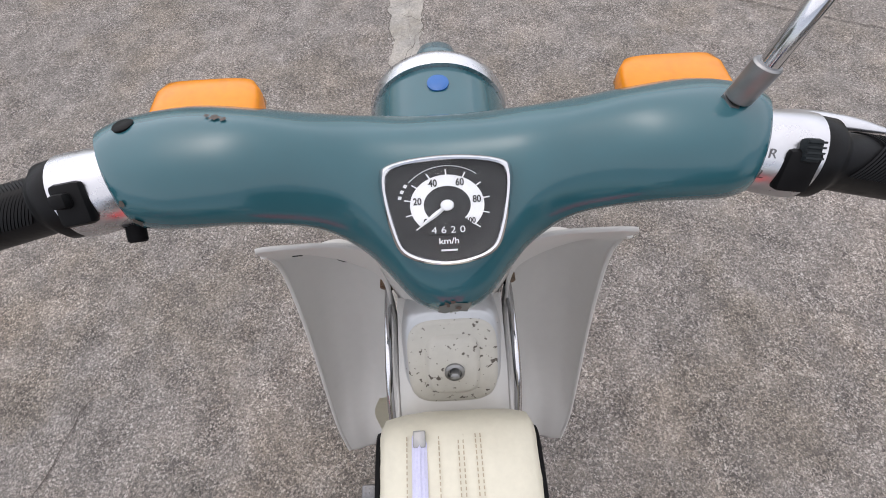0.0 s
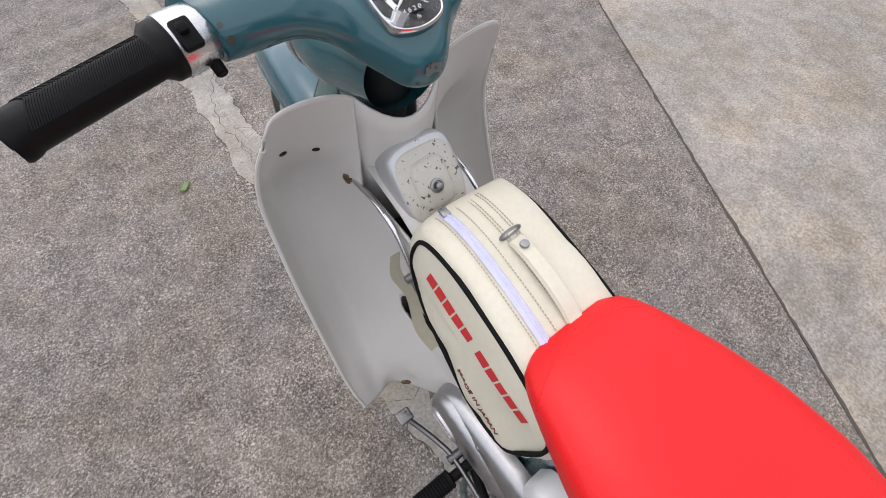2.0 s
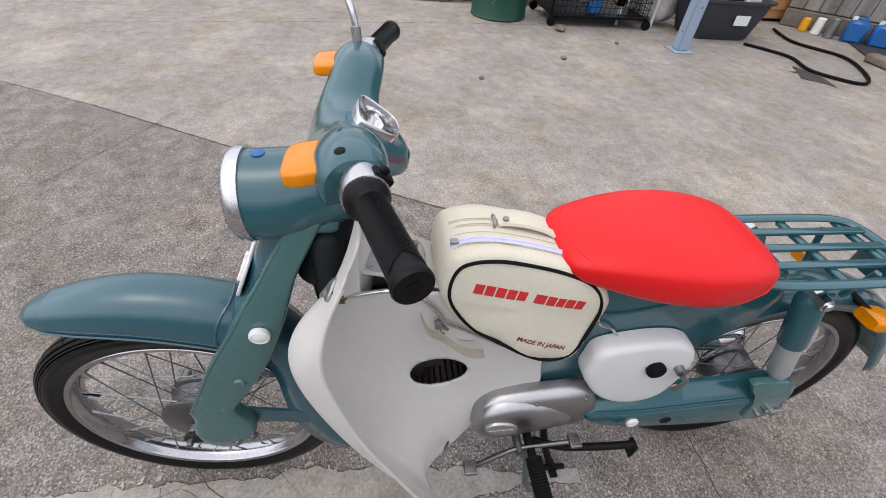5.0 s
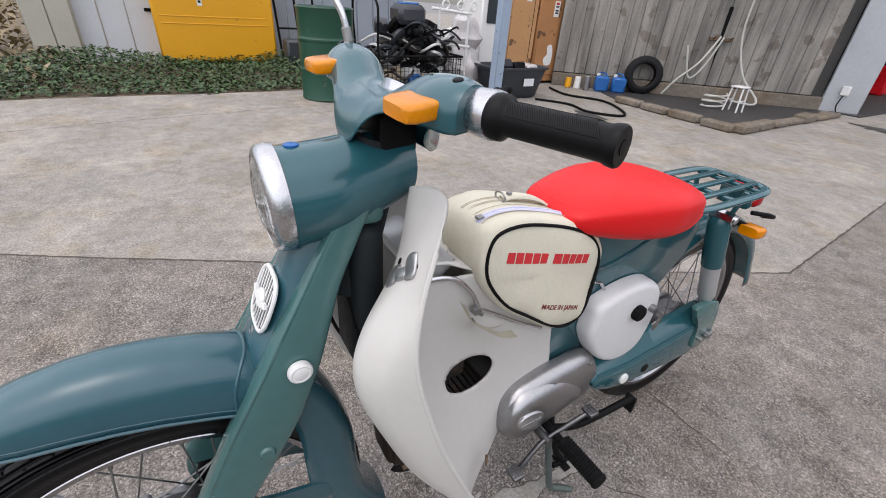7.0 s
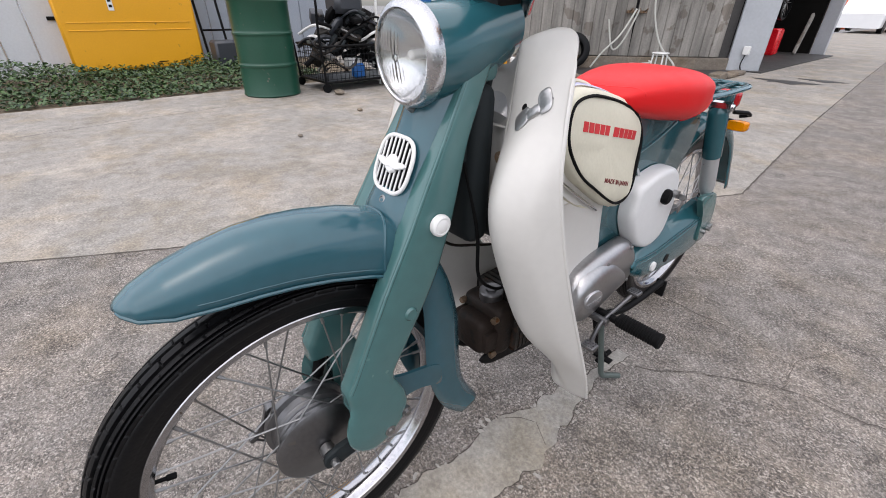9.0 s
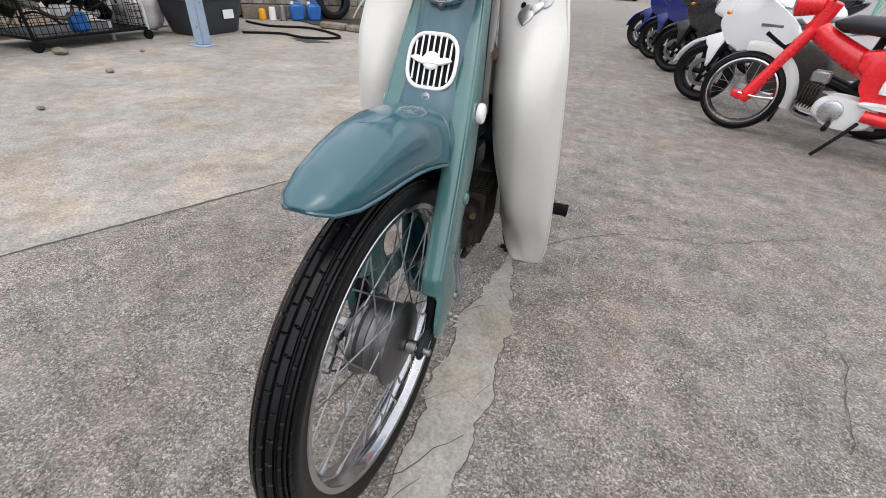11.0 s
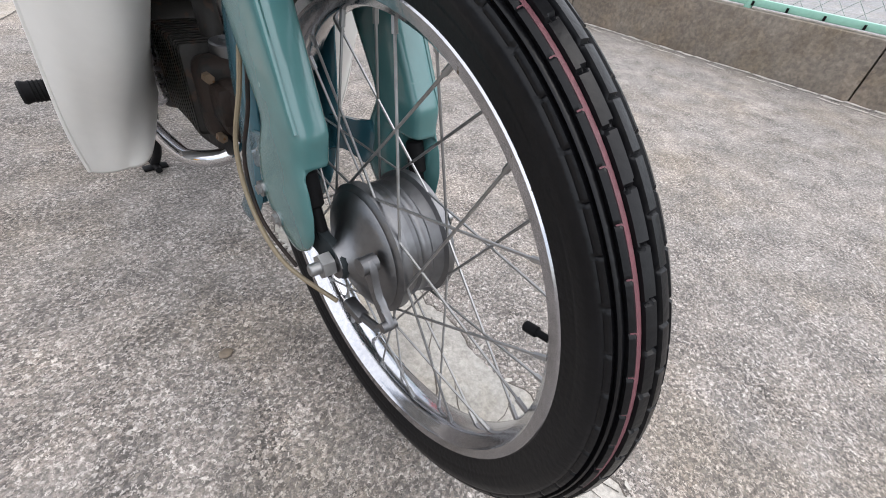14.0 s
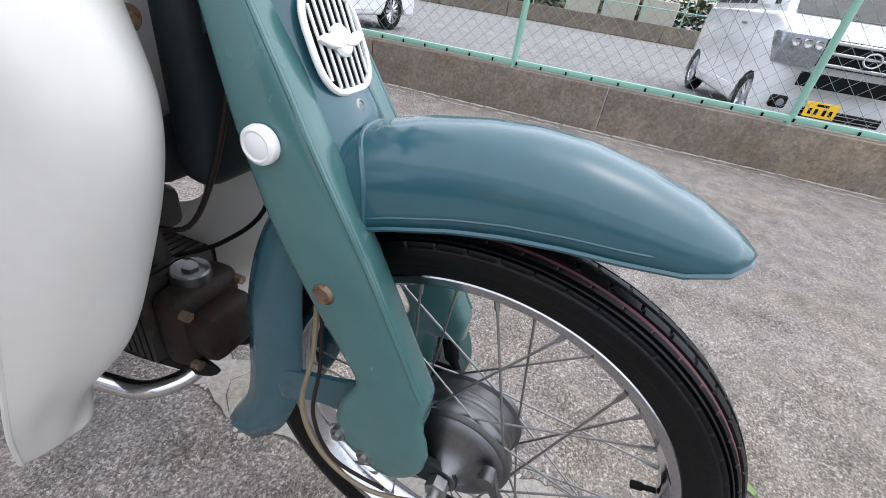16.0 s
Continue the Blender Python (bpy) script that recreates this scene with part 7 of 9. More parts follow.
leaf_mesh("weeds", spots, 0.047, IVY, "dense dark green ivy and weeds beside the concrete", "weeds")
spots = [(rng.uniform(5.6, 10.5), rng.uniform(1.0, 7.5)) for i in range(5200)]
leaf_mesh("dry_grass", [(x, y, 0.02 + max(0, x - 6.4) * 0.13 + rng.uniform(0, 0.1)) for x, y in spots], 0.11, STRAW, "dry brown grass and litter on a low bank", "grass", 1.3)

# yellow box, panels and cabinet
ybox = thing("yellow_container", "yellow painted steel storage box standing in the weeds", "container", at=(6.9, -0.84, 0.0))
cuboid("body", YELLOW, ybox, (0.45, 0, 0.7), (0.9, 1.52, 1.3), 0.025)
for z in (0.53, 0.62):
    bm = bmesh.new()
    rod(bm, (0.0, -0.68, z), (0.0, 0.68, z - 0.0), 0.007, seg=8)
    part("pressed_bead", bm, YELLOW, ybox)
for y in (-0.5, -0.22):
    cuboid("drain_slot", BLACKM, ybox, (-0.001, y, 0.14), (0.008, 0.09, 0.014), 0.002)
label_plate = cuboid("label", INK, ybox, (-0.002, 0.18, 0.86), (0.006, 0.06, 0.22), 0.001, "small white label with dark marks")
for k in range(3):
    cuboid("mark", BLACKM, label_plate, (-0.006, 0.18, 0.8 + 0.06 * k), (0.004, 0.035, 0.03), 0.001)
panel = thing("white_sheet_panels", "chalky white ribbed sheet metal panels leaning behind the weeds", "panel", at=(7.25, 0.35, 0.0))
for k in range(3):
    cuboid("panel", PANELW, panel, (0.012 * (k % 2), -0.3 + 0.31 * k, 1.05), (0.03, 0.3, 2.1), 0.008)
cuboid("hinge", BLACKM, panel, (-0.03, -0.42, 0.66), (0.03, 0.14, 0.04), 0.004)
cab = thing("beige_cabinet", "weathered beige steel cabinet with two doors", "cabinet", at=(7.1, 1.02, 0.0))
cuboid("body", BEIGE, cab, (0.3, 0, 0.9), (0.6, 0.5, 1.8), 0.01)
for s in (-1, 1):
    door = cuboid("door", BEIGE, cab, (-0.006, 0.122 * s, 0.93), (0.02, 0.236, 1.64), 0.006)
    cuboid("handle", STEEL, door, (-0.022, 0.04 * s, 0.95), (0.014, 0.02, 0.1), 0.004)
bm = bmesh.new()
for k in range(9):
    box(bm, (7.62, -1.5 - 0.3 * k, 1.25), (0.04, 0.292, 2.5), 0.01, None, 1)
lone("sheet_wall", bm, PANELB, "grey blue corrugated sheet wall behind the drum", "wall", kind="structure")
rackp = thing("pipe_frame", "black steel pipe frame leaning on the sheet wall", "frame", at=(7.0, -2.0, 0.0))
for y in (-0.28, 0.0, 0.3):
    wire("upright", BLACKM, rackp, [(0.0, y, 0.02), (0.3, y + 0.05, 1.7)], 0.018, 0)
for z in (0.5, 1.0, 1.5):
    wire("rung", BLACKM, rackp, [(0.18 * z, -0.27, z), (0.18 * z, 0.32, z)], 0.014, 0)
block("crate", TUBP, (6.5, -1.78, 0.2), (0.3, 0.3, 0.4), "dark grey plastic crate in the weeds", "crate", bevel=0.03)

# green drum
drum = thing("oil_drum", "dark green steel oil drum standing on the concrete", "drum", at=(4.45, -1.62, 0.0))
bm = bmesh.new()
prof = [(0.0, 0.2), (0.0, 0.285), (0.012, 0.293), (0.03, 0.286)]
for zr in (0.3, 0.59):
    prof += [(zr - 0.03, 0.284), (zr - 0.018, 0.2845), (zr - 0.007, 0.294), (zr + 0.007, 0.294), (zr + 0.018, 0.2845), (zr + 0.03, 0.284)]
prof += [(0.86, 0.284), (0.875, 0.293), (0.89, 0.285), (0.878, 0.278), (0.872, 0.1), (0.872, 0.0)]
lathe(bm, prof, 40, (0, 0, 0), "z")
part("drum_shell", bm, DRUMG, drum)
bm = bmesh.new()
rod(bm, (0.17, 0.05, 0.868), (0.17, 0.05, 0.885), 0.03, seg=12)
part("bung", bm, STEEL, drum)

# scrap cart
cart = thing("wire_cart", "rusty dark wire mesh cart on small wheels", "cart", at=(4.45, -2.62, 0.0))
CL, CW, CZ0, CZ1 = 0.52, 0.33, 0.1, 0.46
for z in (CZ0, CZ1):
    bm = bmesh.new()
    tube(bm, [(-CW, -CL, z), (CW, -CL, z), (CW, CL, z), (-CW, CL, z)], 0.012, 8, True)
    part("rim", bm, BLACKM, cart)
for sx in (-1, 1):
    bm = bmesh.new()
    for k in range(20):
        y = -CL + 2 * CL * (k + 0.5) / 20
        tube(bm, [(sx * CW, y, CZ0), (sx * CW, y, CZ1)], 0.003, 5)
    for k in range(6):
        z = CZ0 + (CZ1 - CZ0) * (k + 0.5) / 6
        tube(bm, [(sx * CW, -CL, z), (sx * CW, CL, z)], 0.003, 5)
    part("side_mesh", bm, BLACKM, cart)
for sy in (-1, 1):
    bm = bmesh.new()
    for k in range(12):
        x = -CW + 2 * CW * (k + 0.5) / 12
        tube(bm, [(x, sy * CL, CZ0), (x, sy * CL, CZ1)], 0.003, 5)
    for k in range(6):
        z = CZ0 + (CZ1 - CZ0) * (k + 0.5) / 6
        tube(bm, [(-CW, sy * CL, z), (CW, sy * CL, z)], 0.003, 5)
    part("end_mesh", bm, BLACKM, cart)
cuboid("floor", BLACKM, cart, (0, 0, CZ0), (2 * CW, 2 * CL, 0.012), 0.002)
wire("handle", BLACKM, cart, [(-CW, CL, 0.05), (-CW - 0.02, CL + 0.04, 0.6), (-CW, CL + 0.05, 0.98), (CW, CL + 0.05, 0.98), (CW, CL, 0.1)], 0.013, 4)
for x in (-CW, CW):
    for y in (-CL, CL):
        bm = bmesh.new()
        lathe(bm, [(-0.015, 0.0), (-0.015, 0.045), (0.015, 0.045), (0.015, 0.0)], 16, (x, y, 0.045), "x")
        part("castor", bm, BLACKR, cart)


def junk(i):
    """One piece of workshop scrap: a bent pipe, a box, a cover or a ring."""
    mats = (BLACKM, TUBP, STEEL, ENGINE, BLACKR, SEATV, DARKMETAL, ENGINE, BLACKM, WHITEP)
    m = rng.choice(mats)
    c = Vector((4.45 + rng.uniform(-0.24, 0.24), -2.62 + rng.uniform(-0.44, 0.44), 0))
    low = i < 14
    c.z = rng.uniform(0.17, 0.4) if low else rng.uniform(0.42, 0.82 - 0.25 * abs(c.y + 2.62))
    bm = bmesh.new()
    kind = i % 4
    if kind == 0:
        a = rng.uniform(0, 6.28)
        d = Vector((math.cos(a), math.sin(a), rng.uniform(-0.5, 0.7))) * rng.uniform(0.1, 0.2)
        tube(bm, crom([c - d, c + Vector((0, 0, 0.06)), c + d], 5), rng.uniform(0.012, 0.03), 8)
        name, label, cat = "bent_pipe", "bent scrap pipe in the heap on the cart", "pipe"
    elif kind == 1:
        box(bm, c, (rng.uniform(0.1, 0.22), rng.uniform(0.1, 0.26), rng.uniform(0.06, 0.16)), 0.02, Euler((rng.uniform(-0.6, 0.6), rng.uniform(-0.6, 0.6), rng.uniform(0, 3))).to_matrix().to_4x4(), 2)
        name, label, cat = "scrap_housing", "scrap machine housing in the heap on the cart", "scrap"
    elif kind == 2:
        pts = [(c.x + 0.16 * math.cos(k * 0.5), c.y + 0.13 * math.sin(k * 0.5), c.z + 0.05 * math.sin(k * 0.9 + i)) for k in range(9)]
        tube(bm, crom(pts, 3), rng.uniform(0.008, 0.018), 7)
        name, label, cat = "scrap_cable", "coil of scrap cable in the heap on the cart", "cable"
    else:
        lathe(bm, [(-0.03, 0.03), (-0.03, 0.09), (-0.015, 0.11), (0.015, 0.11), (0.03, 0.09), (0.03, 0.03)], 20, (0, 0, 0), "z", True)
        bmesh.ops.transform(bm, matrix=Matrix.Translation(c) @ Euler((rng.uniform(-1, 1), rng.uniform(-1, 1), 0)).to_matrix().to_4x4(), verts=bm.verts)
        name, label, cat = "scrap_ring", "round scrap machine part in the heap on the cart", "scrap"
    lone(name, bm, m, label, cat, "scrap heap on the cart")


for i in range(86):
    junk(i)
block("blue_jug", BLUEP, (4.2, -2.55, 0.19), (0.1, 0.14, 0.15), "blue plastic jug in the wire cart", "jug", bevel=0.02)
fan = thing("blue_black_fan_housing", "black and blue plastic machine housing on the heap", "scrap", at=(4.4, -2.55, 0.86))
cuboid("body", TUBP, fan, (0, 0, 0), (0.3, 0.34, 0.2), 0.05)
cuboid("top", BLUEP, fan, (0, 0, 0.105), (0.14, 0.22, 0.03), 0.012)

# white pipe stand, clear sacks, post, tub, cartons
stand = thing("white_pipe_stand", "white painted pipe stand with ring ends", "stand", at=(4.3, -3.1, 0.0))
for y in (-0.2, 0.2):
    wire("leg", WHITEPIPE, stand, [(0, y, 0.0), (0, y, 0.95)], 0.016, 0)
for z in (0.55, 0.9):
    wire("rail", WHITEPIPE, stand, [(0, -0.24, z), (0, 0.3, z + 0.04)], 0.016, 0)
for y in (-0.26, -0.08, 0.12):
    bm = bmesh.new()
    tube(bm, [(0, y + 0.045 * math.cos(k * math.pi / 6), 0.98 + 0.045 * math.sin(k * math.pi / 6)) for k in range(12)], 0.011, 8, True)
    part("ring", bm, WHITEPIPE, stand)
for k in range(3):
    bm = bmesh.new()
    bmesh.ops.create_icosphere(bm, subdivisions=3, radius=0.2)
    for v in bm.verts:
        q = v.co.copy()
        v.co = Vector((q.x, q.y, q.z * 1.25)) * (1 + 0.13 * math.sin(31 * q.x + 9 * k) * math.sin(27 * q.y) + 0.1 * math.sin(40 * q.z + k))
        v.co += Vector((4.45 + 0.05 * k, -3.42 + 0.12 * (k % 2), 0.26 + 0.33 * (k == 2) + 0.02 * k))
    lone("clear_sack", bm, CLEARBAG, "crumpled clear plastic refuse sack", "bag", "clear refuse sacks")
post = thing("steel_post", "square blue grey steel post on a base plate", "post", at=(3.48, -3.18, 0.0))
cuboid("shaft", POSTB, post, (0, 0, 1.45), (0.11, 0.11, 2.88), 0.01)
cuboid("base_plate", POSTB, post, (0, 0, 0.006), (0.2, 0.2, 0.012), 0.003)
tub = thing("plastic_tub", "dark grey plastic tub full of odds and ends", "tub", at=(4.1, -3.88, 0.0))
bm = bmesh.new()
rings = []
for s, z in ((0.72, 0.0), (0.78, 0.02), (0.98, 0.34), (1.06, 0.345), (1.06, 0.37), (0.96, 0.37), (0.93, 0.34), (0.72, 0.05)):
    ring = []
    for k in range(28):
        a = 2 * math.pi * k / 28
        c, q = math.cos(a), math.sin(a)
        ring.append((0.27 * s * abs(c) ** 0.35 * (1 if c > 0 else -1), 0.43 * s * abs(q) ** 0.35 * (1 if q > 0 else -1), z))
    rings.append(ring)
skin(bm, rings, True, True)
part("shell", bm, TUBP, tub)
cuboid("marking", INK, tub, (-0.262, -0.1, 0.2), (0.006, 0.16, 0.09), 0.002)
for k, (y, m) in enumerate(((-4.1, CLEARBAG), (-3.9, BLACKM), (-3.7, SEATV))):
    block("odd_box", m, (4.08, y, 0.33), (0.3, 0.17, 0.12), "small odd box lying in the tub", "box", bevel=0.02, m=Matrix.Rotation(0.3 * k, 4, "Y"))
block("white_fridge", WHITEP, (4.95, -3.95, 0.75), (0.5, 0.36, 1.5), "old white appliance beside the brown boxes", "appliance", bevel=0.02)
block("appliance_window", CARGLASS, (4.69, -3.95, 1.05), (0.012, 0.2, 0.5), "dark narrow window panel of the appliance", "panel")
for k, (y, w, m) in enumerate(((-4.58, 0.5, CARTON2), (-5.12, 0.52, CARTON))):
    carton = thing("brown_cabinet", "tall rust-stained brown cabinet with a white sticker", "cabinet", "brown cabinets", at=(4.85, y, 0.0))
    cuboid("body", m, carton, (0.25, 0, 0.75), (0.56, w, 1.44), 0.012)
    door = cuboid("door", m, carton, (-0.036, 0, 0.78), (0.012, w - 0.04, 1.3), 0.005)
    cuboid("plinth", BLACKM, carton, (0.25, 0, 0.02), (0.5, w - 0.04, 0.04), 0.004)
    if k:
        lab = cuboid("warning_label", WHITEP, carton, (-0.044, -0.05, 1.02), (0.004, 0.1, 0.2), 0.001, "white printed label")
        for z in (0.97, 1.0, 1.05):
            cuboid("bar", BLACKM, lab, (-0.048, -0.05, z), (0.003, 0.06, 0.018), 0.0)
        cuboid("bar", REDINK, lab, (-0.048, -0.05, 1.09), (0.003, 0.06, 0.03), 0.0)
        bm = bmesh.new()
        slab_yz(bm, smooth_yz([(-0.09, 0.28), (0.03, 0.27), (0.06, 0.36), (0.0, 0.42), (0.02, 0.52), (-0.06, 0.55), (-0.1, 0.44)], 3), -0.046, -0.042)
        part("torn_sticker", bm, WHITEP, carton, "torn white sticker")
    else:
        cuboid("seam", BLACKM, door, (-0.044, -0.16, 0.78), (0.003, 0.008, 1.3), 0.0)
        cuboid("bar", WHITEP, door, (-0.045, -0.05, 1.1), (0.003, 0.09, 0.02), 0.0)
hose = thing("black_hose", "black rubber hose lying in a loop on the concrete", "hose", at=(0, 0, 0.016))
wire("hose_line", BLACKR, hose, [(4.4, -4.9, 0), (3.9, -4.75, 0), (3.45, -4.95, 0), (2.95, -4.72, 0), (2.72, -4.45, 0), (3.0, -4.2, 0), (3.4, -4.28, 0), (3.75, -4.05, 0)], 0.014, 8)

# workshop shed of grey boards
A, B = Vector((4.75, -5.25, 0)), Vector((2.2, -8.05, 0))
along = (B - A).normalized()
out = Vector((along.y, -along.x, 0))
if out.dot(Vector((0, 0, 0)) - A) < 0:
    out = -out
turn = math.atan2(along.y, along.x)
rot = Matrix.Rotation(turn, 4, "Z")
length = (B - A).length
H = 3.1
# very dark backing, seen as thin seams between the boards
shed = block("wall_shed", DARKCON, A.lerp(B, 0.5) - out * 0.07 + Vector((0, 0, H / 2)), (length, 0.08, H), "board-clad workshop wall", "wall", "structure", 0.0, rot)
sill = block("shed_sill", WALLCON, A.lerp(B, 0.5) + Vector((0, 0, 0.09)), (length, 0.1, 0.18), "low concrete sill under the boards", "wall", "structure", 0.01, rot)
bm = bmesh.new()
box(bm, (0, 0, 0), (0.156, 0.022, H - 0.2), 0.005, None, 1)
boards = int(length / 0.158)
first = None
for k in range(boards):
    if first is None:
        first = finish(bm, "board", BOARD, shed)
        ob = first
    else:
        ob = new("board", first.data)
        ob.parent = shed
    p = A + along * (0.08 + 0.158 * k) + out * rng.uniform(-0.01, -0.008) + Vector((0, 0, 0.19 + (H - 0.2) / 2))
    ob.matrix_world = Matrix.Translation(p) @ rot
C = Vector((1.8, -8.3, 0))
d2 = C - B
block("corner_sheet", PLATE, B.lerp(C, 0.5) + Vector((0, 0, 1.5)), (d2.length, 0.05, 3.0), "grey galvanised sheet at the shed's corner", "wall", "structure", 0.01, Matrix.Rotation(math.atan2(d2.y, d2.x), 4, "Z"))
cs = thing("wall_socket_box", "small grey socket box with a cable on the corner sheet", "socket box", at=B.lerp(C, 0.45) + Vector((-0.03, 0.06, 0.3)))
cuboid("box", WHITEP, cs, (0, 0, 0), (0.09, 0.06, 0.12), 0.008)
wire("cable", BLACKR, cs, [(0, 0, -0.05), (0.02, 0.02, -0.2), (-0.02, 0.02, -0.3)], 0.008)
block("workshop_floor", DARKCON, (4.8, -10.4, 0.006), (6.2, 4.6, 0.02), "very dark workshop floor", "floor", "structure", 0.0)
# these walls get their gloom from a blackened colour
block("workshop_back_wall", SHADEROOM, (7.0, -10.4, 1.55), (0.1, 4.6, 3.1), "workshop back wall, the room's shade painted in black", "wall", "structure", 0.0)
block("workshop_far_wall", SHADEROOM, (4.6, -12.75, 1.55), (4.9, 0.1, 3.1), "workshop side wall, the room's shade painted in black", "wall", "structure", 0.0)
block("workshop_near_wall", SHADEROOM, (4.75, -8.15, 1.55), (4.6, 0.1, 3.1), "workshop inner wall, the room's shade painted in black", "wall", "structure", 0.0)
block("workshop_roof", PLATE, (4.9, -9.4, 3.15), (6.0, 7.0, 0.08), "low sheet metal roof over the workshop", "roof", "structure", 0.0)
block("door_pillar", PLATE, (2.0, -12.75, 1.5), (0.24, 0.16, 3.0), "grey steel sheet pillar beside the open workshop", "pillar", "structure", 0.01)
for k, (x, y, h) in enumerate(((3.4, -10.3, 1.9), (3.1, -12.0, 1.6), (4.2, -9.3, 2.2))):
    shelf = thing("tool_shelf", "dark steel shelf crowded with workshop parts", "shelf", "workshop shelves", at=(x, y, 0.016))
    for sx in (-0.2, 0.2):
        for sy in (-0.4, 0.4):
            cuboid("upright", BLACKM, shelf, (sx, sy, h / 2), (0.04, 0.04, h), 0.004)
    for j in range(4):
        z = 0.1 + (h - 0.15) * j / 3
        board_ = cuboid("shelf_board", BLACKM, shelf, (0, 0, z), (0.46, 0.9, 0.03), 0.004)
        for q in range(3):
            bh = rng.uniform(0.12, 0.26)
            cuboid("stored_part", rng.choice((TUBP, ENGINE, SEATV, DARKMETAL, MOPEDR)), board_, (rng.uniform(-0.05, 0.05), -0.28 + 0.28 * q, z + 0.015 + bh / 2), (0.3, 0.2, bh), 0.02)
hang = thing("hung_wheel", "dark spoked wheel hanging in the workshop", "wheel", at=(2.5, -11.2, 0.98))
bm = bmesh.new()
lathe(bm, [(-0.04, 0.27), (-0.03, 0.31), (0.03, 0.31), (0.04, 0.27)], 32, (0, 0, 0), "x", True)
part("tyre", bm, TYRE, hang)
bm = bmesh.new()
for k in range(12):
    a = k * math.pi / 6
    tube(bm, [(0, 0.03 * math.cos(a), 0.03 * math.sin(a)), (0, 0.275 * math.cos(a), 0.275 * math.sin(a))], 0.006, 5)
part("spokes", bm, STEEL, hang)
wire("hook_rope", BLACKM, hang, [(0, 0, 0.3), (0, 0, 2.12)], 0.006, 0)
block("red_toolbox", MOPEDR, (2.62, -11.5, 0.27), (0.3, 0.3, 0.5), "dark red tool cabinet inside the workshop", "cabinet", bevel=0.03)
plank = block("leaning_plank", BOARD, (2.28, -12.3, 0.4), (0.05, 0.12, 0.85), "grey plank leaning inside the workshop", "plank", m=Matrix.Rotation(0.5, 4, "X"))

# oily wash bay with a broken kerb
bm = bmesh.new()
prism(bm, [(4.3, -5.7), (3.42, -5.25), (1.85, -5.2), (1.9, -7.75), (2.2, -8.0)], 0.004, 0.012)
lone("wash_bay", bm, DARKCON, "dark wet oil-stained concrete bay at the shed", "ground", kind="structure", smooth=0)
kerb_line = [(3.42, -5.2), (1.8, -5.13), (1.88, -7.75)]
for a, b in zip(kerb_line, kerb_line[1:]):
    a, b = Vector((*a, 0)), Vector((*b, 0))
    d = b - a
    k = int(d.length / 0.36)
    for i in range(k):
        bm = bmesh.new()
        c = a + d * ((i + 0.5) / k)
        hgt = rng.uniform(0.06, 0.1)
        box(bm, c + Vector((0, 0, hgt / 2)), (d.length / k * rng.uniform(0.86, 0.99), rng.uniform(0.12, 0.17), hgt), 0.018, Matrix.Rotation(math.atan2(d.y, d.x) + rng.uniform(-0.06, 0.06), 4, "Z"), 1)
        lone("kerb_stone", bm, WALLCON, "broken weathered concrete kerb stone round the wash bay", "kerb", "wash bay kerb", "structure")
for c, s in (((1.2, -7.4), 0.5), ((0.9, -7.9), 0.35), ((2.9, -4.1), 0.3)):
    bm = bmesh.new()
    prism(bm, [(c[0] + s * (0.7 + 0.3 * math.sin(5 * k)) * math.cos(k * 0.45), c[1] + 0.5 * s * (0.7 + 0.3 * math.cos(3 * k)) * math.sin(k * 0.45)) for k in range(14)], 0.003, 0.0045)
    lone("oil_stain", bm, DARKCON, "dark oil stain on the concrete", "stain", "oil stains", "structure", smooth=0)

# hose rack, hoses, tyre, cans, stool
spot = A + along * 2.2 + out * 0.05
rack = thing("hose_rack", "rusty steel hose bracket on the board wall", "bracket", at=spot)
cuboid("bar", RUSTY, rack, (0, 0, 0.8), (0.3, 0.05, 0.04), 0.006, m=rot)
wire("down_pipe", BLACKM, rack, [(0.05, -0.06, 0.1), (0.04, -0.05, 0.8), (0.02, -0.03, 1.2)], 0.025, 2)
for k in (-1, 0, 1):
    wire("peg", RUSTY, rack, [along * 0.11 * k + Vector((0, 0, 0.8)), along * 0.11 * k + out * 0.12 + Vector((0, 0, 0.84))], 0.01, 0)
hoses = thing("pale_hoses", "pale rubber hoses hanging from the bracket to the floor", "hose", at=spot + out * 0.1)
for k, pts in enumerate((
    [(0, 0, 2.6), (-0.12, -0.14, 1.6), (-0.14, -0.16, 0.9), (-0.3, -0.22, 0.4), (-0.55, -0.3, 0.12), (-0.62, -0.1, 0.06), (-0.4, 0.05, 0.08)],
    [(0.02, 0.05, 0.84), (0.12, 0.2, 0.5), (0.3, 0.32, 0.25), (0.42, 0.4, 0.03)],
    [(0, 0, 0.84), (0.1, 0.12, 0.42), (0.22, 0.2, 0.3), (0.3, 0.3, 0.7)],
)):
    wire("hose", PALEHOSE, hoses, pts, 0.014)
tyre_at = A + along * 1.3 + out * 0.12
bm = bmesh.new()
lathe(bm, [(-0.075, 0.16), (-0.085, 0.2), (-0.065, 0.255), (0.0, 0.265), (0.065, 0.255), (0.085, 0.2), (0.075, 0.16), (0.05, 0.17), (0.045, 0.23), (-0.045, 0.23), (-0.05, 0.17)], 36, (0, 0, 0), "y", True)
bmesh.ops.transform(bm, matrix=Matrix.Translation(tyre_at + Vector((0, 0, 0.263))) @ rot @ Matrix.Rotation(-0.15, 4, "X"), verts=bm.verts)
lone("loose_tyre", bm, TYRE, "worn black car tyre leaning on the board wall", "tyre")
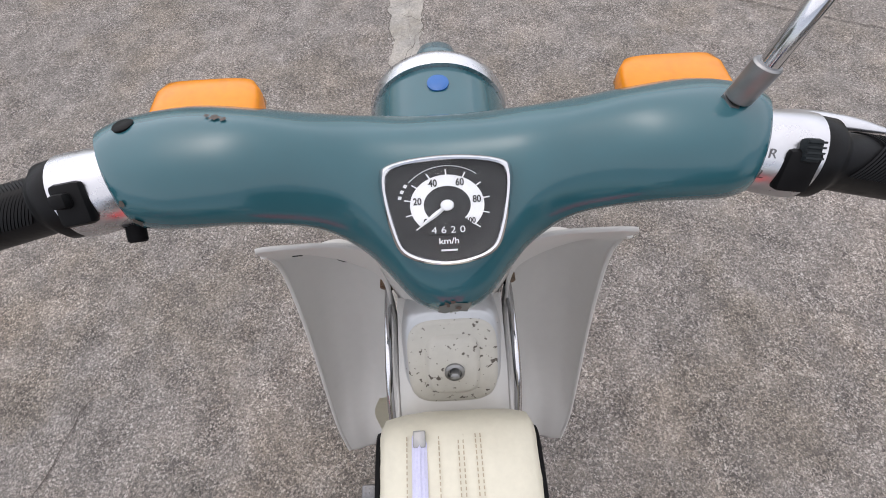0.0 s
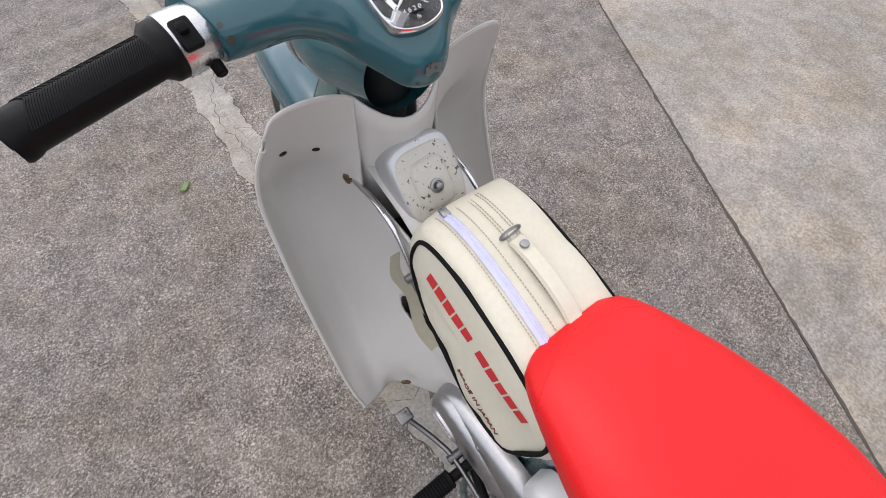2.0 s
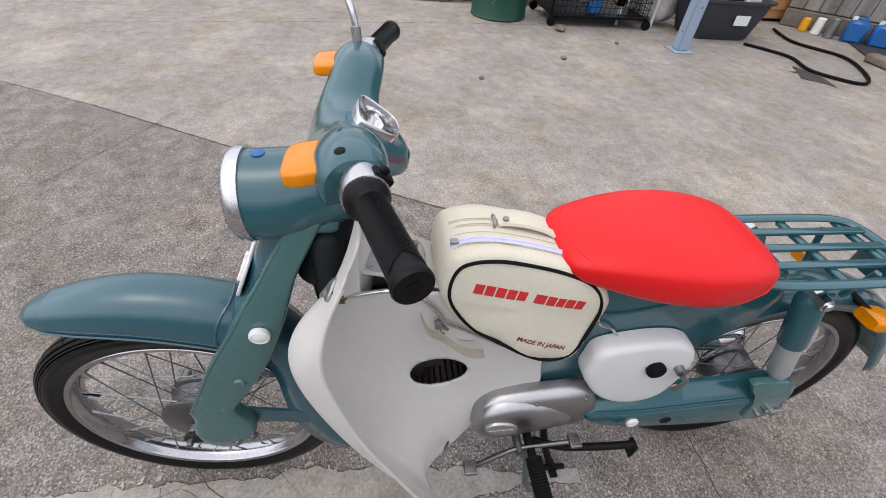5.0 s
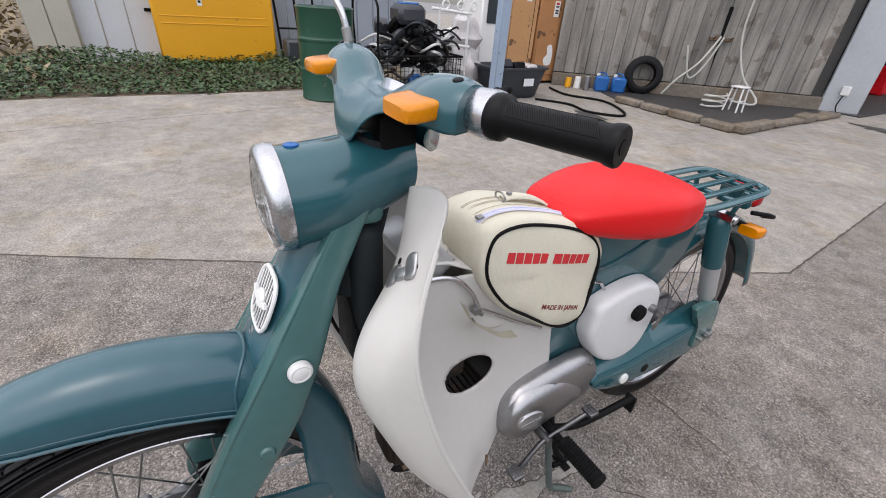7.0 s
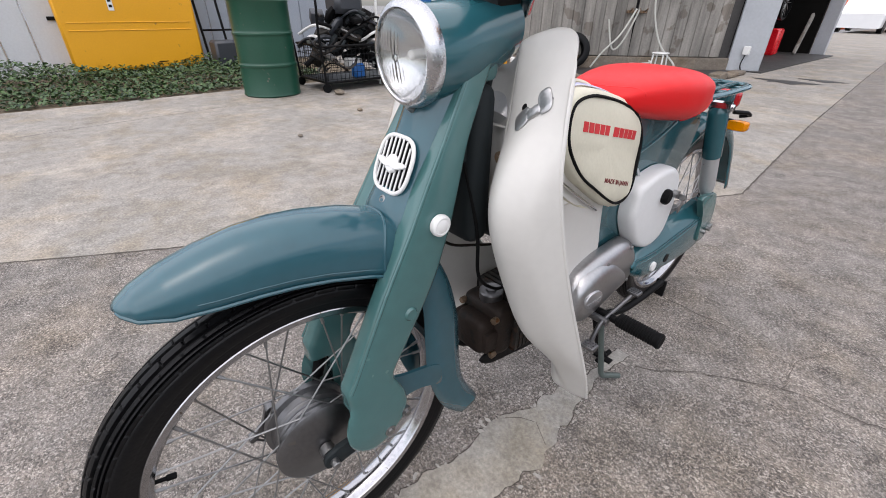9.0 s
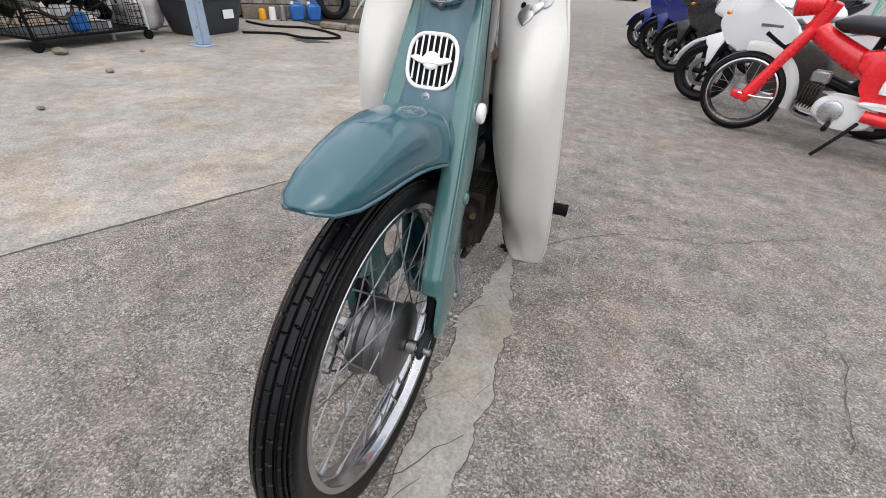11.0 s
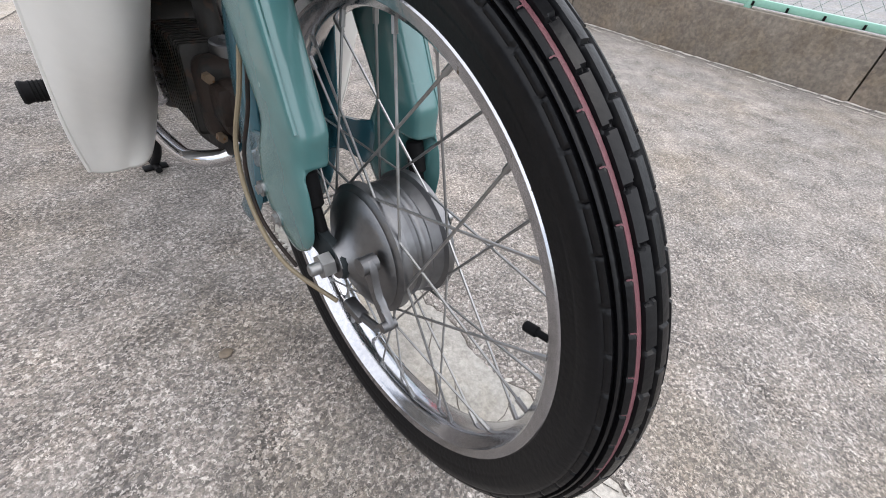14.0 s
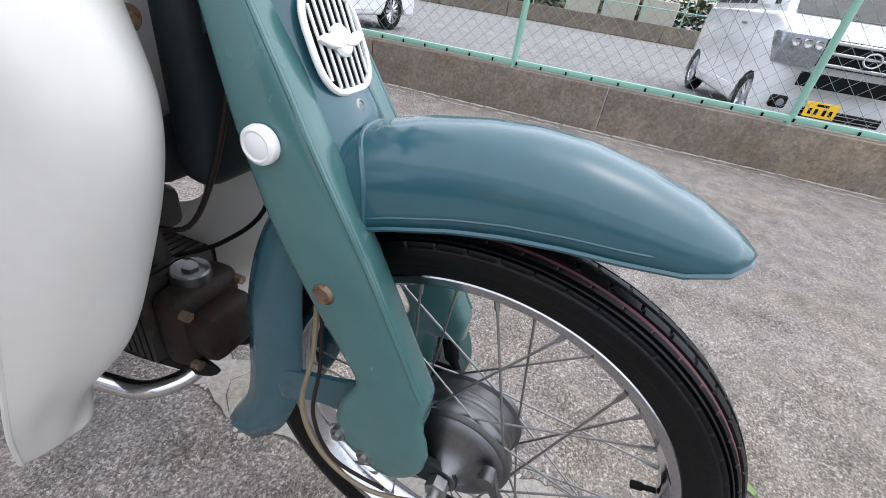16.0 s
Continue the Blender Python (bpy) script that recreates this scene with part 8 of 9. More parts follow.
for k in range(2):
    p = A + along * (0.72 + 0.24 * k) + out * 0.26
    can = thing("blue_can", "blue plastic canister on the concrete", "canister", "blue canisters", at=p)
    cuboid("body", BLUEP, can, (0, 0, 0.11), (0.2, 0.17, 0.22), 0.03, m=rot)
    wire("handle", BLUEP, can, [(-0.06, 0, 0.21), (-0.05, 0, 0.255), (0.05, 0, 0.255), (0.06, 0, 0.21)], 0.012, 3)
    bm = bmesh.new()
    rod(bm, (0.04, 0.05, 0.21), (0.04, 0.05, 0.25), 0.025, seg=10)
    part("cap", bm, WHITEP, can)
for k, m in enumerate((YELLOW, WHITEP, STEEL)):
    bm = bmesh.new()
    p = A + along * (0.25 + 0.13 * k) + out * (0.16 + 0.06 * k)
    rod(bm, p, p + Vector((0, 0, 0.14 + 0.03 * k)), 0.05, 0.045, 14, 0.008)
    lone("bottle", bm, m, "small workshop bottle at the wall's foot", "bottle", "workshop bottles")
stool_at = Vector((2.5, -6.35, 0.012))
stool = thing("white_stool", "white plastic step stool with a hose draped over it", "stool", at=stool_at)
cuboid("top", WHITEPIPE, stool, (0, 0, 0.3), (0.18, 0.16, 0.02), 0.008)
for x in (-0.075, 0.075):
    for y in (-0.065, 0.065):
        wire("leg", WHITEPIPE, stool, [(x * 1.15, y * 1.15, 0.0), (x * 0.9, y * 0.9, 0.3)], 0.011, 0)
    wire("crossbar", WHITEPIPE, stool, [(x * 1.08, -0.07, 0.14), (x * 1.08, 0.07, 0.14)], 0.007, 0)
coil = thing("hose_coil", "pale hose coiled on the floor beside the stool", "hose", at=stool_at + Vector((0.22, 0.1, 0.01)))
wire("coil", PALEHOSE, coil, [(0.13 * math.cos(k * 0.8) * (1 + 0.05 * math.sin(k)), 0.15 * math.sin(k * 0.8), 0.01 + 0.008 * k) for k in range(22)], 0.011, 3)

# ---- road side: cars, motorcycles, far side of the road ----
ROADZ = -0.245


def arch(y, r, z0, steps=9):
    """Points over a wheel opening, from back to front, on the body's lower edge z0."""
    a0 = math.asin(min(0.95, (z0 - r * 0.98) / (r * 1.14)))
    return [(y - r * 1.14 * math.cos(a0 + (math.pi - 2 * a0) * k / steps), r * 0.98 + r * 1.14 * math.sin(a0 + (math.pi - 2 * a0) * k / steps)) for k in range(steps + 1)]


def car_wheel(parent, x, y, r, side, spokes):
    bm = bmesh.new()
    lathe(bm, [(-0.08, r * 0.66), (-0.085, r * 0.9), (-0.06, r), (0.06, r), (0.085, r * 0.9), (0.08, r * 0.66)], 32, (x, y, r), "x", True)
    wheel = part("wheel", bm, TYRE, parent, "black road tyre on a bright alloy rim")
    bm = bmesh.new()
    lathe(bm, [(-0.07, r * 0.6), (-0.07, r * 0.68), (0.07, r * 0.68), (0.075, r * 0.64), (0.06, r * 0.6)], 32, (x, y, r), "x", True)
    part("rim", bm, ALLOYP, wheel)
    bm = bmesh.new()
    lathe(bm, [(-0.05, 0.0), (-0.05, r * 0.6), (-0.03, r * 0.6), (-0.03, 0.0)], 24, (x, y, r), "x")
    part("brake_disc", bm, BLACKM, wheel)
    for k in range(spokes):
        a = 2 * math.pi * k / spokes
        bm = bmesh.new()
        for da in (-0.1, 0.1):
            c, s = math.cos(a + da), math.sin(a + da)
            tube(bm, [(x + side * 0.055, y + r * 0.12 * c, r + r * 0.12 * s), (x + side * 0.06, y + r * 0.63 * c, r + r * 0.63 * s)], [r * 0.05, r * 0.035], 6)
        part("spoke", bm, ALLOYP, wheel)
    bm = bmesh.new()
    rod(bm, (x + side * 0.03, y, r), (x + side * 0.07, y, r), r * 0.17, seg=14)
    part("hub_cap", bm, ALLOYP, wheel)


def car(name, label, at, heading, body, cabin, glass_side, width, r, axles, spokes):
    """A car that faces its own +y; outlines are (y, z) from its nose."""
    root = thing(name, label, "car", at=(*at, ROADZ))
    root.rotation_euler = (0, 0, heading - math.pi / 2)
    h = width / 2
    bm = bmesh.new()
    slab_yz(bm, body, -h, h, 0.05, 3)
    for v in bm.verts:
        if v.co.y > -0.5:
            v.co.y -= 0.16 * (abs(v.co.x) / h) ** 3 * (1 + v.co.y * 2 if v.co.y > -0.5 else 0)
    shell = part("body", bm, CARW, root)
    bm = bmesh.new()
    top = max(z for y, z in cabin)
    low = min(z for y, z in cabin)
    slab_yz(bm, cabin, -h + 0.04, h - 0.04, 0.07, 3)
    for v in bm.verts:
        v.co.x *= 1 - 0.13 * (v.co.z - low) / (top - low)
    part("cabin", bm, CARW, root)
    for k, poly in enumerate(glass_side):
        for s in (-1, 1):
            bm = bmesh.new()
            slab_yz(bm, poly, s * (h - 0.045), s * (h - 0.033), 0.004, 1)
            for v in bm.verts:
                v.co.x *= 1 - 0.13 * (v.co.z - low) / (top - low)
            part("side_window", bm, CARGLASS, root)
    (ya, za), (yb, zb) = cabin[1], cabin[2]
    bm = bmesh.new()
    n = Vector((0, zb - za, ya - yb)).normalized() * 0.012
    rows_ = []
    for u in (0.07, 0.35, 0.65, 0.93):
        y, z = ya + (yb - ya) * u, za + (zb - za) * u
        w = (h - 0.14) * (1 - 0.13 * (z - low) / (top - low))
        rows_.append([Vector((w * q, y - 0.0 * q, z)) + n for q in (-1, -0.5, 0, 0.5, 1)])
    skin(bm, rows_, False)
    bmesh.ops.solidify(bm, geom=bm.faces[:], thickness=0.008)
    part("windscreen", bm, CARGLASS, root)
    for s in (-1, 1):
        for y in axles:
            car_wheel(root, s * (h - 0.1), y, r, s, spokes)
        mirror_ = cuboid("door_mirror", CARW, root, (s * (h + 0.09), cabin[1][0] - 0.28, low + 0.12), (0.16, 0.1, 0.13), 0.035)
        cuboid("handle", STEEL, root, (s * (h + 0.008), axles[0] - 0.95, low - 0.1), (0.02, 0.16, 0.025), 0.006)
        bm = bmesh.new()
        box(bm, (s * (h + 0.003), (axles[0] + axles[1]) / 2, r * 1.15), (0.012, axles[0] - axles[1] - 2.7 * r, 0.06), 0.004, None, 1)
        part("sill_strip", bm, CARW, root)
        for y in (axles[0] - 0.48, axles[0] - 1.42):
            cuboid("door_gap", BLACKM, root, (s * (h + 0.0005), y, (low + r * 1.3) / 2 + 0.05), (0.003, 0.008, low - r * 1.3), 0.0)
    return root, h


VR = 0.3


def tall(poly):
    """Heights of the van above its bumper."""
    return [(y, z if z < 0.4 else 0.4 + (z - 0.4) * 1.2 if z < 1.05 else 1.18 + (z - 1.05) * 0.92) for y, z in poly]


vbody = [(-0.03, 0.2), (0.0, 0.4), (-0.005, 0.72), (-0.05, 0.9), (-0.2, 0.97), (-0.6, 1.04), (-3.3, 1.04), (-3.38, 0.9), (-3.39, 0.3), (-3.36, 0.2)]
vcabin = [(-3.34, 1.0), (-0.5, 1.0), (-1.06, 1.66), (-1.25, 1.74), (-2.2, 1.79), (-3.2, 1.76), (-3.34, 1.2)]
vbody, vcabin = tall(vbody) + arch(-2.98, VR, 0.2) + arch(-0.5, VR, 0.2), tall(vcabin)
van, VH = car("kei_van", "white boxy minivan with chrome grille bars parked beyond the fence", (-5.15, 2.34), 0.086, vbody, vcabin,
              [tall(w) for w in ([(-0.78, 1.1), (-1.18, 1.6), (-1.75, 1.64), (-1.75, 1.1)], [(-1.82, 1.1), (-1.82, 1.64), (-2.6, 1.66), (-2.6, 1.1)], [(-2.68, 1.1), (-2.68, 1.66), (-3.15, 1.62), (-3.22, 1.1)])], 1.48, VR, (-0.5, -2.98), 10)
for s in (-1, 1):
    bm = bmesh.new()
    slab_yz(bm, [(0.0, 0.72), (0.02, 0.87), (0.0, 0.985), (-0.22, 1.0), (-0.3, 0.97), (-0.2, 0.86), (-0.06, 0.71)], s * 0.42, s * (VH + 0.004), 0.012, 2)
    for v in bm.verts:
        v.co.y -= 0.14 * max(0, abs(v.co.x) - 0.45) / 0.29
    lamp = part("headlamp", bm, LAMPGLASS, van, "clear headlamp with bright lens rings")
    for k, x in enumerate((0.48, 0.57, 0.65)):
        bm = bmesh.new()
        lathe(bm, [(0.0, 0.0), (0.004, 0.03), (0.014, 0.034), (0.014, 0.04), (0.0, 0.042)], 16, (s * x, 0.016 - 0.02 * k * k, 0.92), "y")
        part("lens_ring", bm, CHROME, lamp)
    cuboid("fog_lamp_recess", BLACKM, van, (s * 0.56, -0.02, 0.38), (0.16, 0.07, 0.12), 0.02)
    bm = bmesh.new()
    lathe(bm, [(0.0, 0.0), (0.0, 0.035), (-0.03, 0.04)], 16, (s * 0.55, 0.022, 0.38), "y")
    part("fog_lamp", bm, LAMPGLASS, van)
for z in (0.77, 0.87, 0.96):
    cuboid("grille_bar", CHROME, van, (0, 0.012, z), (0.84, 0.04, 0.034), 0.01)
cuboid("grille_back", BLACKM, van, (0, -0.003, 0.865), (0.84, 0.02, 0.24), 0.004)
cuboid("lower_grille", BLACKM, van, (0, 0.0, 0.62), (1.0, 0.02, 0.13), 0.006)
cuboid("bumper_grille", BLACKM, van, (0.0, -0.005, 0.33), (0.8, 0.03, 0.09), 0.01)
for z in (0.31, 0.35):
    cuboid("grille_slat", STEEL, van, (0.0, 0.012, z), (0.78, 0.006, 0.008), 0.002)
bm = bmesh.new()
tube(bm, [(0.075 * math.cos(k * math.pi / 8), 0.036, 0.865 + 0.06 * math.sin(k * math.pi / 8)) for k in range(16)], 0.01, 6, True)
part("maker_badge", bm, CHROME, van, "plain chrome ring badge")
plate = cuboid("number_plate", YPLATE, van, (0.17, 0.03, 0.37), (0.29, 0.008, 0.145), 0.004, "yellow plate with dark bars")
cuboid("bar", BLACKM, plate, (0.17, 0.035, 0.415), (0.11, 0.003, 0.022), 0.0)
for k in range(4):
    cuboid("bar", BLACKM, plate, (0.075 + 0.057 * k + (0.018 if k > 1 else 0), 0.035, 0.353), (0.03, 0.003, 0.055), 0.0)

SR = 0.31
sbody = [(-0.03, 0.24), (0.0, 0.45), (-0.03, 0.68), (-0.25, 0.86), (-0.95, 0.98), (-3.75, 1.0), (-3.9, 0.85), (-3.92, 0.4), (-3.88, 0.24)] + arch(-3.2, SR, 0.24) + arch(-0.78, SR, 0.24)
scabin = [(-3.85, 0.94), (-0.9, 0.94), (-1.65, 1.42), (-1.95, 1.5), (-2.6, 1.52), (-3.4, 1.46), (-3.8, 1.1)]
hat_h = -0.165
hd = Vector((math.cos(hat_h), math.sin(hat_h)))
fw = Vector((-5.5, -4.4))
nose = fw + hd * 0.78 + Vector((hd.y, -hd.x)) * 0.75
hatch, HH = car("hatchback", "white hatchback with multi-spoke alloy wheels parked beyond the fence", nose, hat_h, sbody, scabin,
                [[(-1.25, 1.02), (-1.75, 1.38), (-2.3, 1.43), (-2.3, 1.02)], [(-2.36, 1.02), (-2.36, 1.43), (-3.0, 1.42), (-3.15, 1.02)]], 1.66, SR, (-0.78, -3.2), 10)
for s in (-1, 1):
    bm = bmesh.new()
    slab_yz(bm, smooth_yz([(-0.02, 0.6), (-0.02, 0.7), (-0.2, 0.8), (-0.45, 0.84), (-0.3, 0.7)], 3), s * 0.45, s * (HH + 0.004), 0.01, 1)
    for v in bm.verts:
        v.co.y -= 0.14 * max(0, abs(v.co.x) - 0.5) / 0.3
    part("headlamp", bm, LAMPGLASS, hatch)
cuboid("grille", BLACKM, hatch, (0, -0.005, 0.62), (0.8, 0.03, 0.1), 0.01)
cuboid("lower_grille", BLACKM, hatch, (0, 0.0, 0.36), (1.0, 0.03, 0.12), 0.01)

# gravel between road and wall, far wall, railing and hedge
spots = [(rng.uniform(-4.4, -2.95), rng.uniform(-6, 6)) for i in range(2600)]
bm = None
vs, fs = [], []
for x, y in spots:
    s, k = rng.uniform(0.008, 0.03), len(vs)
    z = -0.25
    vs += [(x - s, y - s * 0.6, z), (x + s * 0.8, y - s, z), (x + s, y + s * 0.7, z), (x - s * 0.7, y + s, z), (x, y, z + s * 0.9)]
    fs += [(k, k + 1, k + 4), (k + 1, k + 2, k + 4), (k + 2, k + 3, k + 4), (k + 3, k, k + 4)]
me = bpy.data.meshes.new("gravel")
me.from_pydata(vs, [], fs)
me.materials.append(EDGE)
tagged(new("gravel", me), "loose pale gravel on the road's edge by the wall", "gravel", "", "stuff")
for k in range(14):
    block("far_wall", WALLCON, (-19.5, -24 + 3.02 * k, 0.05), (0.2, 3.0, 0.6), "low brown concrete wall across the road", "wall", "structure", 0.02, None, "far wall sections")
rail = thing("far_railing", "thin green steel railing on the far wall", "railing", at=(-19.5, -2.0, 0.35))
for k in range(30):
    wire("post", FENCE, rail, [(0, -21 + 1.4 * k, 0), (0, -21 + 1.4 * k, 1.0)], 0.025, 0, 6)
for z in (0.5, 1.0):
    wire("rail", FENCE, rail, [(0, -21, z), (0, 20, z)], 0.022, 0, 6)
picket = thing("picket_gate", "pale slatted gate across the road", "gate", at=(-20.2, 3.2, -0.25))
for k in range(12):
    cuboid("slat", BEIGE, picket, (0, 0.17 * k, 0.75), (0.04, 0.06, 1.3), 0.006)
for z in (0.3, 1.2):
    cuboid("gate_rail", BEIGE, picket, (0.03, 0.93, z), (0.04, 2.0, 0.07), 0.006)
for k in range(3):
    block("storage_box", BEIGE, (-21.2, -1.6 + 1.5 * k, 0.45), (0.8, 1.35, 1.4), "beige storage box across the road", "box", bevel=0.03, group="storage boxes")
# hedge added to darken the horizon in reflections and cut off low sky
spots = []
while len(spots) < 15000:
    y, x, z = rng.uniform(-26, 20), rng.uniform(-26, -22.2), rng.uniform(-0.2, 3.2)
    if z < 1.9 + 0.9 * math.sin(0.5 * y) + 0.4 * math.sin(1.7 * y + x):
        spots.append((x, y, z))
leaf_mesh("hedge", spots, 0.32, HEDGE, "added green hedge that blocks low sky across the road", "hedge")
house = thing("far_house", "brown far building with a flat roof and windows", "house", at=(-32, -6, -0.25))
cuboid("wall", BRICKISH, house, (0, 0, 2.6), (6, 14, 5.2), 0.02)
cuboid("roof", BLACKM, house, (0, 0, 5.35), (6.6, 14.6, 0.3), 0.02)
for k in range(5):
    for z in (1.5, 3.9):
        w = cuboid("window", CARGLASS, house, (3.01, -5.4 + 2.7 * k, z), (0.06, 1.4, 1.2), 0.01)
        cuboid("sill", WALLCON, w, (3.08, -5.4 + 2.7 * k, z - 0.66), (0.16, 1.6, 0.1), 0.01)
# far end of the yard
for k, (x, y, m) in enumerate(((3.7, -28.5, 1.9), (2.7, -32.5, 1.5), (0.9, -28.5, 1.5), (-0.6, -25.5, 1.5))):
    fc = thing("far_car", "small white car parked far down the yard", "car", "far parked cars", at=(x, y, 0.0))
    bm = bmesh.new()
    slab_yz(bm, [(1.9, 0.2), (1.9, 0.75), (1.1, 0.95), (0.6, m * 0.8), (-1.2, m * 0.8), (-1.8, 0.95), (-1.9, 0.2)], -0.8, 0.8, 0.08, 2)
    part("body", bm, CARW, fc)
    bm = bmesh.new()
    slab_yz(bm, [(1.04, 0.97), (0.6, m * 0.76), (-1.1, m * 0.76), (-1.6, 0.97)], -0.81, 0.81, 0.02, 1)
    part("window_band", bm, CARGLASS, fc)
    for s in (-1, 1):
        for yy in (1.2, -1.2):
            bm = bmesh.new()
            lathe(bm, [(-0.09, 0.0), (-0.09, 0.28), (0.09, 0.28), (0.09, 0.0)], 18, (s * 0.73, yy, 0.28), "x")
            part("wheel", bm, TYRE, fc)
block("orange_machine", ORANGE, (5.3, -32, 1.3), (0.9, 1.6, 2.6), "orange lift machine beside the far shed", "machine", bevel=0.1)
block("far_building", BRICKISH, (6, -48, 3.0), (16, 6, 6.0), "brown brick building far down the yard", "building", bevel=0.05)


# ---- parked motorcycles ----
def spoked_wheel(root, y, r, spokes=24, x=0.0):
    bm = bmesh.new()
    lathe(bm, [(-0.02, r - 0.045), (-0.03, r - 0.03), (-0.022, r - 0.006), (0, r), (0.022, r - 0.006), (0.03, r - 0.03), (0.02, r - 0.045)], 40, (x, y, r), "x", True)
    w = part("wheel", bm, TYRE, root, "narrow spoked wheel with a black tyre")
    bm = bmesh.new()
    lathe(bm, [(-0.022, r - 0.04), (-0.024, r - 0.05), (-0.01, r - 0.062), (0.01, r - 0.062), (0.024, r - 0.05), (0.022, r - 0.04)], 40, (x, y, r), "x", True)
    part("rim", bm, CHROME, w)
    bm = bmesh.new()
    lathe(bm, [(-0.045, 0.0), (-0.045, 0.02), (-0.03, 0.048), (0.03, 0.048), (0.045, 0.02), (0.045, 0.0)], 20, (x, y, r), "x")
    part("hub", bm, ALLOY, w)
    for k in range(spokes):
        a = 2 * math.pi * k / spokes
        b = a + (0.5 if k % 2 else -0.5)
        bm = bmesh.new()
        tube(bm, [(x + 0.025 * (-1) ** (k // 2), y + 0.045 * math.cos(b), r + 0.045 * math.sin(b)), (x, y + (r - 0.058) * math.cos(a), r + (r - 0.058) * math.sin(a))], 0.0016, 4)
        part("spoke", bm, STEEL, w)
    return w


def cast_wheel(root, y, r, wide):
    bm = bmesh.new()
    lathe(bm, [(-wide * 0.8, r * 0.72), (-wide, r * 0.84), (-wide * 0.7, r * 0.96), (0, r), (wide * 0.7, r * 0.96), (wide, r * 0.84), (wide * 0.8, r * 0.72)], 36, (0, y, r), "x", True)
    w = part("wheel", bm, TYRE, root)
    bm = bmesh.new()
    lathe(bm, [(-wide * 0.8, r * 0.66), (-wide * 0.8, r * 0.73), (wide * 0.8, r * 0.73), (wide * 0.8, r * 0.66)], 36, (0, y, r), "x", True)
    part("rim", bm, BLACKM, w)
    for k in range(5):
        a = 2 * math.pi * k / 5
        bm = bmesh.new()
        tube(bm, [(0, y + 0.03 * math.cos(a), r + 0.03 * math.sin(a)), (0, y + r * 0.68 * math.cos(a), r + r * 0.68 * math.sin(a))], [0.026, 0.016], 8)
        part("spoke", bm, BLACKM, w)
    for s in (-1, 1):
        bm = bmesh.new()
        lathe(bm, [(0, r * 0.34), (0, r * 0.46), (0.005, r * 0.46), (0.005, r * 0.34)], 28, (s * (wide + 0.004), y, r), "x", True)
        part("brake_disc", bm, GREYINK, w)
    return w


def heading_of(d):
    return math.atan2(d[1], d[0]) - math.pi / 2


# red moped: its own +y points forward, front axle at y = 0
front, rear = Vector((-1.15, -2.87)), Vector((-2.04, -2.43))
mo = thing("red_moped", "red and white step-through moped on its side stand", "moped", at=(*front, 0))
mo.rotation_euler = (0, 0, heading_of(front - rear))
MB, MR = (front - rear).length, 0.238
spoked_wheel(mo, 0.0, MR)
spoked_wheel(mo, -MB, MR)
for s in (-1, 1):
    bm = bmesh.new()
    tube(bm, crom([(s * 0.055, -0.03, 0.2), (s * 0.056, -0.06, 0.27), (s * 0.05, -0.13, 0.42), (s * 0.04, -0.22, 0.62)], 4), [0.032, 0.034, 0.036, 0.036, 0.034, 0.033, 0.032, 0.031, 0.03, 0.03, 0.029, 0.028, 0.026], 10)
    part("fork_leg", bm, MOPEDR, mo)
    bm = bmesh.new()
    box(bm, (s * 0.06, -0.01, MR - 0.01), (0.03, 0.1, 0.05), 0.014, None, 2)
    part("leading_link", bm, MOPEDR, mo)
    wire("link_arm", CHROME, mo, [(s * 0.075, 0.0, MR), (s * 0.08, -0.1, MR - 0.005), (s * 0.06, -0.19, MR)], 0.008)
    bm = bmesh.new()
    tube(bm, [(s * 0.08, -0.62, 0.24), (s * 0.085, -0.83, 0.225), (s * 0.085, -MB, MR)], [0.034, 0.03, 0.034], 10)
    part("swingarm", bm, MOPEDR, mo)
    shock = wire("shock", CHROME, mo, [(s * 0.1, -MB - 0.01, MR + 0.02), (s * 0.1, -MB + 0.012, 0.46)], 0.016, 0, 12)
    wire("shock_cover", MOPEDR, shock, [(s * 0.1, -MB + 0.01, 0.43), (s * 0.1, -MB + 0.025, 0.61)], 0.024, 0, 14, "red shock absorber cover")
    wire("grip", BLACKR, mo, [(s * 0.2, -0.31, 0.8), (s * 0.31, -0.35, 0.79)], 0.016, 0)
    wire("handlebar", CHROME, mo, [(0, -0.25, 0.76), (s * 0.1, -0.27, 0.78), (s * 0.22, -0.31, 0.8)], 0.011)
bm = bmesh.new()
rings = []
for k in range(15):
    a = math.radians(78 + 112 * k / 14)
    ring = []
    for j in range(9):
        b = math.radians(-90 + 180 * j / 8)
        w, dr = 0.046 * math.sin(b), 0.052 * math.cos(b) ** 0.7 - 0.022 if abs(b) < 1.57 else -0.022
        ring.append((w, (MR + 0.022 + dr) * math.cos(a), MR + (MR + 0.022 + dr) * math.sin(a)))
    rings.append(ring)
skin(bm, rings, False)
bmesh.ops.solidify(bm, geom=bm.faces[:], thickness=0.002)
part("front_mudguard", bm, MOPEDW, mo, "white front mudguard")
bm = bmesh.new()
rings = []
for k in range(13):
    a = math.radians(20 + 146 * k / 12)
    ring = []
    for j in range(9):
        b = math.radians(-90 + 180 * j / 8)
        ring.append((0.07 * math.sin(b), -MB + (MR + 0.008 + 0.07 * math.cos(b)) * math.cos(math.pi - a), MR + (MR + 0.008 + 0.07 * math.cos(b)) * math.sin(a)))
    rings.append(ring)
skin(bm, rings, False)
bmesh.ops.solidify(bm, geom=bm.faces[:], thickness=0.002)
part("rear_mudguard", bm, MOPEDW, mo, "white rear mudguard")
bm = bmesh.new()
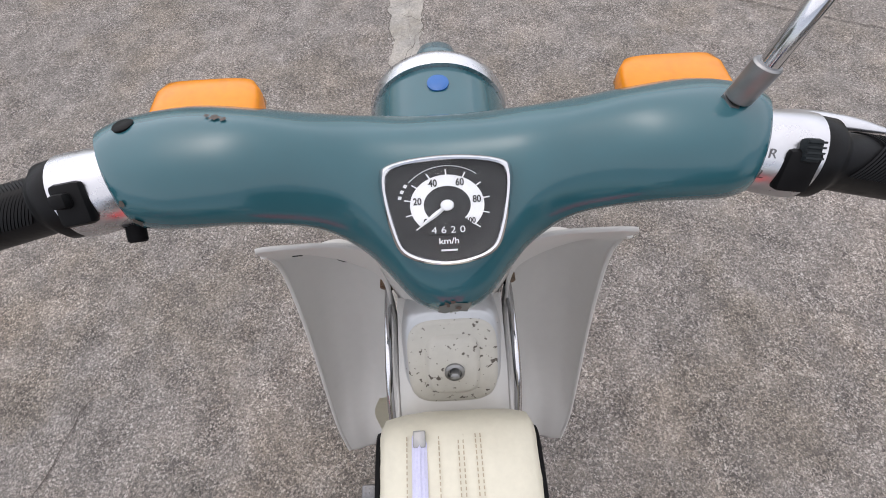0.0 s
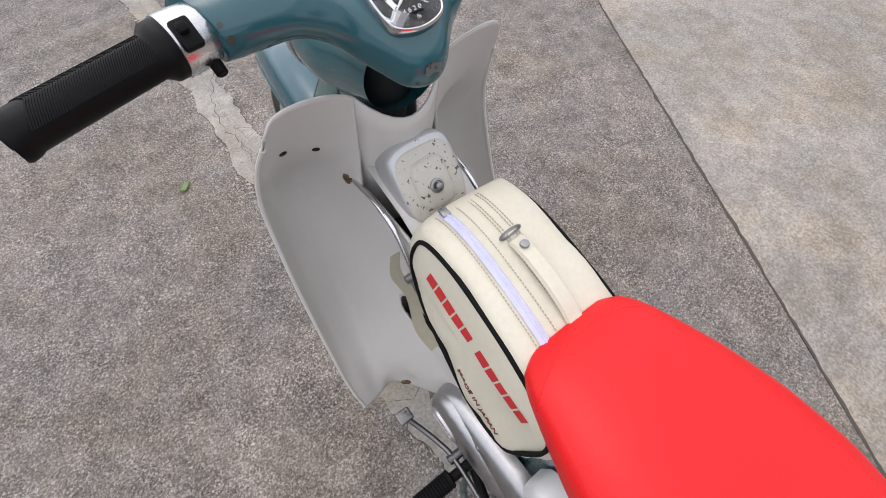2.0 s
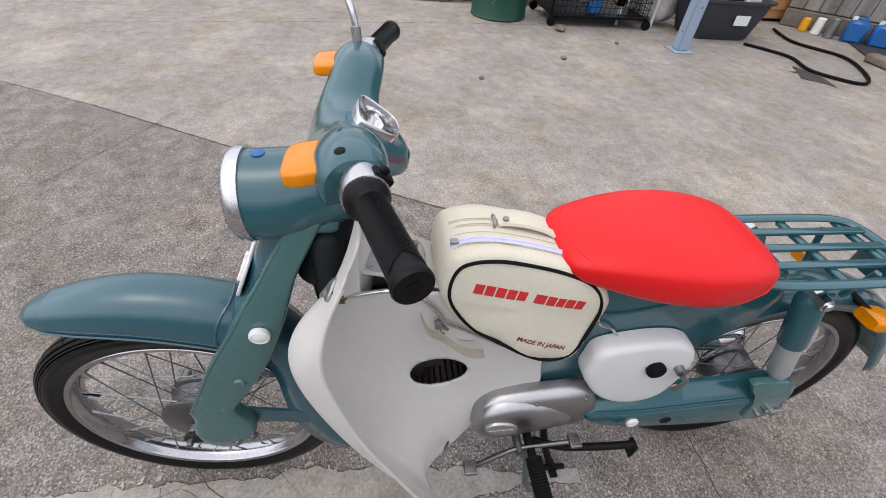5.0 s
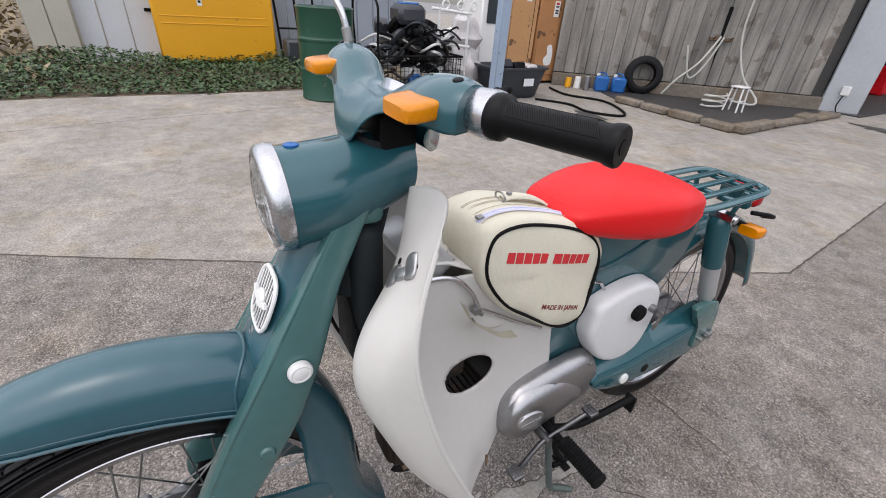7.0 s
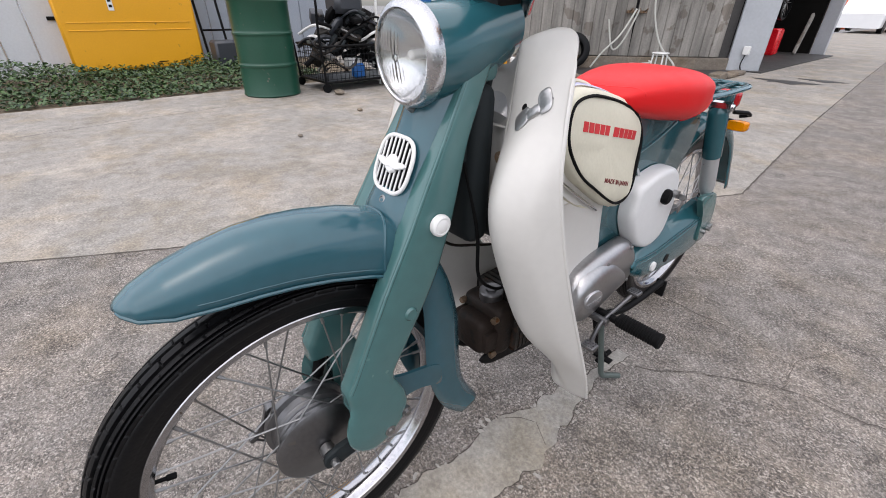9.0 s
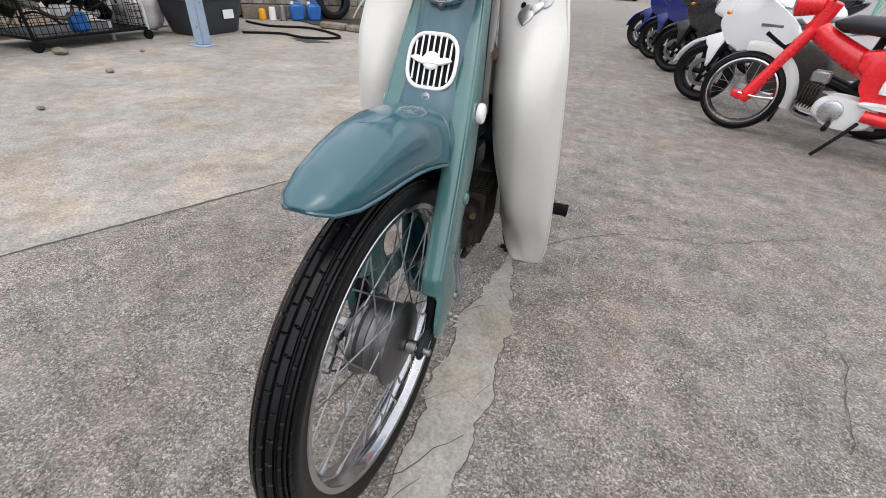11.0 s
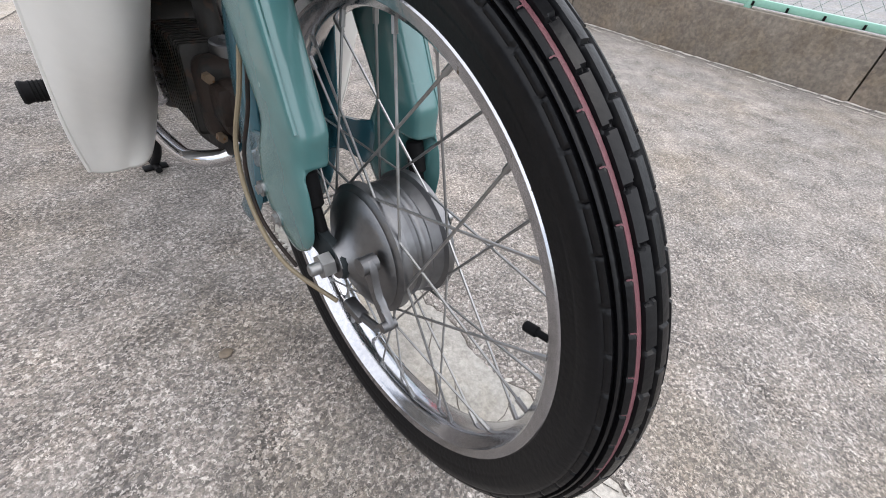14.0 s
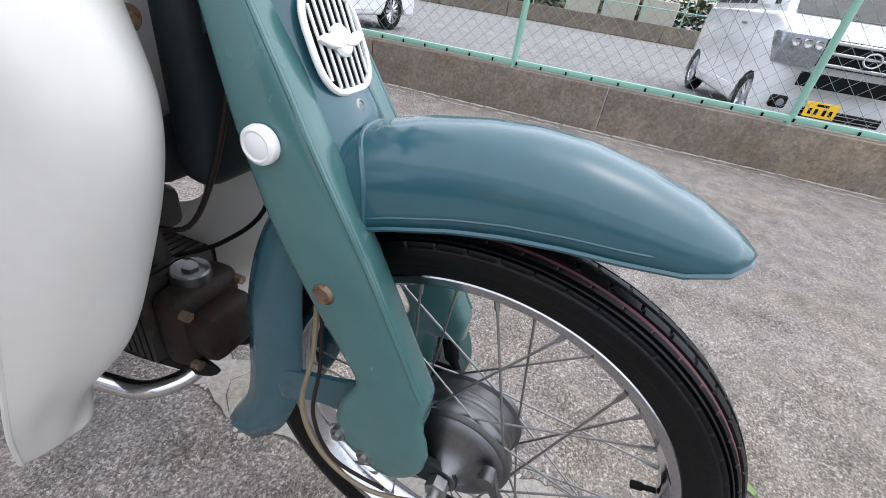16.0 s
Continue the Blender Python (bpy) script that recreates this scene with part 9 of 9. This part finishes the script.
path = crom([(0, -0.2, 0.66), (0, -0.27, 0.6), (0, -0.42, 0.52), (0, -0.58, 0.45), (0, -0.68, 0.4)], 4)
rad = [0.05, 0.05, 0.05, 0.05, 0.052, 0.054, 0.056, 0.058, 0.06, 0.062, 0.064, 0.066, 0.068, 0.07, 0.07, 0.07, 0.07]
tube(bm, path, rad, 14)
for v in bm.verts:
    v.co.x *= 0.75
part("frame_spine", bm, MOPEDR, mo)
bm = bmesh.new()
slab_yz(bm, smooth_yz([(-0.5, 0.55), (-0.7, 0.575), (-0.9, 0.605), (-0.99, 0.62), (-1.0, 0.6), (-0.9, 0.555), (-0.83, 0.46), (-0.73, 0.34), (-0.68, 0.22), (-0.58, 0.21), (-0.57, 0.36), (-0.5, 0.46)], 4), -0.076, 0.076, 0.02, 3)
part("rear_frame", bm, MOPEDR, mo)
bm = bmesh.new()
rod(bm, (0, -0.21, 0.58), (0, -0.26, 0.76), 0.04, 0.045, 14, 0.008)
part("head_tube", bm, MOPEDR, mo)
bm = bmesh.new()
lathe(bm, [(-0.12, 0.02), (-0.1, 0.05), (0.0, 0.07), (0.02, 0.072), (0.025, 0.066)], 24, (0, -0.12, 0.74), "y")
lamp = part("headlamp", bm, MOPEDR, mo)
bm = bmesh.new()
lathe(bm, [(0.02, 0.066), (0.035, 0.05), (0.042, 0.0)], 24, (0, -0.12, 0.74), "y")
part("lens", bm, LAMPGLASS, lamp)
for s in (-1, 1):
    bm = bmesh.new()
    slab_yz(bm, smooth_yz([(-0.635, 0.49), (-0.63, 0.37), (-0.65, 0.36), (-0.74, 0.38), (-0.82, 0.455), (-0.835, 0.49), (-0.815, 0.505), (-0.67, 0.505)], 3), s * 0.078, s * 0.1, 0.008, 2)
    panel_ = part("side_panel", bm, MOPEDW, mo, "white side panel")
    cuboid("badge", REDINK, panel_, (s * 0.102, -0.72, 0.435), (0.003, 0.07, 0.018), 0.001)
    bm = bmesh.new()
    rod(bm, (s * 0.095, -0.72, 0.475), (s * 0.108, -0.72, 0.475), 0.014, seg=12)
    part("knob", bm, BLACKM, panel_)
bm = bmesh.new()
slab_yz(bm, smooth_yz([(-0.6, 0.285), (-0.6, 0.312), (-0.8, 0.316), (-1.0, 0.322), (-1.04, 0.308), (-0.8, 0.285)], 3), -0.112, -0.08, 0.008, 2)
part("chain_case", bm, MOPEDW, mo, "white chain case")
bm = bmesh.new()
slab_yz(bm, smooth_yz([(-0.4, 0.2), (-0.4, 0.28), (-0.47, 0.31), (-0.6, 0.3), (-0.68, 0.27), (-0.66, 0.17), (-0.52, 0.15)], 4), -0.09, 0.09, 0.025, 3)
eng = part("engine", bm, COVERW, mo, "pale silver engine case")
bm = bmesh.new()
lathe(bm, [(0.0, 0.06), (-0.012, 0.055), (-0.016, 0.04), (-0.016, 0.0)], 24, (-0.09, -0.48, 0.235), "x")
part("magneto_cover", bm, ALLOYP, eng)
for k in range(6):
    cuboid("fin", ENGINE, eng, (0, -0.31 - 0.016 * k, 0.29 - 0.003 * k), (0.13, 0.006, 0.12), 0.002)
bm = bmesh.new()
rod(bm, (0, -0.3, 0.29), (0, -0.42, 0.26), 0.045, seg=14)
part("cylinder", bm, ENGINE, mo)
cuboid("carburettor", STEEL, mo, (-0.02, -0.36, 0.39), (0.06, 0.09, 0.07), 0.012)
wire("exhaust", CHROME, mo, [(0.05, -0.3, 0.25), (0.09, -0.3, 0.17), (0.1, -0.5, 0.14), (0.11, -0.7, 0.16)], 0.02)
bm = bmesh.new()
rings = []
for y, z, w, h in ((-0.2, 0.66, 0.05, 0.02), (-0.26, 0.665, 0.09, 0.04), (-0.45, 0.66, 0.105, 0.05), (-0.7, 0.675, 0.11, 0.055), (-0.9, 0.695, 0.105, 0.05), (-0.98, 0.71, 0.07, 0.03)):
    rings.append([(w * abs(math.cos(k * math.pi / 9)) ** 0.6 * (1 if math.cos(k * math.pi / 9) > 0 else -1), y - 0.12, z + h * math.sin(k * math.pi / 9)) for k in range(18)])
skin(bm, rings, True, True)
part("seat", bm, SEATV, mo, "long dark blue black seat")
for y in (-0.52, -0.86):
    wire("seat_strut", BLACKM, mo, [(0, y, 0.5), (0, y - 0.02, 0.66)], 0.02, 0)
wire("side_stand", BLACKM, mo, [(-0.09, -0.62, 0.2), (-0.15, -0.56, 0.1), (-0.2, -0.5, 0.01)], 0.01, 4)
wire("foot_peg", BLACKR, mo, [(-0.26, -0.5, 0.17), (0.26, -0.5, 0.17)], 0.014, 0)
wire("brake_rod", STEEL, mo, [(0.1, -0.6, 0.2), (0.1, -MB, MR - 0.05)], 0.005, 0)
basket = thing("wire_basket", "black wire basket strapped on the moped's rear", "basket", at=(*rear, 0.56))
basket.rotation_euler = mo.rotation_euler
bm = bmesh.new()
for z, g in ((0.03, 0.85), (0.1, 0.92), (0.18, 1.0)):
    tube(bm, [(-0.16 * g, -0.18 * g, z), (0.16 * g, -0.18 * g, z), (0.16 * g, 0.2 * g, z), (-0.16 * g, 0.2 * g, z)], 0.005, 6, True)
for k in range(9):
    u = -0.16 + 0.04 * k
    tube(bm, [(u, -0.18, 0.18), (u * 0.85, -0.15, 0.03), (u * 0.85, 0.17, 0.03), (u, 0.2, 0.18)], 0.003, 5)
for k in range(9):
    u = -0.17 + 0.045 * k
    tube(bm, [(-0.16, u, 0.18), (-0.136, u * 0.85, 0.03), (0.136, u * 0.85, 0.03), (0.16, u, 0.18)], 0.003, 5)
part("wire_grid", bm, BLACKM, basket)


def sport_bike(name, label, at, turn_z, paint):
    """A faired motorcycle facing its own +y, front axle at y = 0."""
    root = thing(name, label, "motorcycle", "parked motorcycles", at=(*at, 0))
    root.rotation_euler = (0, 0, turn_z)
    root.scale = (0.82, 0.82, 0.82)
    r = 0.268
    cast_wheel(root, 0, r, 0.05)
    cast_wheel(root, -1.34, r, 0.07)
    for s in (-1, 1):
        bm = bmesh.new()
        rod(bm, (s * 0.1, 0.0, r), (s * 0.1, -0.3, 0.85), 0.026, 0.022, 12)
        part("fork_leg", bm, BLACKM, root)
        bm = bmesh.new()
        slab_yz(bm, smooth_yz([(0.06, 0.56), (-0.06, 0.62), (-0.16, 0.66), (-0.1, 0.5), (-0.05, 0.34), (-0.02, 0.36), (-0.02, 0.5)], 3), s * 0.075, s * 0.135, 0.015, 2)
        part("fork_cover", bm, paint, root)
        bm = bmesh.new()
        slab_yz(bm, smooth_yz([(-0.02, 0.72), (-0.2, 0.95), (-0.45, 0.86), (-0.66, 0.7), (-0.6, 0.6), (-0.44, 0.55), (-0.3, 0.5), (-0.16, 0.54)], 4), s * 0.15, s * 0.21, 0.025, 3)
        for v in bm.verts:
            v.co.x -= s * 0.11 * max(0, (v.co.y + 0.35) / 0.4)
        fair = part("side_fairing", bm, paint, root)
        cuboid("vent", BLACKM, fair, (s * 0.205, -0.52, 0.62), (0.02, 0.2, 0.035), 0.008, m=Matrix.Rotation(0.5, 4, "X"))
        cuboid("mark", GREYINK, fair, (s * 0.207, -0.45, 0.72), (0.012, 0.16, 0.02), 0.003)
        wire("grip", BLACKR, root, [(s * 0.2, -0.33, 0.93), (s * 0.34, -0.4, 0.91)], 0.017, 0)
        wire("mirror_arm", BLACKM, root, [(s * 0.12, -0.15, 0.98), (s * 0.26, -0.18, 1.06)], 0.008, 0)
        cuboid("mirror", BLACKM, root, (s * 0.3, -0.18, 1.07), (0.13, 0.04, 0.07), 0.015)
        cuboid("blinker", AMBER, root, (s * 0.2, -0.1, 0.78), (0.07, 0.03, 0.03), 0.01)
        bm = bmesh.new()
        tube(bm, [(s * 0.1, -0.85, 0.4), (s * 0.11, -1.34, r)], [0.035, 0.025], 8)
        part("swingarm", bm, BLACKM, root)
    bm = bmesh.new()
    rings = []
    for k in range(13):
        a = math.radians(10 + 120 * k / 12)
        rings.append([(0.062 * math.sin(math.radians(-90 + 22.5 * j)), (r + 0.012 + 0.03 * math.cos(math.radians(-90 + 22.5 * j))) * math.cos(a), r + (r + 0.012 + 0.03 * math.cos(math.radians(-90 + 22.5 * j))) * math.sin(a)) for j in range(9)])
    skin(bm, rings, False)
    bmesh.ops.solidify(bm, geom=bm.faces[:], thickness=0.003)
    part("front_mudguard", bm, paint, root)
    bm = bmesh.new()
    slab_yz(bm, smooth_yz([(0.06, 0.76), (0.0, 0.9), (-0.2, 1.02), (-0.3, 0.9), (-0.2, 0.72)], 4), -0.11, 0.11, 0.04, 3)
    nose_ = part("nose_fairing", bm, paint, root)
    cuboid("headlamp", LAMPGLASS, nose_, (0, 0.05, 0.83), (0.15, 0.06, 0.08), 0.02)
    bm = bmesh.new()
    slab_yz(bm, smooth_yz([(-0.04, 0.97), (-0.25, 1.14), (-0.3, 1.12), (-0.24, 1.0)], 3), -0.1, 0.1, 0.01, 2)
    part("windscreen", bm, CARGLASS, root)
    bm = bmesh.new()
    slab_yz(bm, smooth_yz([(-0.36, 0.84), (-0.5, 0.95), (-0.75, 0.92), (-0.85, 0.8), (-0.6, 0.74)], 4), -0.13, 0.13, 0.05, 3)
    part("fuel_tank", bm, paint, root)
    bm = bmesh.new()
    slab_yz(bm, smooth_yz([(-0.82, 0.8), (-1.0, 0.8), (-1.2, 0.87), (-1.5, 0.95), (-1.55, 0.9), (-1.2, 0.76), (-0.9, 0.72)], 4), -0.12, 0.12, 0.03, 3)
    part("seat", bm, SEATV, root)
    bm = bmesh.new()
    slab_yz(bm, smooth_yz([(-0.95, 0.71), (-1.25, 0.75), (-1.6, 0.92), (-1.58, 0.84), (-1.3, 0.66), (-1.0, 0.6)], 4), -0.11, 0.11, 0.025, 3)
    part("tail", bm, paint, root)
    bm = bmesh.new()
    slab_yz(bm, smooth_yz([(-0.4, 0.28), (-0.42, 0.55), (-0.7, 0.62), (-0.92, 0.5), (-0.9, 0.28), (-0.6, 0.22)], 4), -0.14, 0.14, 0.03, 2)
    part("engine", bm, ENGINE, root)
    wire("side_stand", BLACKM, root, [(-0.12, -0.75, 0.28), (-0.22, -0.72, 0.01)], 0.012, 0)
    wire("exhaust", STEEL, root, [(0.12, -0.8, 0.3), (0.17, -1.1, 0.34), (0.2, -1.5, 0.5)], 0.04)
    return root


tz = mo.rotation_euler.z
sport_bike("white_sport_bike", "white faired motorcycle parked beside the red moped", (-1.05, -3.62), tz - 0.05, CARW)
sport_bike("black_sport_bike", "black faired motorcycle parked in the row", (-0.98, -4.9), tz, BLACKF)
sport_bike("blue_sport_bike", "dark blue faired motorcycle parked in the row", (-0.86, -5.75), tz, BLUEF)
sport_bike("blue_sport_bike", "dark blue faired motorcycle at the row's end", (-0.75, -6.6), tz, BLUEF)

# small things on the ground
LEAFG = mat("fresh_leaf", (0.13, 0.19, 0.055), 0.5, 0, 0.15, 60, 200, 0.05)
bm = bmesh.new()
outline = [(0.0, 0.0), (0.009, 0.012), (0.011, 0.026), (0.005, 0.042), (0.0, 0.05), (-0.006, 0.04), (-0.011, 0.024), (-0.008, 0.01)]
va = [bm.verts.new((x * 1.15, y * 1.1, 0.003 + 0.3 * abs(x))) for x, y in outline]
bm.faces.new(va)
bmesh.ops.solidify(bm, geom=bm.faces[:], thickness=0.0008)
bmesh.ops.transform(bm, matrix=Matrix.Translation((-0.34, 0.49, 0.003)) @ Matrix.Rotation(-0.8, 4, "Z"), verts=bm.verts)
lone("fallen_leaf", bm, LEAFG, "single green leaf lying on the concrete", "leaf")
for x, y, s in ((0.153, -0.186, 0.008), (3.1, -1.9, 0.025), (3.6, -2.6, 0.02), (2.6, -1.1, 0.018), (3.95, -2.15, 0.05), (1.4, 1.6, 0.012)):
    bm = bmesh.new()
    bmesh.ops.create_icosphere(bm, subdivisions=2, radius=s)
    for v in bm.verts:
        v.co = Vector((v.co.x * 1.3 + x, v.co.y + y, v.co.z * 0.6 + 0.5 * s + 0.002)) + Vector((rng.uniform(-0.1, 0.1), rng.uniform(-0.1, 0.1), 0)) * s
    lone("pebble", bm, WALLCON, "small loose stone lying on the concrete", "stone", "loose stones")
